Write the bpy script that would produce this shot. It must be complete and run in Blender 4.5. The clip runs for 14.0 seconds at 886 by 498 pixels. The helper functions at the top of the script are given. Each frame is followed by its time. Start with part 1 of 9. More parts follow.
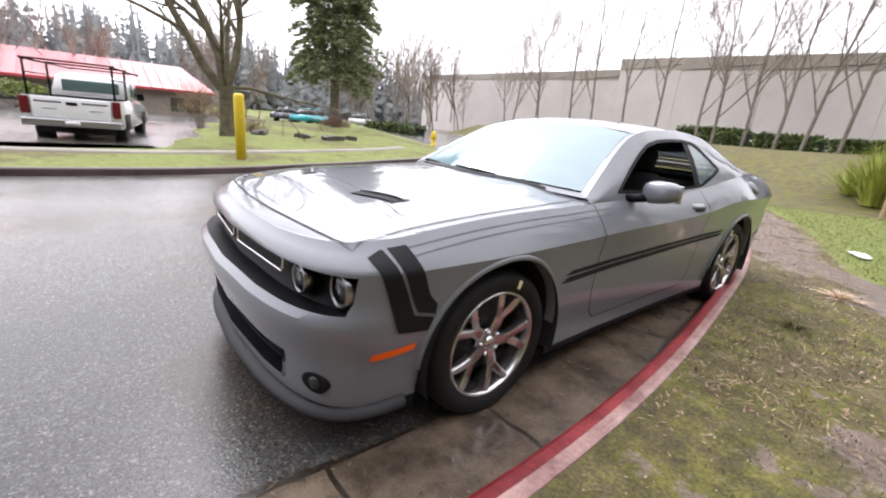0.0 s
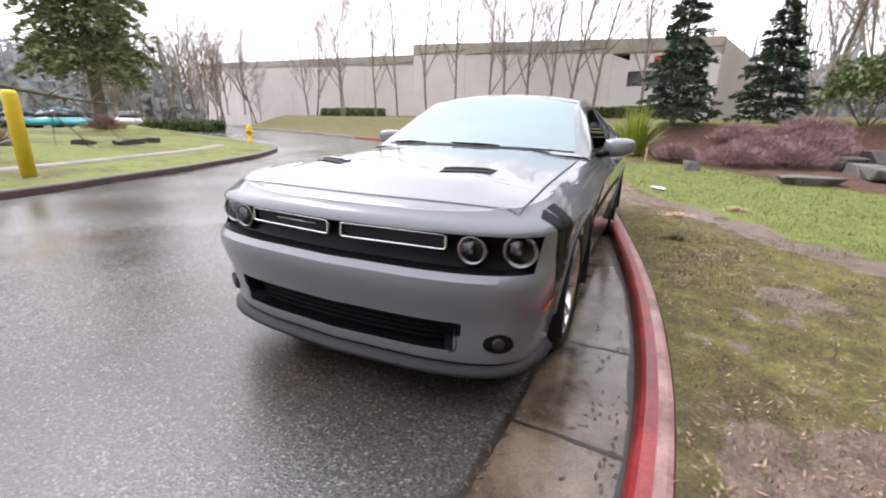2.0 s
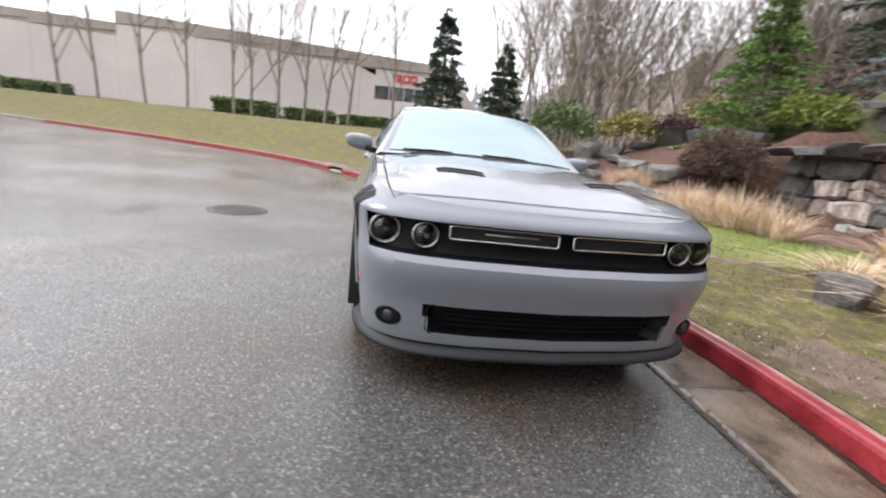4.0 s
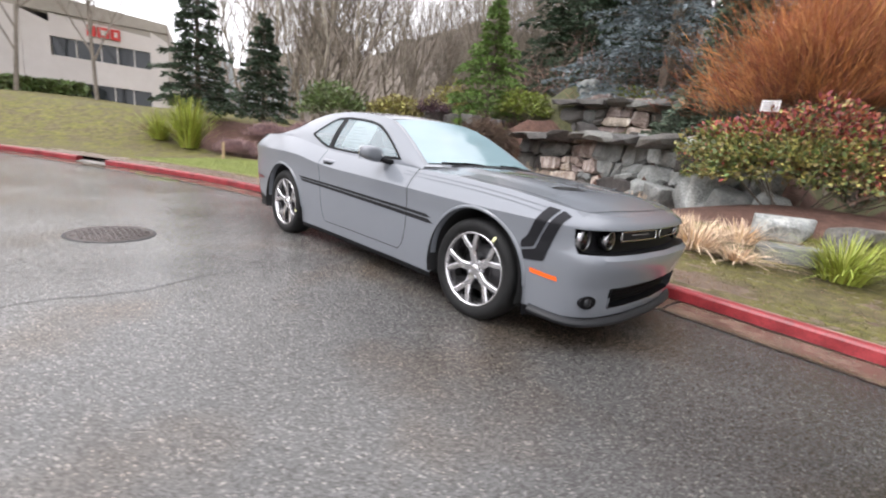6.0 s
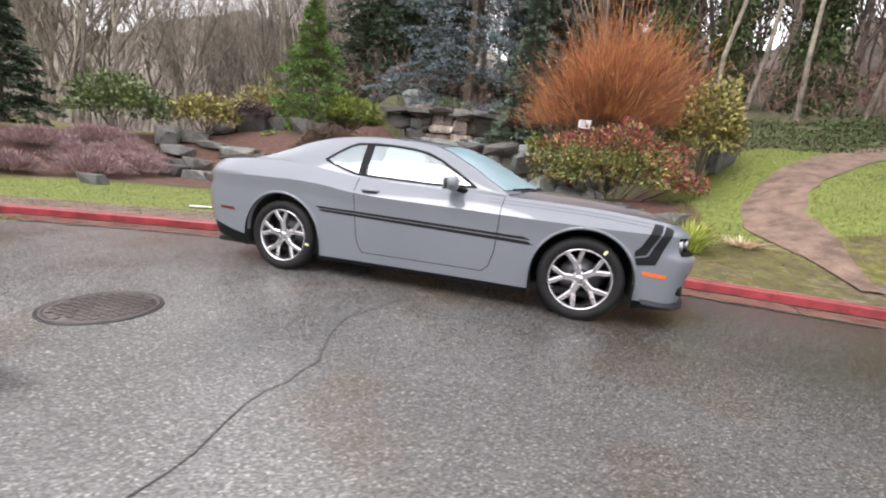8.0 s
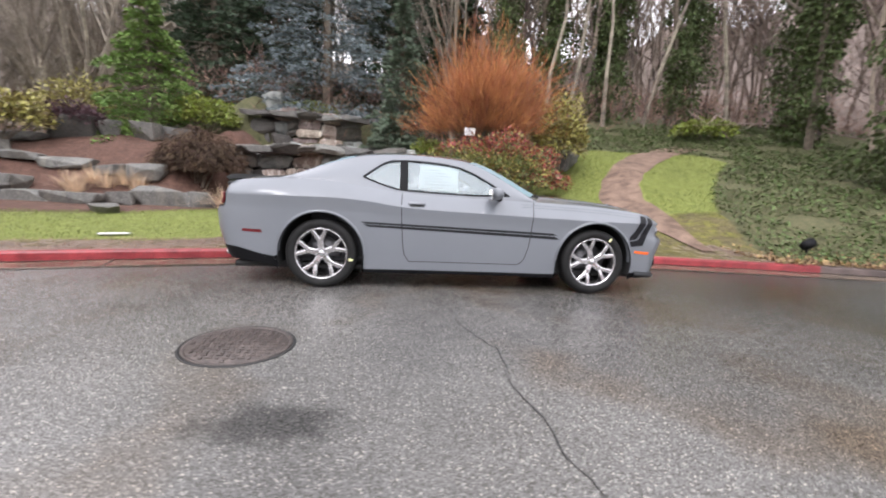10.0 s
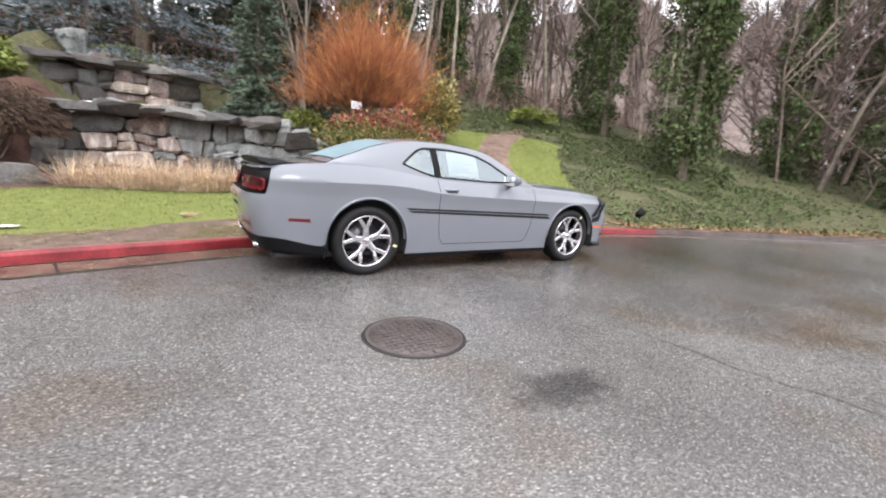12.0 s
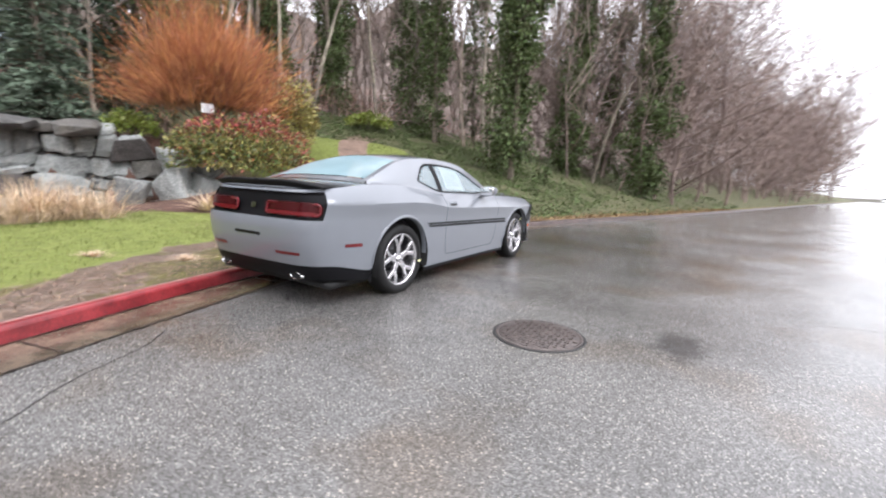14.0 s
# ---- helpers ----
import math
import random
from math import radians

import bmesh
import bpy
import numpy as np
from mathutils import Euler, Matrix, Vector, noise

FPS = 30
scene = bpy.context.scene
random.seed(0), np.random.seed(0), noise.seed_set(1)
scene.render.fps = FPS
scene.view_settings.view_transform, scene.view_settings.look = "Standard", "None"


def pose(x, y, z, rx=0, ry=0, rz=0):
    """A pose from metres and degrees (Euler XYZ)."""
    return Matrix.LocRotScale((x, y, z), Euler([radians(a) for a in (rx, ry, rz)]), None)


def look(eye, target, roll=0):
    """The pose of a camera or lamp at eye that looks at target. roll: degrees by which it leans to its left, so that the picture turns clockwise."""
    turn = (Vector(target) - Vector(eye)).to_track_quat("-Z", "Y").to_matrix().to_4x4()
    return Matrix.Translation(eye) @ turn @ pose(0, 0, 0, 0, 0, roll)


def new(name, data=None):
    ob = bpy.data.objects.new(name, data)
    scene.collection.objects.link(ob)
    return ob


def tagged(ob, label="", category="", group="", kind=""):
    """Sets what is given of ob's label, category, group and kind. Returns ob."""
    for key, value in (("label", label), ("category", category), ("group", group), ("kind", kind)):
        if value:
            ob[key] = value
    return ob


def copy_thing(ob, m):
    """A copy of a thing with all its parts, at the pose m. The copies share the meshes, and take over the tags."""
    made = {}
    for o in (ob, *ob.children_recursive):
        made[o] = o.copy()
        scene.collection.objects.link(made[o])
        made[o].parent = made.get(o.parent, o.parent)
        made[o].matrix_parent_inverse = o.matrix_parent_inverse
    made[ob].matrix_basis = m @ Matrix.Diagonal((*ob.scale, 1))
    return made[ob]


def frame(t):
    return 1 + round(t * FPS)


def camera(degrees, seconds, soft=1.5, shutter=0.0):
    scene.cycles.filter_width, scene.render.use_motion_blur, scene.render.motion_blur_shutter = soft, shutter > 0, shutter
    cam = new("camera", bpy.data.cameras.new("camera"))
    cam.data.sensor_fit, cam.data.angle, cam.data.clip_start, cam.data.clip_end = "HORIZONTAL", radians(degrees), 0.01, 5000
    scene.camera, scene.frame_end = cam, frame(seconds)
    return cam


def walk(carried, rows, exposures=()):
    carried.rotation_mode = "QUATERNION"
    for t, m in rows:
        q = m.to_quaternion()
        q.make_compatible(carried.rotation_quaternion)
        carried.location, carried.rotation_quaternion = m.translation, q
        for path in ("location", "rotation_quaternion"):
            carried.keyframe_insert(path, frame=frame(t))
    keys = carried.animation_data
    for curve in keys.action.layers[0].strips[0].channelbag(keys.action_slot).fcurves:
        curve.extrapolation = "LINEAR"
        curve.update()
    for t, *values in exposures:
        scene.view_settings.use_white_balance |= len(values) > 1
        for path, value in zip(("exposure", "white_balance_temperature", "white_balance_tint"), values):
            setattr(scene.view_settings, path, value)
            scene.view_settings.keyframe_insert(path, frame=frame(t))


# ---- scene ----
cam = camera(91.9, 14.0, 2.0, 0.4)
PATH = [
    (0, (2.854, 2.089, 1.339), (1.613, 0.628, 0.77), 5.4),
    (0.5, (3.105, 1.879, 1.316), (1.759, 0.504, 0.77), 5.6),
    (1, (3.355, 1.672, 1.274), (1.915, 0.423, 0.67), 4.6),
    (1.5, (3.553, 1.433, 1.23), (1.93, 0.465, 0.577), 4.3),
    (2, (3.784, 1.186, 1.212), (2.046, 0.379, 0.64), 1.5),
    (2.2, (3.849, 1.065, 1.189), (2.089, 0.3, 0.624), 1.3),
    (4.3, (4.07, -1.215, 1.114), (2.199, -0.656, 0.679), 5.8),
    (4.5, (4.04, -1.434, 1.113), (2.205, -0.758, 0.694), 4.8),
    (5, (3.905, -2.013, 1.118), (2.222, -1.047, 0.635), 5.5),
    (5.5, (3.72, -2.625, 1.144), (2.209, -1.396, 0.688), 6.2),
    (6, (3.347, -3.159, 1.159), (1.997, -1.754, 0.708), 6.6),
    (6.5, (2.894, -3.642, 1.152), (1.715, -2.087, 0.714), 4.4),
    (7, (2.332, -4.015, 1.139), (1.382, -2.302, 0.735), 5.1),
    (7.5, (1.792, -4.421, 1.137), (1.166, -2.548, 0.821), 4.4),
    (7.7, (1.586, -4.507, 1.154), (1.008, -2.623, 0.814), 4.7),
    (9.8, (-0.523, -5.351, 1.157), (-0.402, -3.385, 0.806), 3.7),
    (10, (-0.742, -5.368, 1.133), (-0.508, -3.405, 0.834), 3.0),
    (10.5, (-1.368, -5.388, 1.154), (-0.956, -3.456, 0.842), 3.8),
    (11, (-1.987, -5.31, 1.141), (-1.369, -3.437, 0.806), 3.2),
    (11.5, (-2.568, -5.15, 1.159), (-1.748, -3.359, 0.809), 4.1),
    (12, (-3.105, -4.971, 1.177), (-2.064, -3.306, 0.797), 4.5),
    (12.5, (-3.611, -4.698, 1.171), (-2.412, -3.144, 0.789), 4.5),
    (13, (-4.114, -4.429, 1.197), (-2.765, -3.008, 0.792), 2.9),
    (13.5, (-4.531, -4.008, 1.175), (-3.059, -2.713, 0.778), 3.4),
    (14, (-4.929, -3.562, 1.187), (-3.256, -2.515, 0.868), 2.5),
]
walk(cam, [(t, look(eye, target, roll)) for t, eye, target, roll in PATH],
     [(0, 1.2, 6250, 16), (2, 1.15, 6250, 16), (5, 1.2, 6250, 15), (7, 1.16, 6350, 15), (10, 1.18, 6300, 16), (11, 1.3, 6300, 16), (14, 1.34, 6150, 15)])

# ---- light ----
world = bpy.data.worlds.new("overcast_sky")
scene.world = world
world.use_nodes = True
wn, wl = world.node_tree.nodes, world.node_tree.links
wn.clear()
sky = wn.new("ShaderNodeTexSky")
sky.sky_type = "NISHITA"
sky.sun_disc = False
sky.sun_elevation, sky.sun_rotation = radians(48), radians(200)
sky.air_density, sky.dust_density, sky.ozone_density = 1.0, 4.0, 1.0
grey = wn.new("ShaderNodeHueSaturation")
grey.inputs["Saturation"].default_value = 0.1
# cloud cover: brightest overhead, as an even overcast is
co, sep = wn.new("ShaderNodeTexCoord"), wn.new("ShaderNodeSeparateXYZ")
rise = wn.new("ShaderNodeMapRange")
rise.inputs["From Min"].default_value, rise.inputs["From Max"].default_value = 0.0, 1.0
rise.inputs["To Min"].default_value, rise.inputs["To Max"].default_value = 7.4, 11.0
cloud = wn.new("ShaderNodeCombineColor")
veil = wn.new("ShaderNodeMix")
veil.data_type = "RGBA"
veil.inputs["Factor"].default_value = 0.75
back = wn.new("ShaderNodeBackground")
back.inputs["Strength"].default_value = 0.142
wout = wn.new("ShaderNodeOutputWorld")
wl.new(co.outputs["Generated"], sep.inputs["Vector"])
wl.new(sep.outputs["Z"], rise.inputs["Value"])
for channel in ("Red", "Green", "Blue"):
    wl.new(rise.outputs["Result"], cloud.inputs[channel])
wl.new(sky.outputs["Color"], grey.inputs["Color"])
wl.new(grey.outputs["Color"], veil.inputs["A"])
wl.new(cloud.outputs["Color"], veil.inputs["B"])
wl.new(veil.outputs["Result"], back.inputs["Color"])
wl.new(back.outputs["Background"], wout.inputs["Surface"])
sun_data = bpy.data.lights.new("sun", "SUN")
sun_data.energy, sun_data.angle, sun_data.color = 0.55, radians(25), (1.0, 0.98, 0.95)
sun = new("sun", sun_data)
# the sky's sun stands at rotation 200 degrees, 48 degrees up
sun.matrix_world = look((0, 0, 0), (-math.sin(radians(200)) * math.cos(radians(48)), -math.cos(radians(200)) * math.cos(radians(48)), -math.sin(radians(48))))


# ---- materials ----
def material(name, base, rough=0.6, metal=0.0, spread=0.25, scale=8.0, fine=60.0, bump=0.0, rough_spread=0.1, second=None, island=0.0, per_object=0.0, coat=0.0, spec=0.5, coat_rough=0.12):
    """A surface with its colour varied by a coarse and a fine noise, and fine relief."""
    m = bpy.data.materials.new(name)
    m.use_nodes = True
    n, l = m.node_tree.nodes, m.node_tree.links
    b = n["Principled BSDF"]
    b.inputs["Metallic"].default_value = metal
    b.inputs["Specular IOR Level"].default_value = spec
    if coat:
        b.inputs["Coat Weight"].default_value = coat
        b.inputs["Coat Roughness"].default_value = coat_rough
    tex = n.new("ShaderNodeTexCoord")
    big, small = n.new("ShaderNodeTexNoise"), n.new("ShaderNodeTexNoise")
    for node, s in ((big, scale), (small, fine)):
        node.inputs["Scale"].default_value = s
        node.inputs["Detail"].default_value = 5.0
        node.inputs["Roughness"].default_value = 0.65
        l.new(tex.outputs["Object"], node.inputs["Vector"])
    dark = tuple(c * (1 - spread) for c in base)
    light = second or tuple(min(1.0, c * (1 + spread)) for c in base)
    ramp = n.new("ShaderNodeValToRGB")
    ramp.color_ramp.elements[0].position, ramp.color_ramp.elements[1].position = 0.34, 0.66
    ramp.color_ramp.elements[0].color, ramp.color_ramp.elements[1].color = (*dark, 1), (*light, 1)
    l.new(big.outputs["Fac"], ramp.inputs["Fac"])
    mix = n.new("ShaderNodeMix")
    mix.data_type, mix.blend_type = "RGBA", "OVERLAY"
    mix.inputs["Factor"].default_value = min(1.0, spread * 1.6)
    l.new(ramp.outputs["Color"], mix.inputs["A"])
    l.new(small.outputs["Fac"], mix.inputs["B"])
    colour = mix.outputs["Result"]
    for amount, kind in ((island, "island"), (per_object, "object")):
        if amount:
            src = n.new("ShaderNodeNewGeometry") if kind == "island" else n.new("ShaderNodeObjectInfo")
            out = src.outputs["Random Per Island"] if kind == "island" else src.outputs["Random"]
            span = n.new("ShaderNodeMapRange")
            span.inputs["To Min"].default_value, span.inputs["To Max"].default_value = 1 - amount, 1 + amount
            l.new(out, span.inputs["Value"])
            hsv = n.new("ShaderNodeHueSaturation")
            l.new(span.outputs["Result"], hsv.inputs["Value"])
            l.new(colour, hsv.inputs["Color"])
            shift = n.new("ShaderNodeMapRange")
            shift.inputs["To Min"].default_value, shift.inputs["To Max"].default_value = 0.5 - amount * 0.05, 0.5 + amount * 0.05
            l.new(out, shift.inputs["Value"])
            l.new(shift.outputs["Result"], hsv.inputs["Hue"])
            colour = hsv.outputs["Color"]
    l.new(colour, b.inputs["Base Color"])
    rr = n.new("ShaderNodeMapRange")
    rr.inputs["To Min"].default_value, rr.inputs["To Max"].default_value = max(0.02, rough - rough_spread), min(1.0, rough + rough_spread)
    l.new(big.outputs["Fac"], rr.inputs["Value"])
    l.new(rr.outputs["Result"], b.inputs["Roughness"])
    if bump:
        bp = n.new("ShaderNodeBump")
        bp.inputs["Strength"].default_value, bp.inputs["Distance"].default_value = min(1.0, bump * 20), bump
        l.new(small.outputs["Fac"], bp.inputs["Height"])
        l.new(bp.outputs["Normal"], b.inputs["Normal"])
    return m


def plain(name, base, rough=0.4, metal=0.0, coat=0.0, emission=0.0):
    m = bpy.data.materials.new(name)
    m.use_nodes = True
    b = m.node_tree.nodes["Principled BSDF"]
    b.inputs["Base Color"].default_value = (*base, 1)
    b.inputs["Roughness"].default_value, b.inputs["Metallic"].default_value = rough, metal
    b.inputs["Coat Weight"].default_value = coat
    b.inputs["Coat Roughness"].default_value = 0.04
    if emission:
        b.inputs["Emission Color"].default_value = (*base, 1)
        b.inputs["Emission Strength"].default_value = emission
    return m


def glass(name, tint, alpha_mix=0.25, rough=0.02, sky_sheen=0.0):
    """A thin pane: clear with a gloss coat on both sides, and a painted sky reflection if asked."""
    m = bpy.data.materials.new(name)
    m.use_nodes = True
    n, l = m.node_tree.nodes, m.node_tree.links
    n.clear()
    out, mix = n.new("ShaderNodeOutputMaterial"), n.new("ShaderNodeMixShader")
    clear, gloss, fres = n.new("ShaderNodeBsdfTransparent"), n.new("ShaderNodeBsdfGlossy"), n.new("ShaderNodeFresnel")
    clear.inputs["Color"].default_value = (*tint, 1)
    gloss.inputs["Roughness"].default_value = rough
    fres.inputs["IOR"].default_value = 1.0 + alpha_mix * 4
    l.new(fres.outputs["Fac"], mix.inputs["Fac"])
    l.new(clear.outputs["BSDF"], mix.inputs[1])
    l.new(gloss.outputs["BSDF"], mix.inputs[2])
    # a pale blue diffuse layer stands in for sky mirrored in the pane
    if sky_sheen:
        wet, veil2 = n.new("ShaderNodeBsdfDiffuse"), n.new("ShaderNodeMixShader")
        sheen_noise = n.new("ShaderNodeTexNoise")
        sheen_noise.inputs["Scale"].default_value = 1.6
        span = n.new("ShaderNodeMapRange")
        span.inputs["To Min"].default_value, span.inputs["To Max"].default_value = sky_sheen * 0.8, sky_sheen * 1.2
        l.new(sheen_noise.outputs["Fac"], span.inputs["Value"])
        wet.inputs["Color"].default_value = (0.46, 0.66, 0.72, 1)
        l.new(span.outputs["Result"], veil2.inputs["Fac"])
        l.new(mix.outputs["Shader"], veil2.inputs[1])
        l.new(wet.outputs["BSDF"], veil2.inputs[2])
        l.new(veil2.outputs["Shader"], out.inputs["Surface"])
        return m
    l.new(mix.outputs["Shader"], out.inputs["Surface"])
    return m


def asphalt_material():
    m = bpy.data.materials.new("wet_asphalt")
    m.use_nodes = True
    n, l = m.node_tree.nodes, m.node_tree.links
    b = n["Principled BSDF"]
    tex = n.new("ShaderNodeTexCoord")
    stones, damp, grit = n.new("ShaderNodeTexVoronoi"), n.new("ShaderNodeTexNoise"), n.new("ShaderNodeTexNoise")
    stones.inputs["Scale"].default_value = 120.0
    damp.inputs["Scale"].default_value, damp.inputs["Detail"].default_value = 0.55, 3.0
    grit.inputs["Scale"].default_value, grit.inputs["Detail"].default_value = 160.0, 3.0
    for node in (stones, damp, grit):
        l.new(tex.outputs["Object"], node.inputs["Vector"])
    speck = n.new("ShaderNodeSeparateColor")
    l.new(stones.outputs["Color"], speck.inputs["Color"])
    ramp = n.new("ShaderNodeValToRGB")
    e = ramp.color_ramp.elements
    e[0].position, e[0].color = 0.0, (0.044, 0.041, 0.037, 1)
    e[1].position, e[1].color = 1.0, (0.25, 0.23, 0.205, 1)
    for p, c in ((0.4, 0.072), (0.86, 0.108), (0.95, 0.145)):
        x = e.new(p)
        x.color = (c, c * 0.975, c * 0.93, 1)
    l.new(speck.outputs["Red"], ramp.inputs["Fac"])
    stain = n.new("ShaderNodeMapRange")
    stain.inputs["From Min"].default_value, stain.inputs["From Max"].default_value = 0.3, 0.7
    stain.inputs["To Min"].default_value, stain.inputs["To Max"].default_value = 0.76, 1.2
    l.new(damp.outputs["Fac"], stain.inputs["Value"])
    # by the gutter, standing wet plus the coupe's shade and reflection put into the colour; drier road beyond, and an
    # old oil spot
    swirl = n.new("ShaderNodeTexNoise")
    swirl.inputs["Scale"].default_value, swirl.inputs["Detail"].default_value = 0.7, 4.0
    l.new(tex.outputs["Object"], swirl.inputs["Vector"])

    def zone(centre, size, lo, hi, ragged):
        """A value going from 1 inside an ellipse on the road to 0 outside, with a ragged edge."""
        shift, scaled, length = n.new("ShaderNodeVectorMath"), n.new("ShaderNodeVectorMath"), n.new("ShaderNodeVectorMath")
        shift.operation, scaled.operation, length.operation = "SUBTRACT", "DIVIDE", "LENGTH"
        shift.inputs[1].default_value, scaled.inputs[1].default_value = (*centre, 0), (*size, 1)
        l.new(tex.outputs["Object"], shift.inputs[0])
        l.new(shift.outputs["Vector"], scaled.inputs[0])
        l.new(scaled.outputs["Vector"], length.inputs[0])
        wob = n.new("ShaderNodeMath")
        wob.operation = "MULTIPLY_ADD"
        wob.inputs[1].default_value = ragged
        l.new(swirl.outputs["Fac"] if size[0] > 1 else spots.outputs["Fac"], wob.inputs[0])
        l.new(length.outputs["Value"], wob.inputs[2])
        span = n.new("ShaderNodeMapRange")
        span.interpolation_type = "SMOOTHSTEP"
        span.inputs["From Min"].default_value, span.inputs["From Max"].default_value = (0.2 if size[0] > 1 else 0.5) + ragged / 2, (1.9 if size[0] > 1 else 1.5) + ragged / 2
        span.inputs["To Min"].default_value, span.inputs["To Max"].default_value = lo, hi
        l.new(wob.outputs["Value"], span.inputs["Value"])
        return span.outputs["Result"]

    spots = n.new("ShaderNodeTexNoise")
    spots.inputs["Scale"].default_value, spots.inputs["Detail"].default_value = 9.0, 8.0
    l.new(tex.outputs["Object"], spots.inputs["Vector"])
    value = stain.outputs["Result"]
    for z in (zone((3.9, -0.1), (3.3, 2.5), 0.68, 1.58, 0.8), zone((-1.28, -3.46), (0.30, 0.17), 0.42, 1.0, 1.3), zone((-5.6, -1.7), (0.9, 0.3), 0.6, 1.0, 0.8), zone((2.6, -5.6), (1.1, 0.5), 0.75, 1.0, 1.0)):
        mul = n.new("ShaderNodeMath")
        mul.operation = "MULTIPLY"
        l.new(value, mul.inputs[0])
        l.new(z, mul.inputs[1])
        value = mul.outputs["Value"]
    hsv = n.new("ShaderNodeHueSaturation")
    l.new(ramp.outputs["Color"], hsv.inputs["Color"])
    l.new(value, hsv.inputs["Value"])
    # thin brown silt left where water stood
    silt, amount = n.new("ShaderNodeMix"), n.new("ShaderNodeMapRange")
    silt.data_type, silt.blend_type = "RGBA", "MULTIPLY"
    silt.inputs["B"].default_value = (0.80, 0.66, 0.53, 1)
    amount.inputs["From Min"].default_value, amount.inputs["From Max"].default_value = 0.5, 0.68
    l.new(swirl.outputs["Fac"], amount.inputs["Value"])
    l.new(amount.outputs["Result"], silt.inputs["Factor"])
    l.new(hsv.outputs["Color"], silt.inputs["A"])
    l.new(silt.outputs["Result"], b.inputs["Base Color"])
    rr = n.new("ShaderNodeMapRange")
    rr.inputs["From Min"].default_value, rr.inputs["From Max"].default_value = 0.3, 0.7
    rr.inputs["To Min"].default_value, rr.inputs["To Max"].default_value = 0.11, 0.27
    l.new(damp.outputs["Fac"], rr.inputs["Value"])
    l.new(rr.outputs["Result"], b.inputs["Roughness"])
    b.inputs["Specular IOR Level"].default_value = 0.36
    bp = n.new("ShaderNodeBump")
    bp.inputs["Strength"].default_value, bp.inputs["Distance"].default_value = 0.22, 0.004
    add = n.new("ShaderNodeMath")
    add.operation = "ADD"
    l.new(stones.outputs["Distance"], add.inputs[0])
    l.new(grit.outputs["Fac"], add.inputs[1])
    l.new(add.outputs["Value"], bp.inputs["Height"])
    l.new(bp.outputs["Normal"], b.inputs["Normal"])
    return m


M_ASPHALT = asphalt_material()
M_TAR = material("crack_tar", (0.012, 0.012, 0.012), 0.5, spread=0.3)
M_KERB = material("kerb_concrete", (0.2, 0.185, 0.165), 0.55, spread=0.3, scale=3, fine=90, bump=0.003)
M_RED = material("worn_red_kerb_paint", (0.24, 0.014, 0.02), 0.36, spread=0.45, scale=4, fine=50, bump=0.003, second=(0.29, 0.03, 0.035))
M_GUTTER = material("wet_gutter_concrete", (0.118, 0.09, 0.066), 0.16, spread=0.55, scale=3.5, fine=130, bump=0.0035)
M_WORNKERB = material("worn_pinkish_kerb_top", (0.31, 0.13, 0.12), 0.45, spread=0.4, scale=5, fine=60, bump=0.003, second=(0.40, 0.25, 0.22))
M_IRON = material("cast_iron_rust", (0.075, 0.060, 0.054), 0.5, 0.15, spread=0.45, scale=14, fine=90, bump=0.002)
M_PAINT = material("grey_car_paint", (0.170, 0.183, 0.202), 0.34, 0.0, spread=0.02, scale=2, fine=900, rough_spread=0.02, coat=1.0, coat_rough=0.035, spec=0.12)
M_BLACK = plain("satin_black_plastic", (0.006, 0.006, 0.007), 0.5)
M_BLACK.node_tree.nodes["Principled BSDF"].inputs["Specular IOR Level"].default_value = 0.12
M_LAMPRING = plain("grey_lamp_ring", (0.34, 0.34, 0.35), 0.25, 1.0)
M_DECAL = plain("matt_black_vinyl", (0.014, 0.014, 0.016), 0.6)
M_DECAL.node_tree.nodes["Principled BSDF"].inputs["Specular IOR Level"].default_value = 0.15
M_PIN = plain("dark_pinstripe", (0.075, 0.082, 0.092), 0.4)
M_GAP = plain("panel_gap", (0.01, 0.01, 0.01), 0.8)
M_DARKGREY = plain("dark_grey_plastic", (0.05, 0.052, 0.055), 0.4)
M_TYRE = material("black_tyre_rubber", (0.013, 0.013, 0.013), 0.65, spread=0.2, scale=10, fine=120, bump=0.001, spec=0.25)
M_CHROME = plain("bright_chrome", (0.62, 0.62, 0.63), 0.16, 1.0)
M_ALLOY = plain("polished_grey_alloy", (0.60, 0.59, 0.60), 0.2, 0.95)
M_DARKMETAL = plain("dark_brake_metal", (0.12, 0.12, 0.125), 0.4, 0.9)
M_RIMDARK = plain("dark_rim_barrel", (0.035, 0.035, 0.037), 0.35, 0.6)
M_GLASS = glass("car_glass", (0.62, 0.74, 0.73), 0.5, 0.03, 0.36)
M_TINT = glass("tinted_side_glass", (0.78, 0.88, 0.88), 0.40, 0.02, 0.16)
M_LENS = glass("clear_lamp_lens", (0.9, 0.9, 0.9), 0.2)
M_ORANGE = plain("amber_marker_lens", (0.85, 0.13, 0.01), 0.2, coat=1.0)
M_REDLENS = plain("red_lamp_lens", (0.115, 0.003, 0.006), 0.3, coat=0.0)
M_SEAT = material("dark_seat_cloth", (0.018, 0.018, 0.02), 0.85, spread=0.2)
M_PAPER = plain("white_paper", (0.85, 0.85, 0.84), 0.7)
M_INK = plain("grey_print", (0.42, 0.42, 0.44), 0.7)
M_YELLOWTAG = plain("yellow_tag", (0.78, 0.78, 0.42), 0.6)


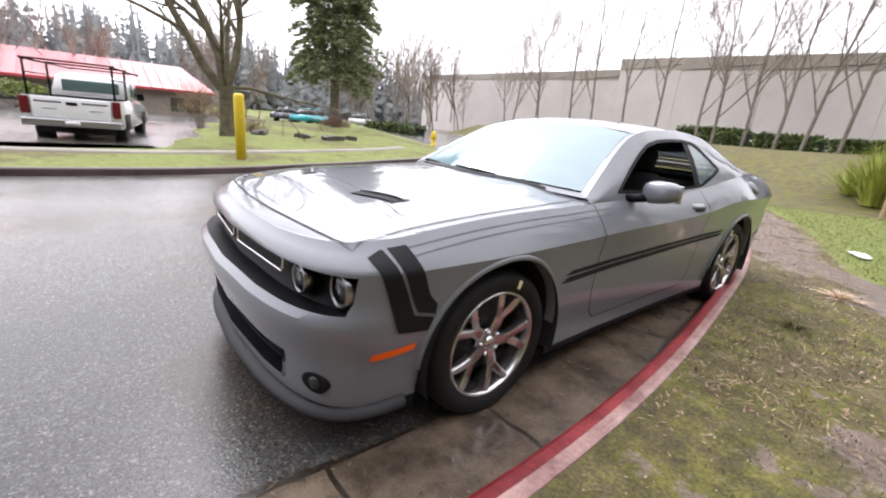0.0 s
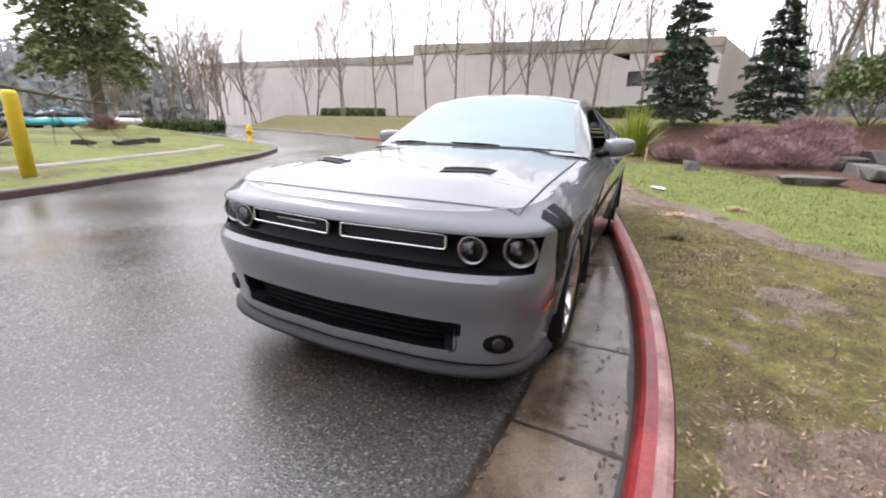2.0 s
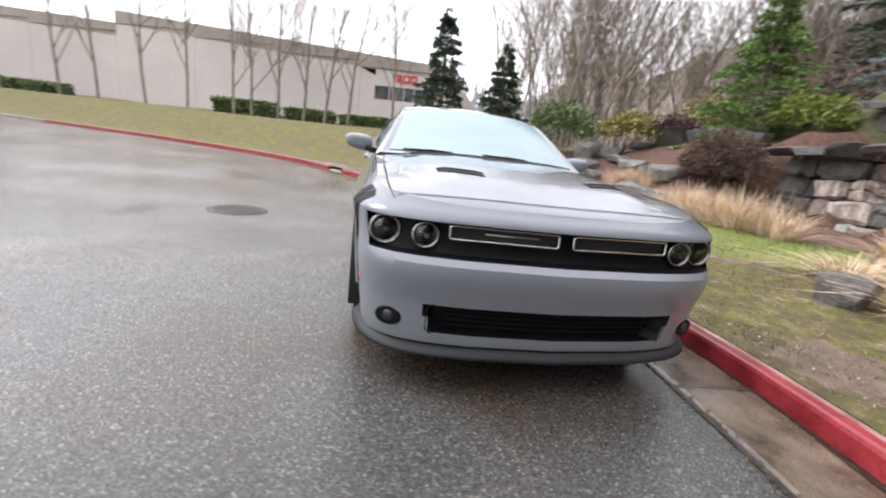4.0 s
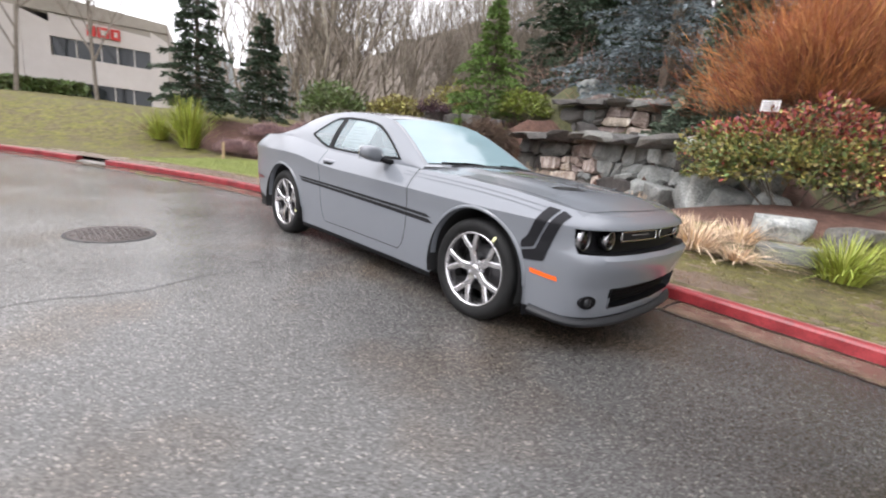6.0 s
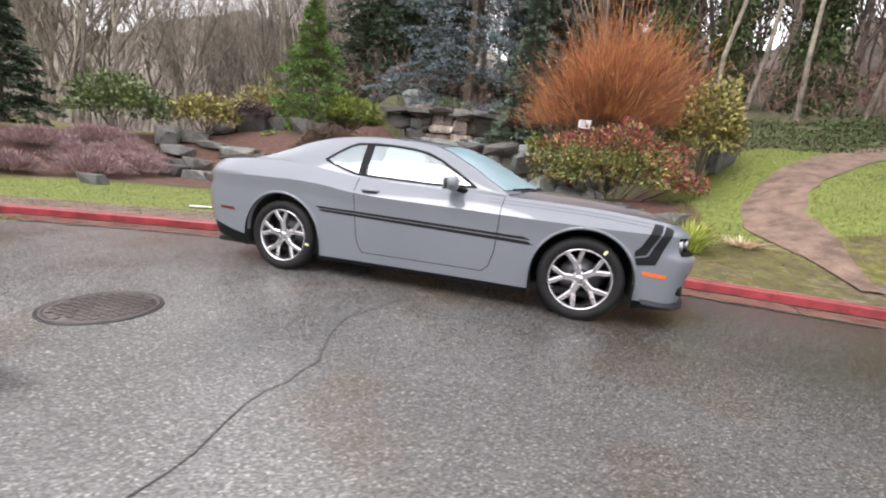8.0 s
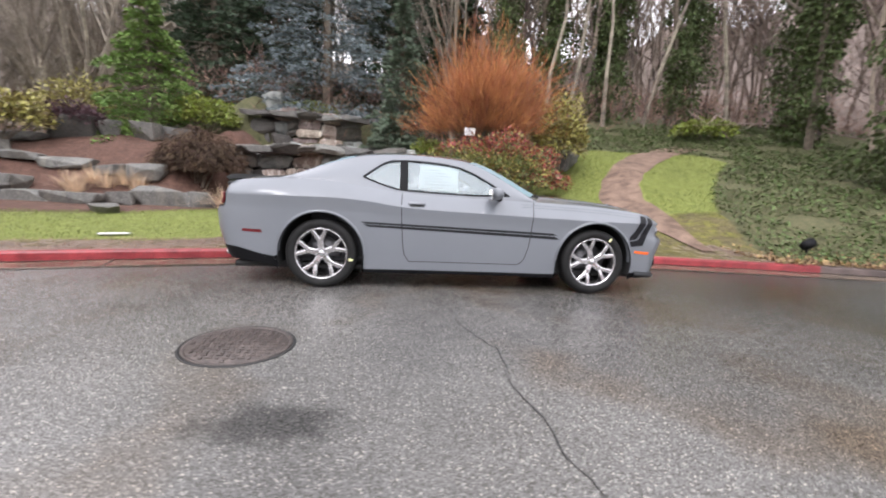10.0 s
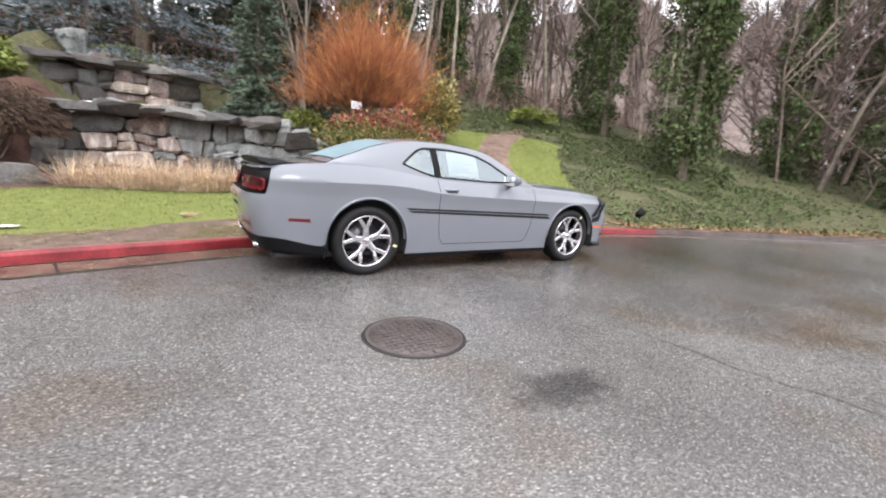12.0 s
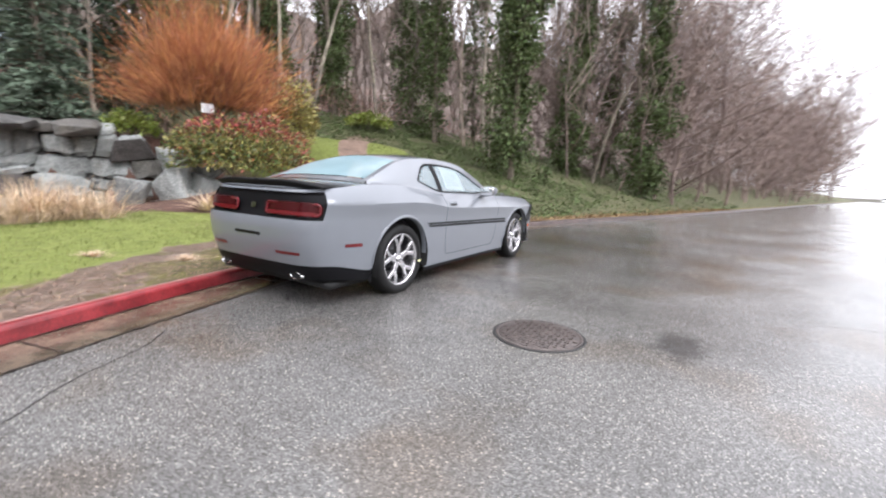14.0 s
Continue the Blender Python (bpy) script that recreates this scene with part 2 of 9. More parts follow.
# ---- building helpers ----
def link(name, bm, mats, parent=None, label="", smooth=True):
    """One mesh object from a bmesh, under parent if one is given."""
    me = bpy.data.meshes.new(name)
    bm.to_mesh(me)
    bm.free()
    for m in mats if isinstance(mats, (list, tuple)) else [mats]:
        me.materials.append(m)
    for p in me.polygons:
        p.use_smooth = smooth
    ob = new(name, me)
    if parent:
        ob.parent = parent
    if label:
        ob["label"] = label
    return ob


def part(name, bm, mats, parent, label="", smooth=True):
    return link(name, bm, mats, parent, label, smooth)


def mesh_of(name, verts, faces, mats, parent=None, label="", smooth=True, index=None):
    """One mesh object from plain lists; index gives each face's material slot."""
    me = bpy.data.meshes.new(name)
    me.from_pydata([tuple(map(float, v)) for v in verts], [], faces)
    for m in mats if isinstance(mats, (list, tuple)) else [mats]:
        me.materials.append(m)
    if index is not None:
        me.polygons.foreach_set("material_index", np.array(index, dtype=np.int32))
    me.polygons.foreach_set("use_smooth", np.full(len(me.polygons), smooth))
    me.update()
    ob = new(name, me)
    if parent:
        ob.parent = parent
    if label:
        ob["label"] = label
    return ob


def box(bm, lo, hi, bevel=0.0, m=None):
    """A box from corner to corner, with its edges bevelled."""
    made = bmesh.ops.create_cube(bm, size=1.0)["verts"]
    c, s = [(a + b) / 2 for a, b in zip(lo, hi)], [abs(b - a) for a, b in zip(lo, hi)]
    for v in made:
        v.co = Vector((v.co.x * s[0] + c[0], v.co.y * s[1] + c[1], v.co.z * s[2] + c[2]))
        if m is not None:
            v.co = m @ v.co
    if bevel:
        edges = list({e for v in made for e in v.link_edges})
        bmesh.ops.bevel(bm, geom=edges, offset=bevel, segments=2, affect="EDGES", profile=0.5)
    return bm


def new_box(lo, hi, bevel=0.0, m=None):
    return box(bmesh.new(), lo, hi, bevel, m)


def lathe(bm, profile, n=32, m=None, closed=False):
    """Turns (radius, height) pairs round the z axis, then lays them by m."""
    rings = []
    for r, z in profile:
        ring = []
        for i in range(n):
            a = 2 * math.pi * i / n
            co = Vector((r * math.cos(a), r * math.sin(a), z))
            ring.append(bm.verts.new(m @ co if m is not None else co))
        rings.append(ring)
    pairs = list(zip(rings, rings[1:])) + ([(rings[-1], rings[0])] if closed else [])
    for a, b in pairs:
        for i in range(n):
            bm.faces.new((a[i], a[(i + 1) % n], b[(i + 1) % n], b[i]))
    if not closed:
        if profile[0][0] > 1e-4:
            bm.faces.new(rings[0][::-1])
        if profile[-1][0] > 1e-4:
            bm.faces.new(rings[-1])
    return bm


def tube(bm, path, radii, n=8, cap=True):
    """A round bar along path, with a radius at each point."""
    rings, pts = [], [Vector(p) for p in path]
    for i, p in enumerate(pts):
        d = (pts[min(i + 1, len(pts) - 1)] - pts[max(i - 1, 0)]).normalized()
        u = d.cross(Vector((0, 0, 1)) if abs(d.z) < 0.9 else Vector((1, 0, 0))).normalized()
        v = d.cross(u)
        r = radii[i] if isinstance(radii, (list, tuple)) else radii
        rings.append([bm.verts.new(p + r * (math.cos(2 * math.pi * k / n) * u + math.sin(2 * math.pi * k / n) * v)) for k in range(n)])
    for a, b in zip(rings, rings[1:]):
        for k in range(n):
            bm.faces.new((a[k], a[(k + 1) % n], b[(k + 1) % n], b[k]))
    if cap:
        bm.faces.new(rings[0][::-1])
        bm.faces.new(rings[-1])
    return bm


def curve(*pairs):
    """A smooth function through (x, value) pairs (monotone cubic)."""
    pairs = sorted(pairs)
    xs, ys = np.array([p[0] for p in pairs], float), np.array([p[1] for p in pairs], float)
    h, d = np.diff(xs), np.diff(ys) / np.diff(xs)
    s = np.zeros(len(xs))
    s[0], s[-1] = d[0], d[-1]
    for i in range(1, len(xs) - 1):
        s[i] = 0 if d[i - 1] * d[i] <= 0 else 3 * (h[i - 1] + h[i]) / ((2 * h[i] + h[i - 1]) / d[i - 1] + (h[i] + 2 * h[i - 1]) / d[i])

    def at(x):
        x = min(max(float(x), xs[0]), xs[-1])
        i = min(int(np.searchsorted(xs, x, side="right")) - 1, len(h) - 1)
        i = max(i, 0)
        t = (x - xs[i]) / h[i]
        return float((2 * t**3 - 3 * t**2 + 1) * ys[i] + (t**3 - 2 * t**2 + t) * h[i] * s[i] + (3 * t**2 - 2 * t**3) * ys[i + 1] + (t**3 - t**2) * h[i] * s[i + 1])

    return at


def ss(a, b, x):
    """Smooth step from 0 at a to 1 at b."""
    t = min(1.0, max(0.0, (x - a) / (b - a)))
    return t * t * (3 - 2 * t)


def empty(name, at, label, category, group="", kind=""):
    ob = new(name)
    ob.location = at
    ob.empty_display_size = 0.2
    return tagged(ob, label, category, group, kind)

# ---- ground, road and kerbs ----
def ground_material():
    """Lawn, fresh grass, ivy soil, mulch and mud, blended by the ground's own weights with ragged edges."""
    m = bpy.data.materials.new("garden_ground")
    m.use_nodes = True
    n, l = m.node_tree.nodes, m.node_tree.links
    b = n["Principled BSDF"]
    tex = n.new("ShaderNodeTexCoord")

    def noise_node(scale, detail=6.0):
        node = n.new("ShaderNodeTexNoise")
        node.inputs["Scale"].default_value, node.inputs["Detail"].default_value, node.inputs["Roughness"].default_value = scale, detail, 0.7
        l.new(tex.outputs["Object"], node.inputs["Vector"])
        return node.outputs["Fac"]

    def ramp(fac, stops):
        node = n.new("ShaderNodeValToRGB")
        e = node.color_ramp.elements
        e[0].position, e[0].color = stops[0][0], (*stops[0][1], 1)
        e[1].position, e[1].color = stops[-1][0], (*stops[-1][1], 1)
        for p, c in stops[1:-1]:
            e.new(p).color = (*c, 1)
        l.new(fac, node.inputs["Fac"])
        return node.outputs["Color"]

    patch, mid, fine, moss = noise_node(0.9), noise_node(7.0), noise_node(60.0, 8.0), noise_node(2.6, 8.0)
    both = n.new("ShaderNodeMath")
    both.operation = "ADD"
    half = n.new("ShaderNodeMath")
    half.operation = "MULTIPLY"
    half.inputs[1].default_value = 0.5
    l.new(mid, both.inputs[0])
    l.new(fine, both.inputs[1])
    l.new(both.outputs["Value"], half.inputs[0])
    grain = half.outputs["Value"]
    # worn turf: damp brown earth and dead grass, with cushions of yellow-green moss
    earth = ramp(grain, [(0.37, (0.034, 0.025, 0.012)), (0.46, (0.075, 0.060, 0.025)), (0.54, (0.115, 0.095, 0.038)), (0.66, (0.23, 0.185, 0.10))])
    cushion = ramp(grain, [(0.38, (0.045, 0.044, 0.009)), (0.5, (0.112, 0.106, 0.016)), (0.62, (0.21, 0.195, 0.034))])
    ragged = n.new("ShaderNodeMath")
    ragged.operation = "MULTIPLY_ADD"
    ragged.inputs[1].default_value = 0.35
    l.new(fine, ragged.inputs[0])
    l.new(moss, ragged.inputs[2])
    cover = n.new("ShaderNodeMapRange")
    cover.inputs["From Min"].default_value, cover.inputs["From Max"].default_value = 0.62, 0.76
    l.new(ragged.outputs["Value"], cover.inputs["Value"])
    turf = n.new("ShaderNodeMix")
    turf.data_type = "RGBA"
    l.new(cover.outputs["Result"], turf.inputs["Factor"])
    l.new(earth, turf.inputs["A"])
    l.new(cushion, turf.inputs["B"])
    colour = turf.outputs["Result"]
    layers = [("green", [(0.38, (0.085, 0.10, 0.02)), (0.5, (0.155, 0.185, 0.034)), (0.62, (0.235, 0.25, 0.07))]),
              ("ivy", [(0.38, (0.03, 0.034, 0.016)), (0.5, (0.08, 0.082, 0.032)), (0.62, (0.15, 0.125, 0.07))]),
              ("mulch", [(0.36, (0.026, 0.014, 0.010)), (0.5, (0.085, 0.040, 0.027)), (0.64, (0.16, 0.088, 0.062))]),
              ("mud", [(0.36, (0.05, 0.032, 0.022)), (0.47, (0.125, 0.085, 0.063)), (0.56, (0.20, 0.145, 0.115)), (0.66, (0.33, 0.26, 0.21))])]
    rough = 0.92
    for name, stops in layers:
        att = n.new("ShaderNodeAttribute")
        att.attribute_name = name
        wob = n.new("ShaderNodeMath")
        wob.operation = "MULTIPLY_ADD"
        wob.inputs[1].default_value, wob.inputs[2].default_value = (2.2, -1.1) if name == "mud" else (0.9, -0.45)
        l.new(patch if name != "mud" else moss, wob.inputs[0])
        add = n.new("ShaderNodeMath")
        add.operation = "ADD"
        l.new(att.outputs["Fac"], add.inputs[0])
        l.new(wob.outputs["Value"], add.inputs[1])
        step = n.new("ShaderNodeMapRange")
        step.interpolation_type = "SMOOTHSTEP"
        step.inputs["From Min"].default_value, step.inputs["From Max"].default_value = 0.42, 0.58
        l.new(add.outputs["Value"], step.inputs["Value"])
        mix = n.new("ShaderNodeMix")
        mix.data_type = "RGBA"
        l.new(step.outputs["Result"], mix.inputs["Factor"])
        l.new(colour, mix.inputs["A"])
        l.new(ramp(grain, stops), mix.inputs["B"])
        colour = mix.outputs["Result"]
        last = step
    l.new(colour, b.inputs["Base Color"])
    rr = n.new("ShaderNodeMapRange")
    rr.inputs["To Min"].default_value, rr.inputs["To Max"].default_value = 0.9, 0.32
    l.new(last.outputs["Result"], rr.inputs["Value"])
    l.new(rr.outputs["Result"], b.inputs["Roughness"])
    bp = n.new("ShaderNodeBump")
    bp.inputs["Strength"].default_value, bp.inputs["Distance"].default_value = 0.8, 0.03
    l.new(grain, bp.inputs["Height"])
    l.new(bp.outputs["Normal"], b.inputs["Normal"])
    return m


M_GROUND = ground_material()
M_SLOPE = material("dark_wood_soil", (0.035, 0.035, 0.015), 0.95, spread=0.5, scale=0.9, fine=25, bump=0.03, second=(0.07, 0.06, 0.03))

# The garden-side kerb: its face along x and y, walked from the far lawn to the far end of the road
KERB = [(-30, -40), (-23.5, -24), (-19.5, -16), (-16.2, -9.9), (-13.2, -5.6), (-10.9, -3.25), (-8.9, -1.95), (-6.6, -0.62), (-4.4, 0.16), (-2.6, 0.66), (-1, 0.96),
        (0.6, 1.2), (2, 1.28), (3.4, 1.18), (4.9, 1.0), (6.8, 0.7), (10, -0.15), (15, -1.7), (28, -4.9), (50, -10.2), (90, -20), (160, -38)]
ISLAND = [(160, -48), (90, -29), (50, -19), (28, -13.2), (15, -9.3), (9, -7.6), (4.5, -6.8), (2, -6.75), (0.5, -7.0), (-0.8, -7.45), (-2.4, -8.0), (-4.1, -8.75), (-5.6, -9.4),
          (-7.6, -10.7), (-8.6, -11.6), (-9.3, -12.8), (-10.8, -15.6), (-11.9, -18.4), (-17, -32), (-22, -45)]


def resample(points, step_near, near=(0, 0), reach=14):
    """A smooth polyline through points, finely divided near a place."""
    pts, out = [Vector((*p, 0)) for p in points], []
    for i in range(len(pts) - 1):
        p0, p1, p2, p3 = pts[max(i - 1, 0)], pts[i], pts[i + 1], pts[min(i + 2, len(pts) - 1)]
        length = (p2 - p1).length
        mid = (p1 + p2) / 2
        far = max(0.0, (mid - Vector((*near, 0))).length - reach)
        n = max(1, int(length / (step_near * (1 + far * 0.25))))
        a, b = (p2 - p0) * (length / max(1e-6, (p2 - p0).length)), (p3 - p1) * (length / max(1e-6, (p3 - p1).length))
        for k in range(n):
            t = k / n
            out.append((2 * t**3 - 3 * t**2 + 1) * p1 + (t**3 - 2 * t**2 + t) * a + (3 * t**2 - 2 * t**3) * p2 + (t**3 - t**2) * b)
    return out + [pts[-1]]


def normals(line, side):
    """Level normals of a polyline, to its left (side 1) or right (-1)."""
    out = []
    for i in range(len(line)):
        d = (line[min(i + 1, len(line) - 1)] - line[max(i - 1, 0)]).normalized()
        out.append(Vector((-d.y, d.x, 0)) * side)
    return out


KLINE = resample(KERB, 0.25, (0, 0))
KNORM = normals(KLINE, 1)
ILINE = resample(ISLAND, 0.35, (-2, -8))
INORM = normals(ILINE, 1)


KX, KY = np.array([p.x for p in KLINE]), np.array([p.y for p in KLINE])


def kerb_y(x):
    return float(np.interp(x, KX, KY))


KA = np.array([(p.x, p.y) for p in KLINE[:-1]])
KD = np.array([(b.x - a.x, b.y - a.y) for a, b in zip(KLINE, KLINE[1:])])
KQ = (KD**2).sum(1)


def kerb_gap(x, y):
    """Metres from the kerb face, outwards over the garden."""
    w = np.array((x, y)) - KA
    t = np.clip((w * KD).sum(1) / KQ, 0, 1)
    off = w - KD * t[:, None]
    return float(np.sqrt((off**2).sum(1).min()))


wall_y = curve((-9, 9.0), (-6.6, 10.2), (-5.2, 10.3), (-3.8, 10.0), (-2.2, 9.5), (-0.8, 8.9), (0.2, 8.4), (1.1, 8.0), (3, 7.8))


def upper_y(x):
    """The line of the wall's upper tier."""
    return 13.3 + 0.275 * (min(max(x, -8.0), -1.0) + 6.4)


def land_z(x, y, d=None):
    """The garden's height over the road."""
    if d is None:
        d = kerb_gap(x, y)
    left = 1 - ss(-14.6, -10.2, x)
    right = ss(2.6, 6.5, x)
    mid = max(0.0, 1 - left - right)
    lawn = 1.3 * ss(1.0, 6.5, d) + 0.35 * ss(6, 20, d)
    wy = wall_y(x)
    garden = 0.12 * ss(0.5, 4, d) + 1.7 * ss(wy + 0.35, wy + 0.8, y) * ss(3.2, 0.8, x) * ss(-7.5, -6.4, x) + 0.2 * ss(wy + 1.0, wy + 3.0, y) * ss(1.6, -0.6, x) + 1.5 * ss(0.3, 0.8, y - upper_y(x)) * ss(0.5, -1.5, x)
    garden += 1.9 * ss(6.2, 10.8, y) * ss(-5.9, -7.4, x)
    slope = 0.31 * min(14.0, max(0.0, d - 0.9)) * ss(0.3, 2.5, d) * (1 - 0.35 * ss(16, 40, x))
    garden += 0.65 * math.exp(-(((x - 2.6) / 2.2) ** 2) - ((y - 6.8) / 1.6) ** 2)
    z = 0.12 + left * lawn + mid * garden + right * slope
    wood = ss(-26, -14, x)
    z += wood * (3.6 * ss(14, 34, y) + 4.0 * ss(30, 60, y)) * (1 - 0.6 * ss(20, 60, x))
    z += 0.03 * noise.noise((x * 0.7, y * 0.7, 0)) * ss(0.4, 2, d) + 0.22 * noise.noise((x * 0.16, y * 0.16, 3.0)) * ss(3, 12, d)
    return z


OFFS = [0.15, 0.3, 0.45, 0.6, 0.75, 0.9, 1.05, 1.2, 1.4, 1.6, 1.8, 2, 2.25, 2.5, 2.75, 3, 3.3, 3.6, 4.2, 4.9, 5.6, 6.4, 7.2, 8, 8.8, 9.6, 10.4, 11.2, 12, 13, 14, 15.5, 17, 19, 21.5, 25, 30, 37, 46, 60, 85]


ivy_x = curve((-40, 6.3), (1.7, 6.3), (3.2, 6.6), (4.9, 7.4), (7.1, 9.3), (8.4, 10.4), (9.3, 9.8), (10.1, 5.5), (11, 4.6), (60, 4.6))


# the line of a wet runnel that crosses the verge
runnel_y = curve((-5.5, 0.4), (-3.95, 0.94), (-3.46, 1.37), (-2.65, 1.9), (-1.65, 2.35), (-1.1, 2.68), (-0.7, 2.95), (0.3, 3.7))


def weights(x, y, d):
    """How much fresh grass, ivy soil, mulch and bare mud lies at a place."""
    over = y - runnel_y(x)
    green = ss(-10.2, -8.8, x) * ss(0.9, -0.3, x) * ss(0.7, 1.3, d) * ss(4.6 + 1.2 * ss(-6.5, -5, x), 3.8 + 1.2 * ss(-6.5, -5, x), d)
    green *= max(ss(-4.2, -5.2, x), ss(0.02, 0.4, over))
    green = max(green, ss(3.6, 4.6, x) * ss(3.4, 4.4, y) * ss(10.6, 9.8, y))
    ivy = max(ss(-0.6, 0.6, x - ivy_x(y)) * ss(0.5, 1.2, d), ss(12.0, 13.2, y) * ss(-14, -12, x))
    mulch = ss(-14.5, -13.0, x) * ss(4.4, 3.6, x) * ss(3.6 + 1.2 * ss(-6.5, -5, x) * ss(0.2, -1, x), 4.4 + 1.2 * ss(-6.5, -5, x) * ss(0.2, -1, x), d) * ss(14, 12, y)
    mud = 0.68 * ss(-11.5, -10.5, x) * ss(-2.4, -3.6, x) * ss(1.3, 0.6, d)
    mud = max(mud, 0.72 * ss(0.5, 0.1, abs(over)) * ss(-4.8, -4.0, x) * ss(0.7, -0.3, x), 0.42 * ss(-4.4, -3.6, x) * ss(-1.2, -2.6, x) * ss(0.2, 0.4, d) * ss(0.2, -0.2, over))
    mud = max(mud, 0.30 * ss(5, 3, d) * ss(-1, 1, x) * ss(7, 5, x), 0.5 * ss(4.0, 5.0, x) * ss(6.6, 6.0, x) * ss(2.2, 1.0, d))
    for px, py, r in ((2.35, 1.95, 0.42), (2.0, 1.62, 0.2), (0.45, 2.25, 0.3)):
        mud = max(mud, 0.75 * ss(1.6, 0.5, math.hypot(x - px, y - py) / r))
    return green, ivy, mulch, mud


def land():
    """The garden side: bands that follow the kerb."""
    verts, faces, ws = [], [], []
    for p, n in zip(KLINE, KNORM):
        for d in OFFS:
            q = p + n * d
            verts.append((q.x, q.y, land_z(q.x, q.y, d)))
            ws.append(weights(q.x, q.y, d))
    w = len(OFFS)
    for i in range(len(KLINE) - 1):
        for j in range(w - 1):
            faces.append((i * w + j, (i + 1) * w + j, (i + 1) * w + j + 1, i * w + j + 1))
    ob = mesh_of("ground", verts, faces, [M_GROUND])
    for k, name in enumerate(("green", "ivy", "mulch", "mud")):
        ob.data.attributes.new(name, "FLOAT", "POINT").data.foreach_set("value", [v[k] for v in ws])
    return tagged(ob, "mossy lawn, mulch beds and rising ivy bank beside the road", "ground", kind="structure")


land()


def island_land():
    verts, faces, ws = [], [], []
    steps = [0, 0.02, 0.05, 0.1, 0.16, 0.24, 0.34, 0.46, 0.6, 0.8, 1.0]
    n = len(ILINE)
    for i, (p, nm) in enumerate(zip(ILINE, INORM)):
        a = p + nm * 0.14
        b = Vector((170 - 205 * (i / (n - 1)) ** 0.45, -110, 0))
        for s in steps:
            q = a.lerp(b, s)
            d = (q - a).length
            verts.append((q.x, q.y, 0.12 + 0.18 * ss(0.5, 5, d) + 0.1 * noise.noise((q.x * 0.3, q.y * 0.3, 1)) * ss(1, 5, d) - 0.3 * ss(8, 25, d) - 0.55 * ss(3.4, 6.5, d) * ss(-1.0, 0.5, q.x - 1.0 - (q.y + 11.3) * 0.2)))
            ws.append(0.56 + 0.3 * noise.noise((q.x * 0.35, q.y * 0.35, 2)))
    w = len(steps)
    for i in range(n - 1):
        for j in range(w - 1):
            faces.append((i * w + j, (i + 1) * w + j, (i + 1) * w + j + 1, i * w + j + 1))
    ob = mesh_of("ground_island", verts, faces, [M_GROUND])
    ob.data.attributes.new("green", "FLOAT", "POINT").data.foreach_set("value", ws)
    return tagged(ob, "mossy grass verge across the road", "lawn", kind="structure")


island_land()

bm = bmesh.new()
for p in ((-3000, -3000), (3000, -3000), (3000, 3000), (-3000, 3000)):
    bm.verts.new((*p, -0.35))
bm.faces.new(bm.verts)
tagged(link("ground_far", bm, M_SLOPE), "dark wooded ground reaching to the horizon", "ground", kind="structure")
bm = bmesh.new()
bmesh.ops.create_grid(bm, x_segments=60, y_segments=30, size=1.0)
for v in bm.verts:
    v.co = Vector((40 + v.co.x * 125, -14 + v.co.y * 38, 0))
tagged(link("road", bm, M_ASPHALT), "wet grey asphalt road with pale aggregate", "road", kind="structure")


def strip(name, line, norm, profile, mat, label, first=0, last=None, parent=None, worn=0):
    """A kerb or gutter: a section of (outward, up) pairs swept along a stretch of a line."""
    pts = list(zip(line, norm))[first:last]
    verts, faces, w = [], [], len(profile)
    for p, n in pts:
        for o, z in profile:
            q = p + n * o
            verts.append((q.x, q.y, z))
    for i in range(len(pts) - 1):
        for j in range(w - 1):
            faces.append((i * w + j, i * w + j + 1, (i + 1) * w + j + 1, (i + 1) * w + j))
    faces.append(tuple(range(w)))
    faces.append(tuple(range((len(pts) - 1) * w, len(pts) * w))[::-1])
    slots = [1 if worn and j >= worn else 0 for i in range(len(pts) - 1) for j in range(w - 1)] + [0, 0] if worn else None
    return mesh_of(name, verts, faces, mat, parent, smooth=False, index=slots)


KERB_SECTION = [(0.0, -0.02), (0.012, 0.095), (0.022, 0.113), (0.04, 0.122), (0.088, 0.1242), (0.125, 0.125), (0.145, 0.118), (0.155, 0.1), (0.155, -0.05)]


def index_at(line, x):
    return min(range(len(line)), key=lambda i: abs(line[i].x - x) + (0 if abs(line[i].y) < 60 else 9))


def kerb_run(line, norm, cuts, mat, parent):
    """Kerb blocks about two metres long, with open joints between."""
    for a, b in zip(cuts, cuts[1:]):
        ia, ib = sorted((index_at(line, a), index_at(line, b)))
        if ib - ia >= 1:
            strip("kerb_block", [p for p in line], norm, KERB_SECTION, [mat, M_WORNKERB], "", ia, ib + 1, parent, 4)


kerb_red = empty("kerb_red", (0, 0, 0), "worn red-painted concrete kerb along the garden", "kerb", kind="structure")
cuts = [-8.35, -6.4, -4.5, -2.6, -0.75, 0.9, 2.3, 4.0, 5.4, 6.3]
kerb_run(KLINE, KNORM, cuts, M_RED, kerb_red)
cuts = [-19.5, -16.2, -14.5, -13.2, -12, -10.9, -9.2]
kerb_run(KLINE, KNORM, cuts, M_RED, kerb_red)
LOW = [(o, z * 0.35) for o, z in [(0.0, -0.02), (0.02, 0.05), (0.05, 0.07), (0.125, 0.12), (0.155, 0.12), (0.155, -0.05)]]
strip("kerb_ramp", KLINE, KNORM, LOW, M_KERB, "", index_at(KLINE, -9.2), index_at(KLINE, -8.35) + 1, kerb_red)
kerb_grey = empty("kerb_grey", (0, 0, 0), "dark unpainted concrete kerb along the road", "kerb", kind="structure")
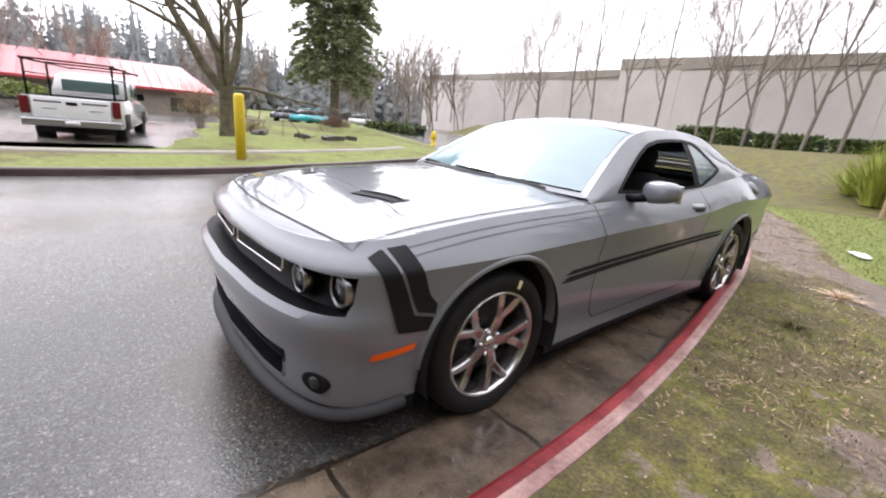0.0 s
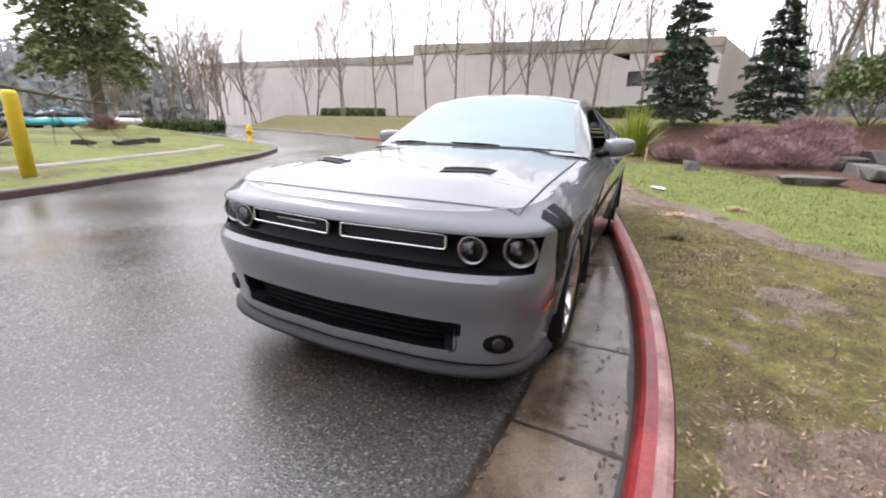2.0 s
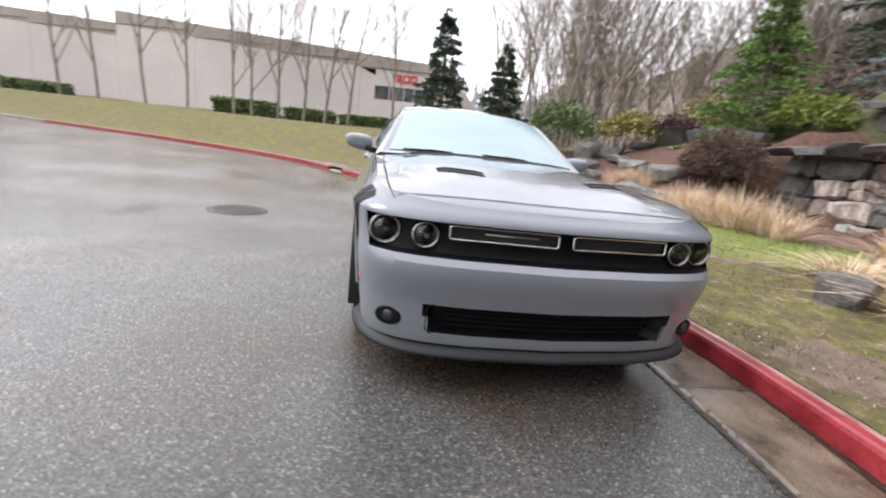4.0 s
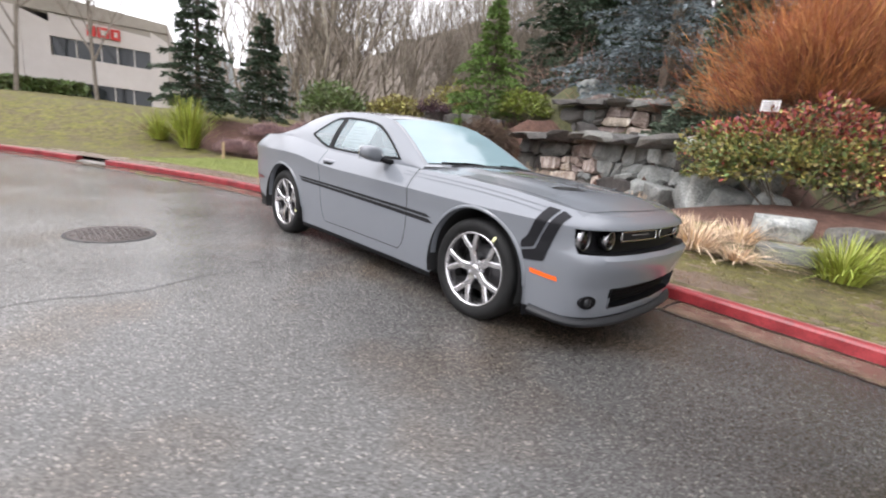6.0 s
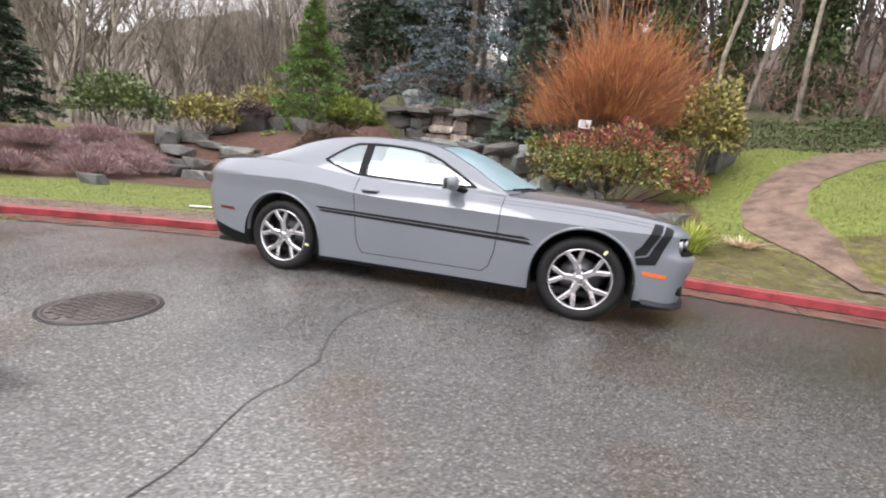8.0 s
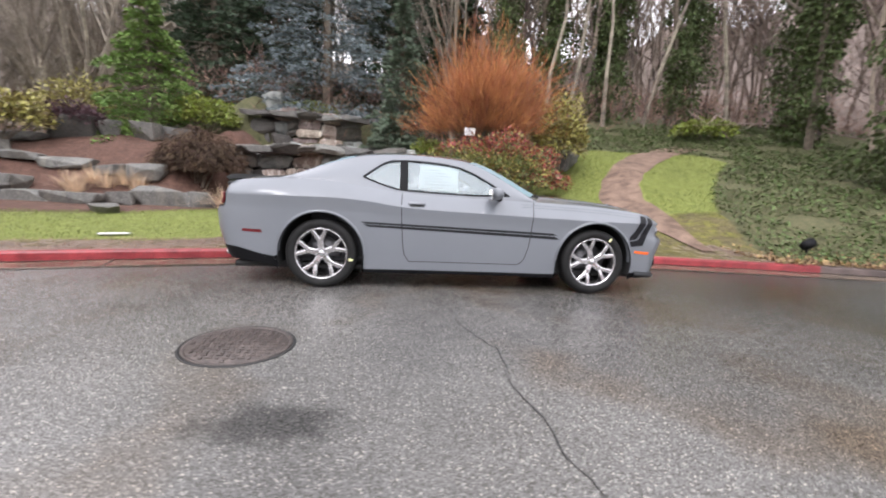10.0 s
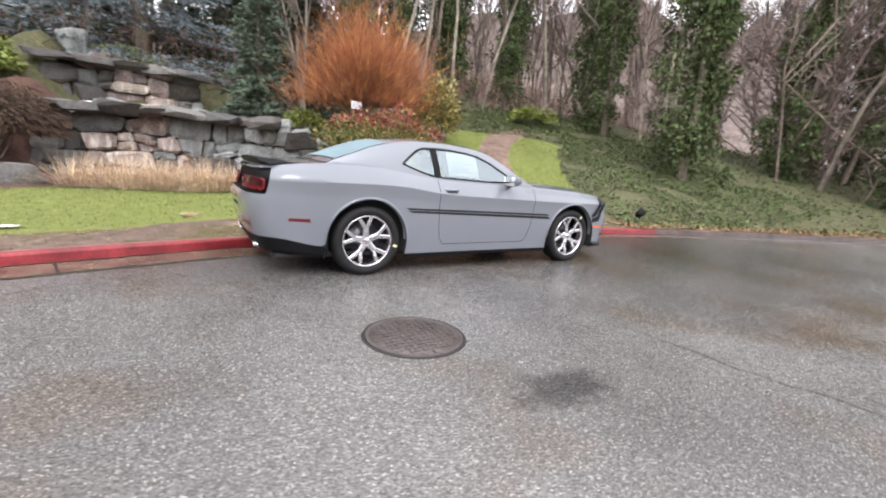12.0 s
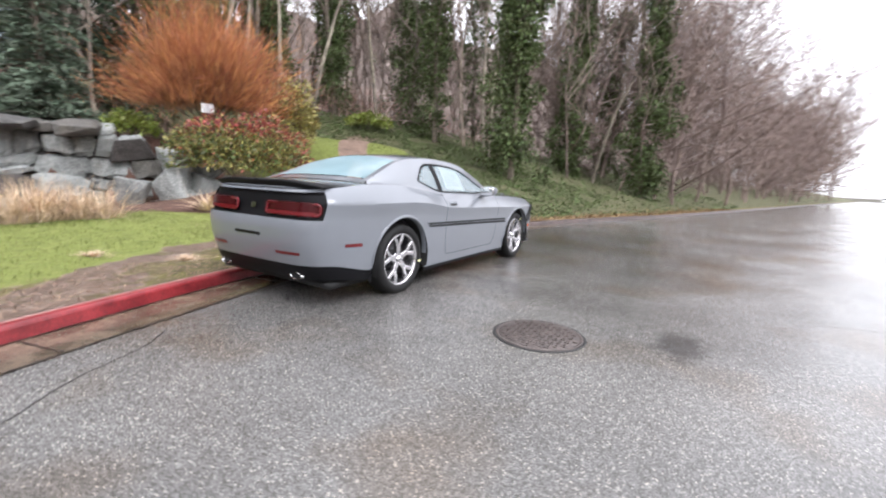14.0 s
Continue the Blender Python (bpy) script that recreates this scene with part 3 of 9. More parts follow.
M_DARKKERB = material("dark_wet_kerb", (0.085, 0.062, 0.055), 0.5, spread=0.45, scale=3, fine=80, bump=0.003)
ia = index_at(KLINE, 6.3)
strip("kerb_length", KLINE, KNORM, KERB_SECTION, M_DARKKERB, "", ia, None, kerb_grey)
strip("kerb_length", KLINE, KNORM, KERB_SECTION, M_KERB, "", 0, index_at(KLINE, -19.5) + 1, kerb_grey)
M_VERGEKERB = material("dark_reddish_kerb", (0.062, 0.036, 0.034), 0.5, spread=0.4, scale=3, fine=80, bump=0.003)
kerb_island = strip("kerb_island", ILINE, INORM, KERB_SECTION, M_VERGEKERB, "")
tagged(kerb_island, "dark wet concrete kerb round the verge", "kerb", kind="structure")
gutter = empty("gutter", (0, 0, 0), "wet concrete gutter pan in front of the kerb", "gutter", kind="structure")
gcuts = [-19.5, -16.2, -13.2, -10.9, -8.7, -6.4, -4.2, -2.2, -0.3, 1.3, 2.42, 3.9, 5.8, 7.4]
for a, b in zip(gcuts, gcuts[1:]):
    ia, ib = index_at(KLINE, a), index_at(KLINE, b)
    strip("gutter_slab", KLINE, KNORM, [(-0.46, -0.03), (-0.455, 0.004), (-0.42, 0.008), (-0.02, 0.005), (0.01, 0.004), (0.01, -0.03)], M_GUTTER, "", ia, ib + 1, gutter)
M_JOINT = material("wet_dirt_joint", (0.022, 0.017, 0.012), 0.4, spread=0.5, scale=6, fine=60, bump=0.004)
ia, ib = index_at(KLINE, -10.9), index_at(KLINE, 7.4)
verts, faces = [], []
for i, (p, nm) in enumerate(list(zip(KLINE, KNORM))[ia:ib + 1]):
    w = 0.022 + 0.02 * noise.noise((p.x * 1.7, p.y * 1.7, 6)) + 0.012 * noise.noise((p.x * 6, p.y * 6, 2))
    for o in (-0.452, -0.462 - max(0.008, w)):
        q = p + nm * o
        verts.append((q.x, q.y, 0.0062))
for i in range(len(verts) // 2 - 1):
    faces.append((2 * i, 2 * i + 1, 2 * i + 3, 2 * i + 2))
mesh_of("joint_dirt", verts, faces, M_JOINT, gutter)
# wet dirt at the kerb's foot and open joints across the gutter
verts, faces = [], []
for i, (p, nm) in enumerate(list(zip(KLINE, KNORM))[ia:ib + 1]):
    w = 0.03 + 0.05 * noise.noise((p.x * 1.3, p.y * 1.3, 9)) + 0.02 * noise.noise((p.x * 5, p.y * 5, 3))
    for o in (0.006, -max(0.012, w)):
        q = p + nm * o
        verts.append((q.x, q.y, 0.0095))
for i in range(len(verts) // 2 - 1):
    faces.append((2 * i, 2 * i + 1, 2 * i + 3, 2 * i + 2))
mesh_of("kerb_foot_dirt", verts, faces, M_JOINT, gutter)
for x in gcuts[3:-1]:
    k = index_at(KLINE, x)
    p, nm = KLINE[k], KNORM[k]
    along = Vector((-nm.y, nm.x, 0))
    verts = []
    for s in range(9):
        o = -0.46 + 0.46 * s / 8
        j = 0.02 * noise.noise((x * 3.3, o * 9, 1))
        for e in (-1, 1):
            q = p + nm * o + along * (j + e * (0.008 + 0.008 * abs(noise.noise((x, o * 14, 5)))))
            verts.append((q.x, q.y, 0.0088))
    mesh_of("slab_joint", verts, [(2 * s, 2 * s + 1, 2 * s + 3, 2 * s + 2) for s in range(8)], M_JOINT, gutter)

# ---- the grey coupe ----
HALF = 2.946 / 2
car = empty("sports_coupe", (0, 0, 0), "grey two-door muscle coupe with black stripes at a red kerb", "car")

nose_x = curve((0.16, 2.30), (0.22, 2.37), (0.30, 2.39), (0.44, 2.405), (0.55, 2.44), (0.61, 2.45), (0.64, 2.44), (0.656, 2.415), (0.70, 2.385), (0.80, 2.375), (0.83, 2.36), (0.86, 2.32), (0.9, 2.27))
tail_x = curve((0.16, -2.36), (0.25, -2.47), (0.36, -2.53), (0.5, -2.575), (0.62, -2.60), (0.74, -2.605), (0.79, -2.59), (0.83, -2.57), (0.98, -2.535), (1.03, -2.515), (1.08, -2.48))
side_w = curve((2.4, 0.93), (2.1, 0.936), (1.9, 0.938), (HALF, 0.95), (1.05, 0.947), (0.5, 0.935), (0, 0.935), (-0.6, 0.94), (-1.05, 0.955), (-HALF, 0.965), (-1.9, 0.945), (-2.2, 0.925), (-2.6, 0.90))
crease_z = curve((2.4, 0.812), (1.67, 0.816), (0.96, 0.828), (0.28, 0.845), (-0.35, 0.86), (-0.72, 0.885), (-1.07, 0.93), (-1.4, 0.945), (-2.4, 0.94))
top_z = curve((2.33, 0.862), (2.2, 0.885), (2.0, 0.917), (1.8, 0.94), (HALF, 0.965), (1.0, 0.982), (0.5, 0.992), (0, 0.998), (-0.5, 1.015), (-0.85, 1.045), (-1.2, 1.09), (-1.6, 1.118), (-2.0, 1.108), (-2.4, 1.07), (-2.6, 1.045))
top_w = curve((2.4, 0.835), (2.0, 0.832), (HALF, 0.83), (0.8, 0.835), (0, 0.83), (-0.8, 0.825), (-1.3, 0.83), (-1.9, 0.82), (-2.3, 0.80), (-2.6, 0.78))
hood_z = curve((2.33, 0.866), (2.2, 0.91), (2.0, 0.955), (1.8, 0.985), (1.5, 1.012), (1.2, 1.03), (0.9, 1.04), (0.5, 1.04))
deck_z = curve((-1.6, 1.15), (-1.9, 1.142), (-2.2, 1.122), (-2.45, 1.078), (-2.6, 1.05))
FX, RX, FN, RN = 1.45, -1.75, 7.6, 5.2
BOW = 0.115
ARCH, ARCH_Z = 0.432, 0.365


def half_width(x, z):
    """Half the body's width at a height, before the corners round off."""
    w, zc, zt = side_w(x), crease_z(x), top_z(x)
    if z <= zc:
        return w - 0.018 * min(1.0, (zc - z) / 0.12) - 0.057 * ((zc - z) / (zc - 0.15)) ** 1.6
    q, k = min(1.0, (z - zc) / (zt - zc)), 0.40 + 0.38 * ss(-2.25, -1.7, x) * ss(2.15, 1.7, x)
    return w - (w - top_w(x)) * q * (k + (1 - k) * q)


def body_point(kind, t, z):
    """A point on the left half of the shell: kind f (front corner, t its angle), s (side, t = x), r (rear corner)."""
    if kind == "s":
        return Vector((t, side_y(t, z), z))
    c, s = max(0.0, math.cos(t)), max(0.0, math.sin(t))
    if kind == "f":
        bow = BOW * s ** (4 / FN)
        x = FX + (nose_x(z) - bow - FX) * c ** (2 / FN)
        return Vector((x, half_width(x, z) * s ** (2 / FN), z))
    x = RX + (tail_x(z) - RX) * c ** (2 / RN)
    return Vector((x, half_width(x, z) * s ** (2 / RN), z))


def side_y(x, z):
    """The left flank's y at (x, z), corners included."""
    w = half_width(x, z)
    if x > FX:
        lo, hi, nose = 0.0, math.pi / 2, nose_x(z) - FX
        for _ in range(26):
            m = (lo + hi) / 2
            if (nose - BOW * math.sin(m) ** (4 / FN)) * math.cos(m) ** (2 / FN) > x - FX:
                lo = m
            else:
                hi = m
        return w * math.sin(lo) ** (2 / FN)
    if x < RX:
        q = min(1.0, (x - RX) / (tail_x(z) - RX))
        return w * max(0.0, 1 - q**RN) ** (1 / RN)
    return w


def top_at(x, y):
    """The height of hood or boot lid."""
    zc = hood_z(x) if x > 0 else deck_z(x)
    ze, ye = top_z(x), max(0.02, side_y(x, top_z(x)))
    q = min(1.0, abs(y) / ye)
    z = zc - (zc - ze) * q ** (2.6 if x > 0 else 3.0)
    if x > 0:
        z += 0.014 * ss(0.64, 0.46, abs(y)) * ss(2.18, 1.95, x)
    return z


def arch_low(x):
    """The lower edge of the flank: sill, wheel arches and bumpers."""
    for xw in (HALF, -HALF):
        if abs(x - xw) < ARCH:
            return max(0.19, ARCH_Z + math.sqrt(ARCH**2 - (x - xw) ** 2))
    return 0.0


LAMP_T, TAIL_T = radians(50.5), radians(52.0)


def columns():
    """(kind, t, recess flags) round the left half, from nose to tail."""
    cols = []
    for k in range(0, 46):
        cols.append(("f", radians(81.5) * (k / 45) ** 0.9))
    cols += [("f", LAMP_T - 0.0003), ("f", LAMP_T + 0.0003)]
    cols.sort(key=lambda c: c[1])
    xs = [1.94]
    for xw in (HALF, -HALF):
        xs += [xw + ARCH * math.sin(a) for a in np.linspace(-math.pi / 2, math.pi / 2, 25)]
        xs += [xw + ARCH + 0.0015, xw - ARCH - 0.0015]
    xs += list(np.linspace(HALF - ARCH - 0.03, -HALF + ARCH + 0.03, 30)) + [-1.94]
    cols += [("s", x) for x in sorted({round(float(x), 4) for x in xs if -1.945 <= x <= 1.945}, reverse=True)]
    rear = [("r", radians(86.5) * (k / 46) ** 1.05) for k in range(47)] + [("r", TAIL_T - 0.0003), ("r", TAIL_T + 0.0003)]
    return cols + sorted(rear, key=lambda c: -c[1])


COLS = columns()
ROWS = [0.17, 0.21, 0.25, 0.29, 0.291, 0.305, 0.3051, 0.34, 0.38, 0.42, 0.44, 0.4401, 0.47, 0.52, 0.56, 0.60, 0.63, 0.655, 0.6551, 0.70, 0.75, 0.80, 0.8001]
UPPER = [0.12, 0.25, 0.37, 0.44, 0.5, 0.6, 0.7, 0.8, 0.9, 1.0]


def rise_to(zc, zt, u):
    """Heights over the grille line, with a row along the flank's crease at u = 0.5."""
    return 0.8001 + (zc - 0.8001) * u * 2 if u <= 0.5 else zc + (zt - zc) * (u - 0.5) * 2




def shell():
    """The painted shell below the glass: flanks, bumpers, with the grille, intake and lamp bands sunk in."""
    verts, faces, slots, sunk = [], [], [], []
    rows = len(ROWS) + len(UPPER)
    for kind, t in COLS:
        probe = body_point(kind, t, 0.6)
        low = arch_low(probe.x)
        for r in range(rows):
            xz = body_point(kind, t, 0.8).x
            zt = top_z(body_point(kind, t, 0.85).x)
            z = ROWS[r] if r < len(ROWS) else rise_to(crease_z(xz), zt, UPPER[r - len(ROWS)])
            zz = max(z, low)
            if kind == "f" and z < 0.25:
                zz = z + 0.02
            if probe.x < -1.91:
                f = ss(-1.93, -2.45, probe.x)
                if 0.30 < z < 0.45:
                    zz = z + (f - 0.25) * 0.085
                elif z <= 0.30:
                    zz = 0.24 + (z - 0.17) * 0.5 + (f - 0.25) * 0.04
            p = body_point(kind, t, zz)
            if kind == "f" and r == rows - 1:
                p.z = top_z(p.x)
            flag = 0
            if kind == "f" and 0.655 < z < 0.8001 and z > 0.6550 and t < LAMP_T:
                if z in (0.6551, 0.70, 0.75, 0.80):
                    p.x -= 0.085
                    flag = 1
            if kind == "f" and z in (0.3051, 0.34, 0.38, 0.42, 0.44) and abs(p.y) < 0.53 + (z - 0.3) * 0.5:
                p.x -= 0.07
                flag = 1
            if kind == "r" and r >= len(ROWS) - 1 and t < TAIL_T and r < rows - 2:
                p.x += 0.035
                flag = 1
            verts.append(p)
            sunk.append(flag)
    for i in range(len(COLS) - 1):
        for r in range(rows - 1):
            q = (i * rows + r, i * rows + r + 1, (i + 1) * rows + r + 1, (i + 1) * rows + r)
            pts = [verts[k] for k in q]
            if ((pts[0] - pts[1]).length < 1e-5 and (pts[3] - pts[2]).length < 1e-5):
                continue
            mean = sum(pts, Vector()) / 4
            dark = sum(sunk[k] for k in q) > 0
            rear_low = mean.x < -1.91 and r < ROWS.index(0.34)
            sill = mean.z < 0.225 and abs(mean.x) < 1.2 or (mean.x > 1.9 and mean.z < 0.25)
            faces.append(q)
            slots.append(1 if dark or rear_low or sill else 0)
    both, count = [tuple(v) for v in verts] + [(v.x, -v.y, v.z) for v in verts], len(verts)
    faces2 = faces + [tuple(k + count for k in f[::-1]) for f in faces]
    ob = mesh_of("body", both, faces2, [M_PAINT, M_BLACK], car, index=slots * 2)
    bm = bmesh.new()
    bm.from_mesh(ob.data)
    bmesh.ops.remove_doubles(bm, verts=bm.verts, dist=0.00005)
    bmesh.ops.recalc_face_normals(bm, faces=bm.faces)
    for e in bm.edges:
        along = all(abs(v.co.z - crease_z(v.co.x)) < 0.004 and abs(v.co.y) > 0.7 and -1.95 < v.co.x < 1.8 for v in e.verts)
        if len(e.link_faces) == 2 and (e.calc_face_angle(0) > radians(38) or along):
            e.smooth = False
    bm.to_mesh(ob.data)
    bm.free()
    return ob


shell()


def top_panel(name, x_lo, front, mat):
    """Hood or boot lid: from the shell's upper edge in to the middle line."""
    verts, faces, n = [], [], 44
    cols = [c for c in COLS if (c[0] == "f" or (c[0] == "s" and c[1] > 0.69) if front else c[0] == "r" or (c[0] == "s" and c[1] < -1.55))]
    for kind, t in cols:
        e = body_point(kind, t, top_z(body_point(kind, t, 0.85 if front else 1.05).x))
        x_mid = 0.95 + (e.x - 0.70) * (2.17 - 0.95) / (2.32 - 0.70) if front else -1.72 + (e.x + 1.55) * 0.80
        for k in range(n + 1):
            s = (k / n) ** 1.25
            x, y = e.x + (x_mid - e.x) * s, e.y * (1 - s)
            verts.append(Vector((x, y, top_z(e.x) if k == 0 else top_at(x, y))))
    for i in range(len(cols) - 1):
        for k in range(n):
            a = i * (n + 1) + k
            faces.append((a, a + 1, a + n + 2, a + n + 1))
    v, f = mirrored(verts, faces)
    ob = mesh_of(name, v, f, mat, car)
    bm = bmesh.new()
    bm.from_mesh(ob.data)
    bmesh.ops.remove_doubles(bm, verts=bm.verts, dist=0.0003)
    bmesh.ops.recalc_face_normals(bm, faces=bm.faces)
    bm.to_mesh(ob.data)
    bm.free()
    return ob


def mirrored(verts, faces):
    """Adds the right half to a left half."""
    c = len(verts)
    return [tuple(v) for v in verts] + [(v[0], -v[1], v[2]) for v in verts], faces + [tuple(k + c for k in f[::-1]) for f in faces]


top_panel("hood", 0.93, True, M_PAINT)
top_panel("boot_lid", -1.72, False, M_PAINT)

# ---- cabin above the belt line ----
roof_z = curve((1.02, 1.035), (0.8, 1.145), (0.6, 1.25), (0.35, 1.36), (0.15, 1.42), (-0.1, 1.452), (-0.6, 1.468), (-1.0, 1.445), (-1.3, 1.385), (-1.5, 1.31), (-1.72, 1.215), (-1.95, 1.14))
edge_y = curve((0.80, 0.80), (0.5, 0.715), (0.15, 0.635), (-0.2, 0.60), (-0.7, 0.59), (-1.1, 0.60), (-1.5, 0.655), (-1.9, 0.74))
edge_z = curve((0.80, 0.995), (0.6, 1.11), (0.35, 1.25), (0.1, 1.36), (-0.15, 1.405), (-0.6, 1.425), (-1.0, 1.40), (-1.3, 1.335), (-1.6, 1.225), (-1.9, 1.118))


def cabin_side(x, s, out=0.0):
    """A point on the left cabin flank: s runs from the belt (0) to the roof's edge (1)."""
    zb, yb = top_z(x), top_w(x)
    ze, ye = max(edge_z(x), zb + 0.002), edge_y(x)
    return Vector((x, yb + (ye - yb) * s + 0.022 * math.sin(math.pi * min(1, max(0, s))) + out, zb + (ze - zb) * s))


def cabin_s(x, z):
    zb = top_z(x)
    return (z - zb) / max(0.01, edge_z(x) - zb)


def loop_points(corners, n):
    """n points evenly round a closed run of corners."""
    pts = [Vector((*c, 0)) for c in corners]
    pts.append(pts[0])
    lens = [(b - a).length for a, b in zip(pts, pts[1:])]
    total, out = sum(lens), []
    for k in range(n):
        d = total * k / n
        for (a, b), length in zip(zip(pts, pts[1:]), lens):
            if d <= length:
                out.append(a.lerp(b, d / length))
                break
            d -= length
    return out


# window outlines as (x, z)
DLO = [(0.50, 1.035), (0.40, 1.10), (0.26, 1.18), (0.12, 1.255), (-0.03, 1.315), (-0.2, 1.345), (-0.4, 1.36), (-0.6, 1.365), (-0.78, 1.355), (-0.87, 1.32), (-0.97, 1.25), (-1.08, 1.165),
       (-1.0, 1.135), (-0.85, 1.085), (-0.72, 1.05), (-0.6, 1.04), (-0.3, 1.03), (0.1, 1.022)]


def cabin_flank():
    """The painted pillars and roof rail round the side windows, as a ring."""
    verts, faces = [], []
    inner = loop_points(DLO, 120)
    mid = Vector((-0.3, 1.19, 0))
    layers = 9
    outer = []
    for q in inner:
        d = q - mid
        lo, hi = 1.0, 8.0
        for _ in range(30):
            m = (lo + hi) / 2
            c = mid + d * m
            inside = -1.9 < c.x < 0.80 and 0.0 < cabin_s(c.x, c.y) < 1.0
            lo, hi = (m, hi) if inside else (lo, m)
        outer.append(mid + d * lo)
    for q, o in zip(inner, outer):
        for k in range(layers):
            c = q.lerp(o, k / (layers - 1))
            s = cabin_s(c.x, c.y)
            verts.append(cabin_side(c.x, min(1.0, max(0.0, s))))
    n = len(inner)
    for i in range(n):
        for k in range(layers - 1):
            a, b = i * layers + k, ((i + 1) % n) * layers + k
            faces.append((a, b, b + 1, a + 1))
    return verts, faces


v, f = cabin_flank()
for name, sgn in (("cabin_flank", 1), ("cabin_flank", -1)):
    mesh_of(name, [(p[0], sgn * p[1], p[2]) for p in v], f if sgn > 0 else [q[::-1] for q in f], M_PAINT, car)


def roof_grid(x_of, n_x, n_y, half, z_drop, name, mat, offset=0.0):
    """A crowned sheet across the car between two edges."""
    verts, faces = [], []
    for i in range(n_x + 1):
        for j in range(n_y + 1):
            b = -1 + 2 * j / n_y
            x = x_of(i / n_x, b)
            xe = x_of(i / n_x, 1.0)
            ye, ze, zc = edge_y(xe) * half, edge_z(xe), roof_z(x_of(i / n_x, 0.0))
            verts.append((x, b * ye, zc - (zc - ze) * abs(b) ** 2.4 + offset))
    for i in range(n_x):
        for j in range(n_y):
            a = i * (n_y + 1) + j
            faces.append((a, a + 1, a + n_y + 2, a + n_y + 1))
    return mesh_of(name, verts, faces, mat, car)


def front_x(a, b):
    """Windscreen: from the cowl (a=0) up to the roof (a=1), bowed."""
    lo, hi = 1.02 - 0.24 * b * b, 0.17 - 0.12 * b * b
    return lo + (hi - lo) * a


def rear_x(a, b):
    lo, hi = -1.93 + 0.05 * b * b, -1.12 - 0.02 * b * b
    return hi + (lo - hi) * a


def roof_x(a, b):
    hi, lo = 0.17 - 0.12 * b * b, -1.12 - 0.02 * b * b
    return hi + (lo - hi) * a


roof_grid(roof_x, 26, 24, 1.0, 0.04, "roof", M_PAINT)
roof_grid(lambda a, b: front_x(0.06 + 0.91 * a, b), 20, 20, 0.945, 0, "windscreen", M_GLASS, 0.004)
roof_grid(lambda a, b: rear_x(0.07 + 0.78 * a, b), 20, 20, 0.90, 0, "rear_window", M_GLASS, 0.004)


def frame_of(name, x_of, a0, a1, half, mat, offset):
    """The opaque surround of a screen, from its glass out to the pillars."""
    verts, faces = [], []
    n_x, n_y = 26, 26

    def at(a, b, h):
        x, xe = x_of(a, b), x_of(a, 1.0)
        ye, ze, zc = edge_y(xe) * h, edge_z(xe), roof_z(x_of(a, 0.0))
        return (x, b * ye, zc - (zc - ze) * abs(b) ** 2.4 + offset)

    ring_in, ring_out = [], []
    for k in range(n_x):
        ring_in.append(at(a0 + (a1 - a0) * k / n_x, 1.0, half)), ring_out.append(at(k / n_x, 1.0, 1.0))
    for k in range(n_y):
        ring_in.append(at(a1, 1 - 2 * k / n_y, half)), ring_out.append(at(1.0, 1 - 2 * k / n_y, 1.0))
    for k in range(n_x):
        ring_in.append(at(a1 - (a1 - a0) * k / n_x, -1.0, half)), ring_out.append(at(1 - k / n_x, -1.0, 1.0))
    for k in range(n_y):
        ring_in.append(at(a0, -1 + 2 * k / n_y, half)), ring_out.append(at(0.0, -1 + 2 * k / n_y, 1.0))
    n = len(ring_in)
    verts = ring_in + ring_out
    for k in range(n):
        faces.append((k, (k + 1) % n, n + (k + 1) % n, n + k))
    return mesh_of(name, verts, faces, mat, car)


frame_of("windscreen_frame", front_x, 0.05, 0.98, 0.93, M_PAINT, 0.001)
frame_of("rear_window_frame", rear_x, 0.06, 0.87, 0.89, M_PAINT, 0.001)


def flank_sheet(name, outline, mat, out, parent, rows=10, side=1, label=""):
    """A sheet on the cabin flank inside an outline of (x, z), scanned in x."""
    pts = loop_points(outline, 240)
    xs = np.linspace(min(p.x for p in pts) + 0.002, max(p.x for p in pts) - 0.002, 48)
    verts, faces = [], []
    for x in xs:
        zs = []
        for a, b in zip(pts, pts[1:] + pts[:1]):
            if (a.x - x) * (b.x - x) <= 0 and a.x != b.x:
                zs.append(a.y + (b.y - a.y) * (x - a.x) / (b.x - a.x))
        lo, hi = min(zs), max(zs)
        for k in range(rows):
            z = lo + (hi - lo) * k / (rows - 1)
            p = cabin_side(x, cabin_s(x, z), out)
            verts.append((p.x, p.y * side, p.z))
    for i in range(len(xs) - 1):
        for k in range(rows - 1):
            a = i * rows + k
            q = (a, a + rows, a + rows + 1, a + 1)
            faces.append(q[::-1] if side > 0 else q)
    return mesh_of(name, verts, faces, mat, parent, label)


def flank_band(name, outline, width, mat, out, side, closed=True, parent=None):
    """A strip of constant width along an outline on the cabin flank."""
    pts = loop_points(outline, 140)
    mid = sum(pts, Vector()) / len(pts)
    verts, faces = [], []
    for i, p in enumerate(pts):
        d = (pts[(i + 1) % len(pts)] - pts[i - 1]).normalized()
        nrm = Vector((-d.y, d.x, 0))
        if nrm.dot(mid - p) < 0:
            nrm = -nrm
        for o in (-0.004, width):
            q = p + nrm * o
            c = cabin_side(q.x, cabin_s(q.x, q.y), out)
            verts.append((c.x, c.y * side, c.z))
    n = len(pts)
    for i in range(n):
        a, b = 2 * i, 2 * ((i + 1) % n)
        faces.append((a, b, b + 1, a + 1))
    return mesh_of(name, verts, faces, mat, parent or car)


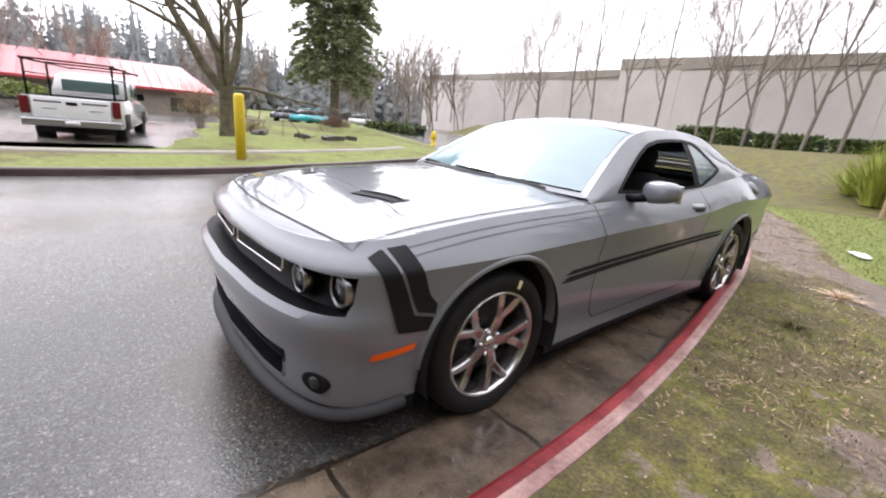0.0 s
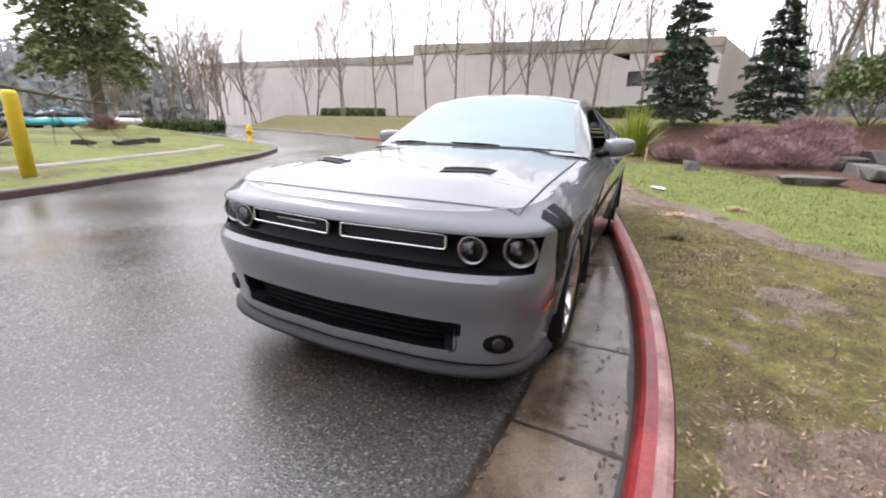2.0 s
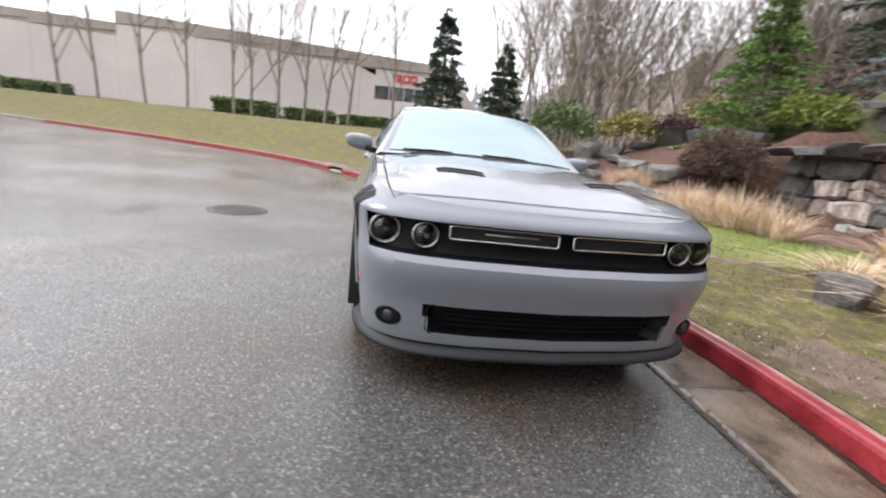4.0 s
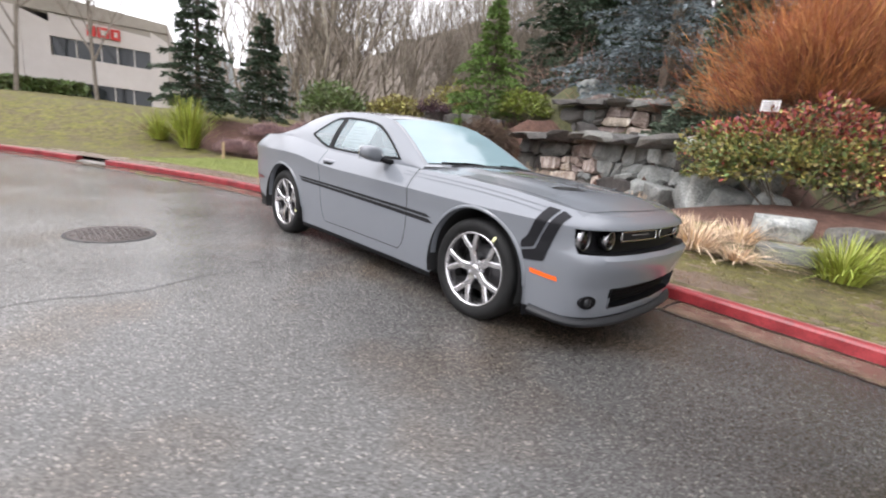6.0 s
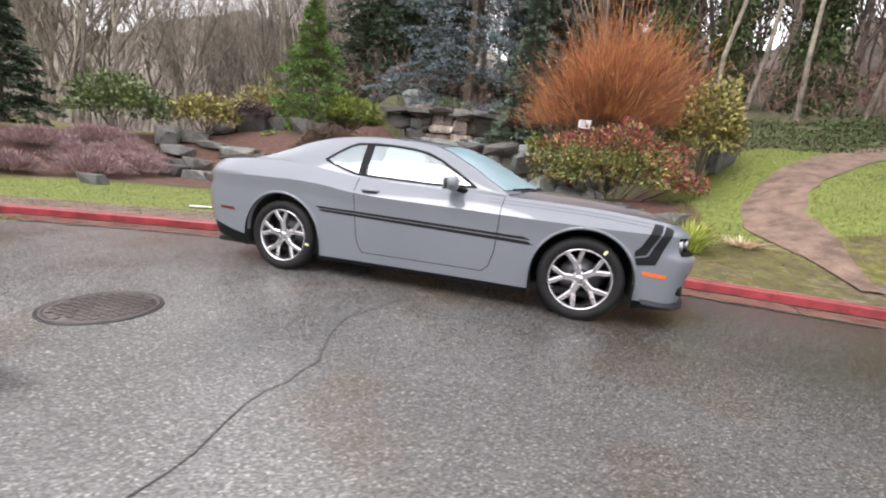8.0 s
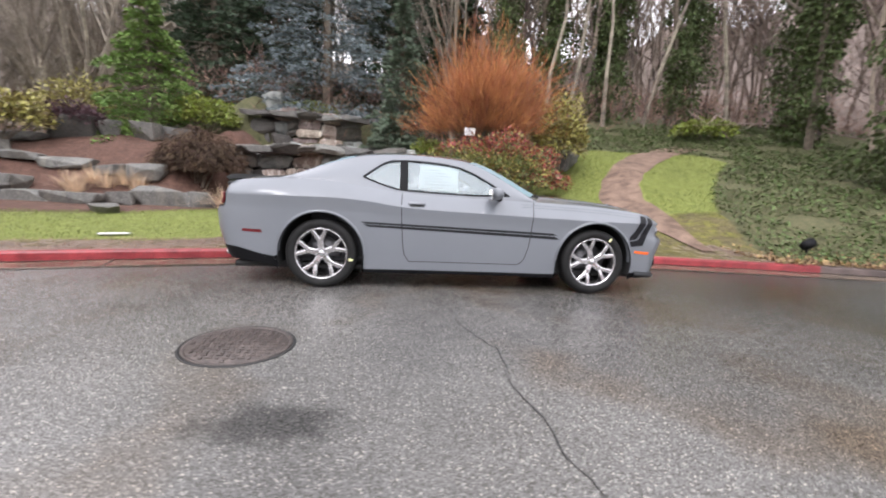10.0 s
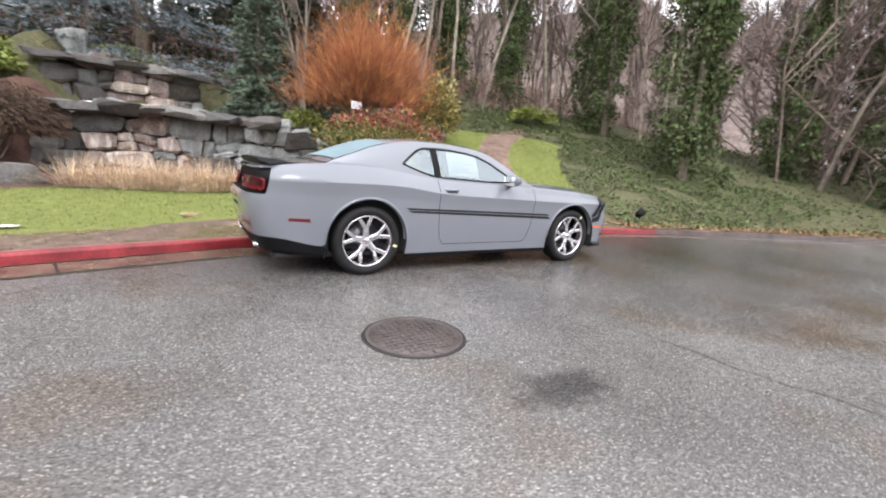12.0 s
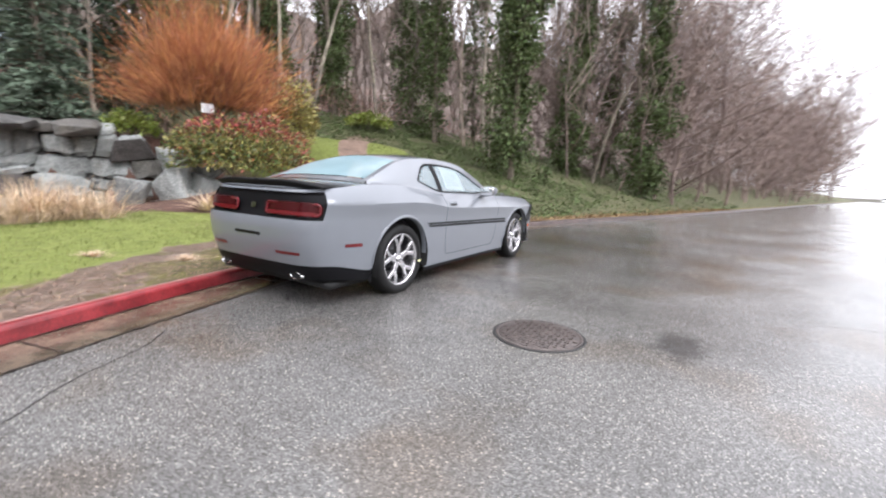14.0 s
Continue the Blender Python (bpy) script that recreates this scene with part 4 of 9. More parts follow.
for side in (1, -1):
    front_dlo = [p for p in DLO if p[0] > -0.63] + [(-0.63, 1.042), (-0.63, 1.364)]
    front_dlo = [(0.50, 1.035), (0.40, 1.10), (0.26, 1.18), (0.12, 1.255), (-0.03, 1.315), (-0.2, 1.345), (-0.4, 1.36), (-0.61, 1.365), (-0.61, 1.04), (-0.3, 1.03), (0.1, 1.022)]
    rear_dlo = [(-0.68, 1.365), (-0.78, 1.355), (-0.87, 1.32), (-0.97, 1.25), (-1.08, 1.165), (-1.0, 1.135), (-0.85, 1.085), (-0.72, 1.05), (-0.68, 1.045)]
    if side < 0:
        flank_sheet("door_window", front_dlo, M_TINT, -0.006, car, side=side)
    flank_sheet("quarter_window", rear_dlo, M_TINT, -0.006, car, side=side)
    flank_sheet("window_pillar", [(-0.60, 1.366), (-0.69, 1.366), (-0.69, 1.045), (-0.60, 1.038)], M_BLACK, -0.003, car, side=side)
    flank_band("window_trim", DLO, 0.016, M_BLACK, 0.002, side)


def flank_patch(name, outline, mat, parent, side, out=0.0015, rows=8, cols=40, label=""):
    """A thin sheet on the lower flank inside an outline of (x, z)."""
    pts = loop_points(outline, 200)
    xs = np.linspace(min(p.x for p in pts) + 0.0005, max(p.x for p in pts) - 0.0005, cols)
    verts, faces = [], []
    for x in xs:
        zs = [a.y + (b.y - a.y) * (x - a.x) / (b.x - a.x) for a, b in zip(pts, pts[1:] + pts[:1]) if (a.x - x) * (b.x - x) <= 0 and a.x != b.x]
        for k in range(rows):
            z = min(zs) + (max(zs) - min(zs)) * k / (rows - 1)
            verts.append((x, (side_y(x, z) + out) * side, z))
    for i in range(cols - 1):
        for k in range(rows - 1):
            a = i * rows + k
            q = (a, a + rows, a + rows + 1, a + 1)
            faces.append(q if side > 0 else q[::-1])
    return mesh_of(name, verts, faces, mat, parent, label)


def flank_line(name, path, width, mat, side, out=0.001):
    """A thin strip along a path of (x, z) on the flank: shut lines and trim."""
    pts = []
    for a, b in zip(path, path[1:]):
        n = max(2, int(math.dist(a, b) / 0.03))
        pts += [(a[0] + (b[0] - a[0]) * k / n, a[1] + (b[1] - a[1]) * k / n) for k in range(n)]
    pts.append(path[-1])
    verts, faces = [], []
    for i, (x, z) in enumerate(pts):
        a, b = pts[max(i - 1, 0)], pts[min(i + 1, len(pts) - 1)]
        dx, dz = b[0] - a[0], b[1] - a[1]
        ln = math.hypot(dx, dz)
        for o in (-width / 2, width / 2):
            px, pz = x - dz / ln * o, z + dx / ln * o
            verts.append((px, (side_y(px, pz) + out) * side, pz))
    for i in range(len(pts) - 1):
        q = (2 * i, 2 * i + 1, 2 * i + 3, 2 * i + 2)
        faces.append(q)
    return mesh_of(name, verts, faces, mat, car)


for side in (1, -1):
    flank_patch("side_stripe", [(-1.08, 0.712), (-1.06, 0.692), (1.03, 0.640), (1.02, 0.664)], M_DECAL, car, side, label="thin matt black side stripe")
    flank_patch("side_stripe", [(-1.05, 0.685), (-1.03, 0.662), (1.055, 0.598), (1.04, 0.630)], M_DECAL, car, side, label="broad matt black side stripe")
    flank_line("door_gap", [(0.76, 0.985), (0.745, 0.90), (0.735, 0.7), (0.72, 0.5), (0.68, 0.36), (0.62, 0.305)], 0.008, M_GAP, side)
    flank_line("door_gap", [(-0.66, 1.02), (-0.665, 0.9), (-0.655, 0.7), (-0.64, 0.5), (-0.62, 0.38), (-0.57, 0.305)], 0.008, M_GAP, side)
    flank_line("door_gap", [(0.62, 0.305), (0.0, 0.305), (-0.57, 0.305)], 0.007, M_GAP, side)
    flank_patch("front_stripe", [(2.075, 0.885), (2.135, 0.86), (2.078, 0.72), (2.03, 0.568), (1.89, 0.55), (1.87, 0.606), (1.965, 0.632), (2.0, 0.72), (2.038, 0.80)], M_DECAL, car, side, out=0.0055, rows=20, label="matt black fender stripe")
    flank_patch("front_stripe", [(1.985, 0.897), (2.058, 0.887), (2.024, 0.80), (1.986, 0.72), (1.952, 0.643), (1.862, 0.618), (1.86, 0.66), (1.905, 0.71), (1.945, 0.80)], M_DECAL, car, side, out=0.0055, rows=20, label="matt black fender stripe")
    flank_patch("front_marker", [(1.94, 0.508), (2.125, 0.492), (2.13, 0.462), (1.945, 0.478)], M_ORANGE, car, side, 0.004, label="amber side marker lamp")
    flank_patch("rear_marker", [(-2.06, 0.588), (-2.25, 0.592), (-2.255, 0.565), (-2.055, 0.558)], M_REDLENS, car, side, 0.004, label="red side marker lamp")
    # double pinstripe along the fender's shoulder
    for dz in (0.022, 0.048):
        flank_line("pin_stripe", [(x, top_z(x) - dz - 0.01) for x in np.linspace(2.02, 0.62, 24)], 0.0045, M_PIN, side, 0.002)

    # wheel arch: lip and dark well
    for xw in (HALF, -HALF):
        verts, faces, n = [], [], 40
        lo = 0.02
        for k in range(n + 1):
            a = lo + (math.pi - 2 * lo) * k / n
            x, z = xw + ARCH * math.cos(a), ARCH_Z + ARCH * math.sin(a)
            y = side_y(x, max(z, 0.25))
            for rr, dy in ((1.045, 0.0015), (1.03, 0.010), (1.0, 0.012), (0.985, 0.004), (0.982, -0.05)):
                verts.append((xw + ARCH * rr * math.cos(a), (y + dy) * side, ARCH_Z + ARCH * rr * math.sin(a)))
        for k in range(n):
            for j in range(4):
                a = k * 5 + j
                faces.append((a, a + 1, a + 6, a + 5))
        mesh_of("arch_lip", verts, faces, M_PAINT, car)
        verts, faces = [], []
        for k in range(n + 1):
            a = -0.3 + (math.pi + 0.6) * k / n
            for yy, rr in ((0.935, 0.985), (0.5, 1.0)):
                verts.append((xw + ARCH * rr * math.cos(a), yy * side, ARCH_Z + ARCH * rr * math.sin(a)))
            verts.append((xw, 0.5 * side, ARCH_Z))
        for k in range(n):
            a = 3 * k
            faces += [(a, a + 1, a + 4, a + 3), (a + 1, a + 2, a + 4)]
        mesh_of("wheel_well", verts, faces, M_GAP, car)

bm = new_box((-2.35, -0.80, 0.19), (2.2, 0.80, 0.24))
part("underbody", bm, M_GAP, car)


# ---- wheels ----
def wheel():
    """A wheel about the y axis, its outer face towards +y, axle at the origin."""
    turn = Matrix.Rotation(radians(-90), 4, "X")
    w = empty("wheel", (0, 0, 0), "", "")
    bm = bmesh.new()
    prof = [(0.266, 0.100), (0.282, 0.112), (0.305, 0.120), (0.328, 0.118), (0.347, 0.106), (0.359, 0.088), (0.364, 0.06), (0.3655, 0.0), (0.364, -0.06), (0.359, -0.088), (0.345, -0.108), (0.30, -0.118), (0.266, -0.1), (0.262, 0.0)]
    lathe(bm, prof, 64, turn, closed=True)
    part("tyre", bm, M_TYRE, w)
    bm = bmesh.new()
    lathe(bm, [(0.268, 0.103), (0.262, 0.108), (0.254, 0.104), (0.247, 0.088), (0.240, 0.05), (0.236, -0.09), (0.266, -0.1), (0.267, 0.0)], 64, turn, closed=True)
    part("rim", bm, M_ALLOY, w)
    bm = bmesh.new()
    lathe(bm, [(0.238, -0.06), (0.05, -0.06)], 40, turn)
    part("barrel", bm, M_RIMDARK, w)
    bm = bmesh.new()
    lathe(bm, [(0.175, -0.015), (0.178, -0.03), (0.175, -0.045), (0.07, -0.045), (0.07, 0.0), (0.09, 0.0), (0.09, -0.015)], 40, turn)
    part("brake_disc", bm, M_DARKMETAL, w)

    def bar(bm, a, b, wa, wb, ha, hb, da, db):
        """One arm of a spoke between two points of the wheel's face: widths, face heights and depths."""
        a, b = Vector((*a, 0)), Vector((*b, 0))
        d = (b - a).normalized()
        n = Vector((-d.y, d.x, 0))
        sec = []
        for p, wd, h, dp in ((a, wa, ha, da), (a.lerp(b, 0.5), (wa + wb) / 2, (ha + hb) / 2 + 0.003, (da + db) / 2), (b, wb, hb, db)):
            ring = [(-0.5, -dp), (-0.5, -0.006), (-0.32, 0.0), (0.32, 0.0), (0.5, -0.006), (0.5, -dp)]
            sec.append([bm.verts.new(turn @ Vector((p.x + n.x * u * wd, p.y + n.y * u * wd, h + v))) for u, v in ring])
        for r0, r1 in zip(sec, sec[1:]):
            for k in range(6):
                bm.faces.new((r0[k], r0[(k + 1) % 6], r1[(k + 1) % 6], r1[k]))
        bm.faces.new(sec[0])
        bm.faces.new(sec[-1][::-1])

    for k in range(5):
        ang = 2 * math.pi * k / 5 + math.pi / 2
        bm = bmesh.new()

        def pol(r, da):
            return (r * math.cos(ang + da), r * math.sin(ang + da))

        bar(bm, pol(0.03, 0), pol(0.150, 0), 0.064, 0.056, 0.072, 0.083, 0.04, 0.04)
        bar(bm, pol(0.132, 0.05), pol(0.252, 0.27), 0.042, 0.038, 0.082, 0.099, 0.035, 0.045)
        bar(bm, pol(0.132, -0.05), pol(0.252, -0.27), 0.042, 0.038, 0.082, 0.099, 0.035, 0.045)
        bmesh.ops.recalc_face_normals(bm, faces=bm.faces)
        part("spoke", bm, M_ALLOY, w, smooth=False)
        bm = bmesh.new()
        lathe(bm, [(0.011, 0.05), (0.011, 0.078), (0.007, 0.083)], 6, turn @ Matrix.Translation((0.057 * math.cos(ang + 0.63), 0.057 * math.sin(ang + 0.63), 0)))
        part("lug_nut", bm, M_CHROME, w, smooth=False)
    bm = bmesh.new()
    lathe(bm, [(0.072, 0.03), (0.072, 0.06), (0.060, 0.068), (0.034, 0.07), (0.033, 0.082), (0.028, 0.086), (0.0005, 0.087)], 28, turn)
    part("hub_cap", bm, M_CHROME, w)
    return w


first = wheel()
first.parent = car
first.matrix_basis = pose(HALF, 0.79, 0.358, 0, 15, 0)
others = [((HALF, -0.79, 0.358), (0, -20, 180)), ((-HALF, -0.79, 0.358), (0, -30, 180)), ((-HALF, 0.79, 0.358), (0, -30, 0))]
wheels = [first]
for at, turn in others:
    wheels.append(copy_thing(first, pose(*at, *turn)))
for w, a in zip(wheels, (-35, -14, -70, 50)):
    # the yellow tag on each tyre's side
    bm = new_box((-0.011, 0.118, 0.288), (0.011, 0.1225, 0.33), 0.002, Matrix.Rotation(radians(a), 4, "Y"))
    part("tyre_tag", bm, M_YELLOWTAG, w, "yellow paper tag")


# ---- the coupe's fittings ----
def nose_at(y, z, ahead=0.0):
    """The front's x at (y, z)."""
    lo, hi = 0.0, math.pi / 2
    for _ in range(30):
        m = (lo + hi) / 2
        lo, hi = (m, hi) if body_point("f", m, z).y < abs(y) else (lo, m)
    return body_point("f", lo, z).x + ahead


def tail_at(y, z, behind=0.0):
    lo, hi = RX, tail_x(z)
    for _ in range(40):
        m = (lo + hi) / 2
        lo, hi = (m, hi) if side_y(m, z) > abs(y) else (lo, m)
    return lo - behind


def rounded(y0, y1, z0, z1, r, n=6):
    """A rounded rectangle as (y, z) pairs."""
    out = []
    for cy, cz, a0 in ((y1 - r, z1 - r, 0), (y0 + r, z1 - r, 90), (y0 + r, z0 + r, 180), (y1 - r, z0 + r, 270)):
        for k in range(n + 1):
            a = radians(a0 + 90 * k / n)
            out.append((cy + r * math.cos(a), cz + r * math.sin(a)))
    return out


def ring_bar(name, outline, x_of, radius, mat, parent, label=""):
    """A round bar along a closed outline of (y, z), following the car's end."""
    bm = bmesh.new()
    pts = [Vector((x_of(y, z), y, z)) for y, z in outline]
    n, rings = len(pts), []
    for i, p in enumerate(pts):
        d = (pts[(i + 1) % n] - pts[i - 1]).normalized()
        u = d.cross(Vector((1, 0, 0))).normalized()
        w = d.cross(u)
        rings.append([bm.verts.new(p + radius * (math.cos(k * math.pi / 3) * u + math.sin(k * math.pi / 3) * w)) for k in range(6)])
    for i in range(n):
        a, b = rings[i], rings[(i + 1) % n]
        for k in range(6):
            bm.faces.new((a[k], a[(k + 1) % 6], b[(k + 1) % 6], b[k]))
    return part(name, bm, mat, parent, label)


def end_sheet(name, outline, x_of, mat, parent, label="", cols=24, rows=6):
    """A sheet over an outline of (y, z) on the car's front or rear."""
    pts = loop_points(outline, 200)
    ys = np.linspace(min(p.x for p in pts) + 0.0004, max(p.x for p in pts) - 0.0004, cols)
    verts, faces = [], []
    for y in ys:
        zs = [a.y + (b.y - a.y) * (y - a.x) / (b.x - a.x) for a, b in zip(pts, pts[1:] + pts[:1]) if (a.x - y) * (b.x - y) <= 0 and a.x != b.x]
        for k in range(rows):
            z = min(zs) + (max(zs) - min(zs)) * k / (rows - 1)
            verts.append((x_of(y, z), y, z))
    for i in range(cols - 1):
        for k in range(rows - 1):
            a = i * rows + k
            faces.append((a, a + rows, a + rows + 1, a + 1))
    return mesh_of(name, verts, faces, mat, parent, label)


FACE_X = Matrix.Rotation(radians(90), 4, "Y")
for side in (1, -1):
    # four round headlamps in the dark grille band
    for y, r in ((0.785, 0.071), (0.615, 0.062)):
        x = nose_at(y, 0.732, -0.062 if y > 0.7 else -0.05)
        lamp = empty("headlamp", (0, 0, 0), "", "")
        lamp.parent = car
        at = Matrix.Translation((x, y * side, 0.732)) @ FACE_X
        bm = lathe(bmesh.new(), [(r, -0.03), (r, 0.016), (r - 0.006, 0.022), (r - 0.013, 0.018), (r - 0.016, 0.0), (r - 0.016, -0.03)], 36, at, closed=True)
        part("halo_ring", bm, M_LAMPRING, lamp, "bright ring round the lamp")
        bm = lathe(bmesh.new(), [(r - 0.014, -0.03), (r * 0.62, -0.022), (r * 0.6, -0.03), (0.001, -0.034)], 36, at)
        part("reflector", bm, plain("lamp_reflector", (0.5, 0.5, 0.52), 0.2, 0.95) if y > 0.7 else M_DARKGREY, lamp)
        bm = lathe(bmesh.new(), [(r * 0.52, -0.028), (r * 0.5, -0.014), (r * 0.3, -0.004), (0.001, 0.0)], 28, at)
        part("projector_lens", bm, plain("projector_glass", (0.35, 0.37, 0.4), 0.06, 0.6), lamp)
        bm = lathe(bmesh.new(), [(r - 0.006, 0.012), (r * 0.6, 0.024), (0.001, 0.03)], 36, at)
        part("lens", bm, M_LENS, lamp)
    # chrome-edged grille halves
    y0, y1 = (0.035, 0.515) if side > 0 else (-0.515, -0.035)
    ring_bar("grille_frame", rounded(y0, y1, 0.728, 0.787, 0.012), lambda y, z: nose_at(y, z, -0.028), 0.0065, M_CHROME, car, "thin bright grille frame")
    end_sheet("grille_mesh", rounded(y0 + 0.004, y1 - 0.004, 0.732, 0.783, 0.01), lambda y, z: nose_at(y, z, -0.05), M_GAP, car)
    # fog lamp
    fog = empty("fog_lamp", (0, 0, 0), "", "")
    fog.parent = car
    at = Matrix.Translation((nose_at(0.745, 0.355, 0.004), 0.745 * side, 0.355)) @ Matrix.Rotation(radians(24 * side), 4, "Z") @ FACE_X @ Matrix.Diagonal((0.85, 1.25, 1, 1))
    bm = lathe(bmesh.new(), [(0.050, -0.03), (0.050, 0.003), (0.044, 0.0045), (0.001, 0.003)], 28, at)
    part("bezel", bm, M_BLACK, fog)
    at = Matrix.Translation((nose_at(0.745, 0.355, 0.003), 0.745 * side, 0.355)) @ Matrix.Rotation(radians(24 * side), 4, "Z") @ FACE_X
    bm = lathe(bmesh.new(), [(0.026, -0.012), (0.026, 0.006), (0.018, 0.010), (0.001, 0.012)], 24, at)
    part("lens", bm, plain("fog_lens", (0.02, 0.021, 0.023), 0.35), fog)

# script badge in the right grille half, as a plain bar
bm = new_box((2.333, -0.36, 0.757), (2.337, -0.12, 0.763))
for v in bm.verts:
    v.co.x = nose_at(v.co.y, 0.76, -0.045 + (0.004 if v.co.x > 2.335 else 0))
part("script_badge", bm, plain("pale_badge", (0.5, 0.5, 0.5), 0.3, 0.8), car)

# front splitter lip and intake bars
verts, faces = [], []
ths = [radians(80.0) * k / 40 for k in range(-40, 41)]
for th in ths:
    p = body_point("f", abs(th), 0.23)
    sgn = 1 if th >= 0 else -1
    out = Vector((math.cos(th) + 0.05, math.sin(th) ** 3, 0)).normalized()
    for o, z in ((-0.04, 0.245), (0.012, 0.238), (0.040, 0.215), (0.042, 0.200), (0.0, 0.178), (-0.06, 0.175)):
        verts.append((p.x + out.x * o, sgn * p.y + out.y * o, z + 0.03 * (abs(th) / radians(80)) ** 2.5))
for i in range(len(ths) - 1):
    for k in range(5):
        a = i * 6 + k
        faces.append((a, a + 1, a + 7, a + 6))
mesh_of("front_splitter", verts, faces, plain("black_plastic_lip", (0.012, 0.013, 0.015), 0.6), car, "black plastic lip under the bumper")
ring_bar("intake_surround", [(y * 1.02, z) for y, z in rounded(-0.572, 0.572, 0.300, 0.442, 0.03)], lambda y, z: nose_at(y, z, -0.004), 0.005, M_BLACK, car)
for z in (0.335, 0.36, 0.385, 0.41):
    bm = bmesh.new()
    tube(bm, [(nose_at(y, z, -0.05), y, z) for y in np.linspace(-0.5, 0.5, 17)], 0.0045, 5)
    part("intake_bar", bm, M_BLACK, car)

# bumper crease: a soft painted roll above the intake
for side in (1, -1):
    # hood vents
    verts = []
    sc = empty("hood_scoop", (0, 0, 0), "", "")
    sc.parent = car
    y0, y1 = 0.29 * side, 0.525 * side
    xa, xb = 1.915, 1.83
    n = 12
    lip, faces = [], []
    for k in range(n + 1):
        y = y0 + (y1 - y0) * k / n
        x = xa + (xb - xa) * k / n
        fade = min(1.0, 5 * min(k, n - k) / n + 0.1)
        for dx, dz in ((0.012, 0.0012), (0.0, -0.004), (-0.045, -0.014 * fade), (-0.046, 0.004 + 0.005 * fade), (-0.06, 0.005 + 0.006 * fade), (-0.10, -0.006)):
            lip.append((x + dx, y, top_at(x + dx, y) + dz + 0.003))
    for i in range(n):
        for k in range(5):
            a = i * 6 + k
            faces.append((a, a + 1, a + 7, a + 6))
    mesh_of("scoop_cover", lip, faces, [M_PAINT, M_GAP], sc, index=[1 if k in (0, 1, 2) else 0 for i in range(n) for k in range(5)])
    verts = [(xa + (xb - xa) * k / n + dx, y0 + (y1 - y0) * k / n, top_at(xa + (xb - xa) * k / n + dx, y0 + (y1 - y0) * k / n) + 0.003) for k in range(n + 1) for dx in (0.0, -0.052)]
    mesh_of("scoop_slot", verts, [(2 * k, 2 * k + 1, 2 * k + 3, 2 * k + 2) for k in range(n)], M_GAP, sc, "dark hood vent slot")


def top_line(name, path, width, mat, lift=0.0032):
    """A thin strip along a path of (x, y) on hood or boot."""
    pts = []
    for a, b in zip(path, path[1:]):
        m = max(2, int(math.dist(a, b) / 0.03))
        pts += [(a[0] + (b[0] - a[0]) * k / m, a[1] + (b[1] - a[1]) * k / m) for k in range(m)]
    pts.append(path[-1])
    verts, faces = [], []
    for i, (x, y) in enumerate(pts):
        a, b = pts[max(i - 1, 0)], pts[min(i + 1, len(pts) - 1)]
        dx, dy = b[0] - a[0], b[1] - a[1]
        ln = math.hypot(dx, dy)
        for o in (-width / 2, width / 2):
            px, py = x - dy / ln * o, y + dx / ln * o
            verts.append((px, py, top_at(px, py) + lift))
    for i in range(len(pts) - 1):
        faces.append((2 * i, 2 * i + 1, 2 * i + 3, 2 * i + 2))
    return mesh_of(name, verts, faces, mat, car)


top_line("hood_gap", [(2.245 - 0.075 * (y / 0.77) ** 2, y) for y in np.linspace(-0.77, 0.77, 31)], 0.007, M_GAP)
for side in (1, -1):
    top_line("hood_gap", [(2.17, 0.77 * side), (2.0, 0.785 * side), (1.6, 0.793 * side), (1.2, 0.79 * side), (0.85, 0.775 * side)], 0.007, M_GAP)
    top_line("boot_gap", [(-1.85, 0.66 * side), (-2.1, 0.70 * side), (-2.3, 0.70 * side), (-2.44, 0.69 * side)], 0.007, M_GAP)

# cowl and wipers
verts, faces = [], []
for k in range(25):
    b = -1 + 2 * k / 24
    for a, dz in ((0.0, 0.004), (0.5, 0.012), (1.0, 0.008)):
        x0, x1 = 1.03 - 0.25 * b * b, 0.955 - 0.25 * b * b
        x = x0 + (x1 - x0) * a
        y = b * 0.77
        verts.append((x, y, top_at(x, y) + dz))
for k in range(24):
    for j in range(2):
        a = 3 * k + j
        faces.append((a, a + 1, a + 4, a + 3))
mesh_of("cowl", verts, faces, M_BLACK, car)


def screen_point(a, b, lift):
    x, xe = front_x(a, b), front_x(a, 1.0)
    zc, ze = roof_z(front_x(a, 0.0)), edge_z(xe)
    return Vector((x, b * edge_y(xe) * 0.945, zc - (zc - ze) * abs(b) ** 2.4 + lift))


for b0, b1 in ((-0.40, -0.86), (0.36, -0.10)):
    bm = bmesh.new()
    pts = [screen_point(0.045 + 0.012 * k / 8, b0 + (b1 - b0) * k / 8, 0.012) for k in range(9)]
    tube(bm, pts, 0.006, 6)
    tube(bm, [pts[0] + Vector((0.05, 0, -0.03)), pts[0], pts[4] + Vector((0.01, 0, 0.005))], 0.006, 6)
    part("wiper", bm, M_BLACK, car)

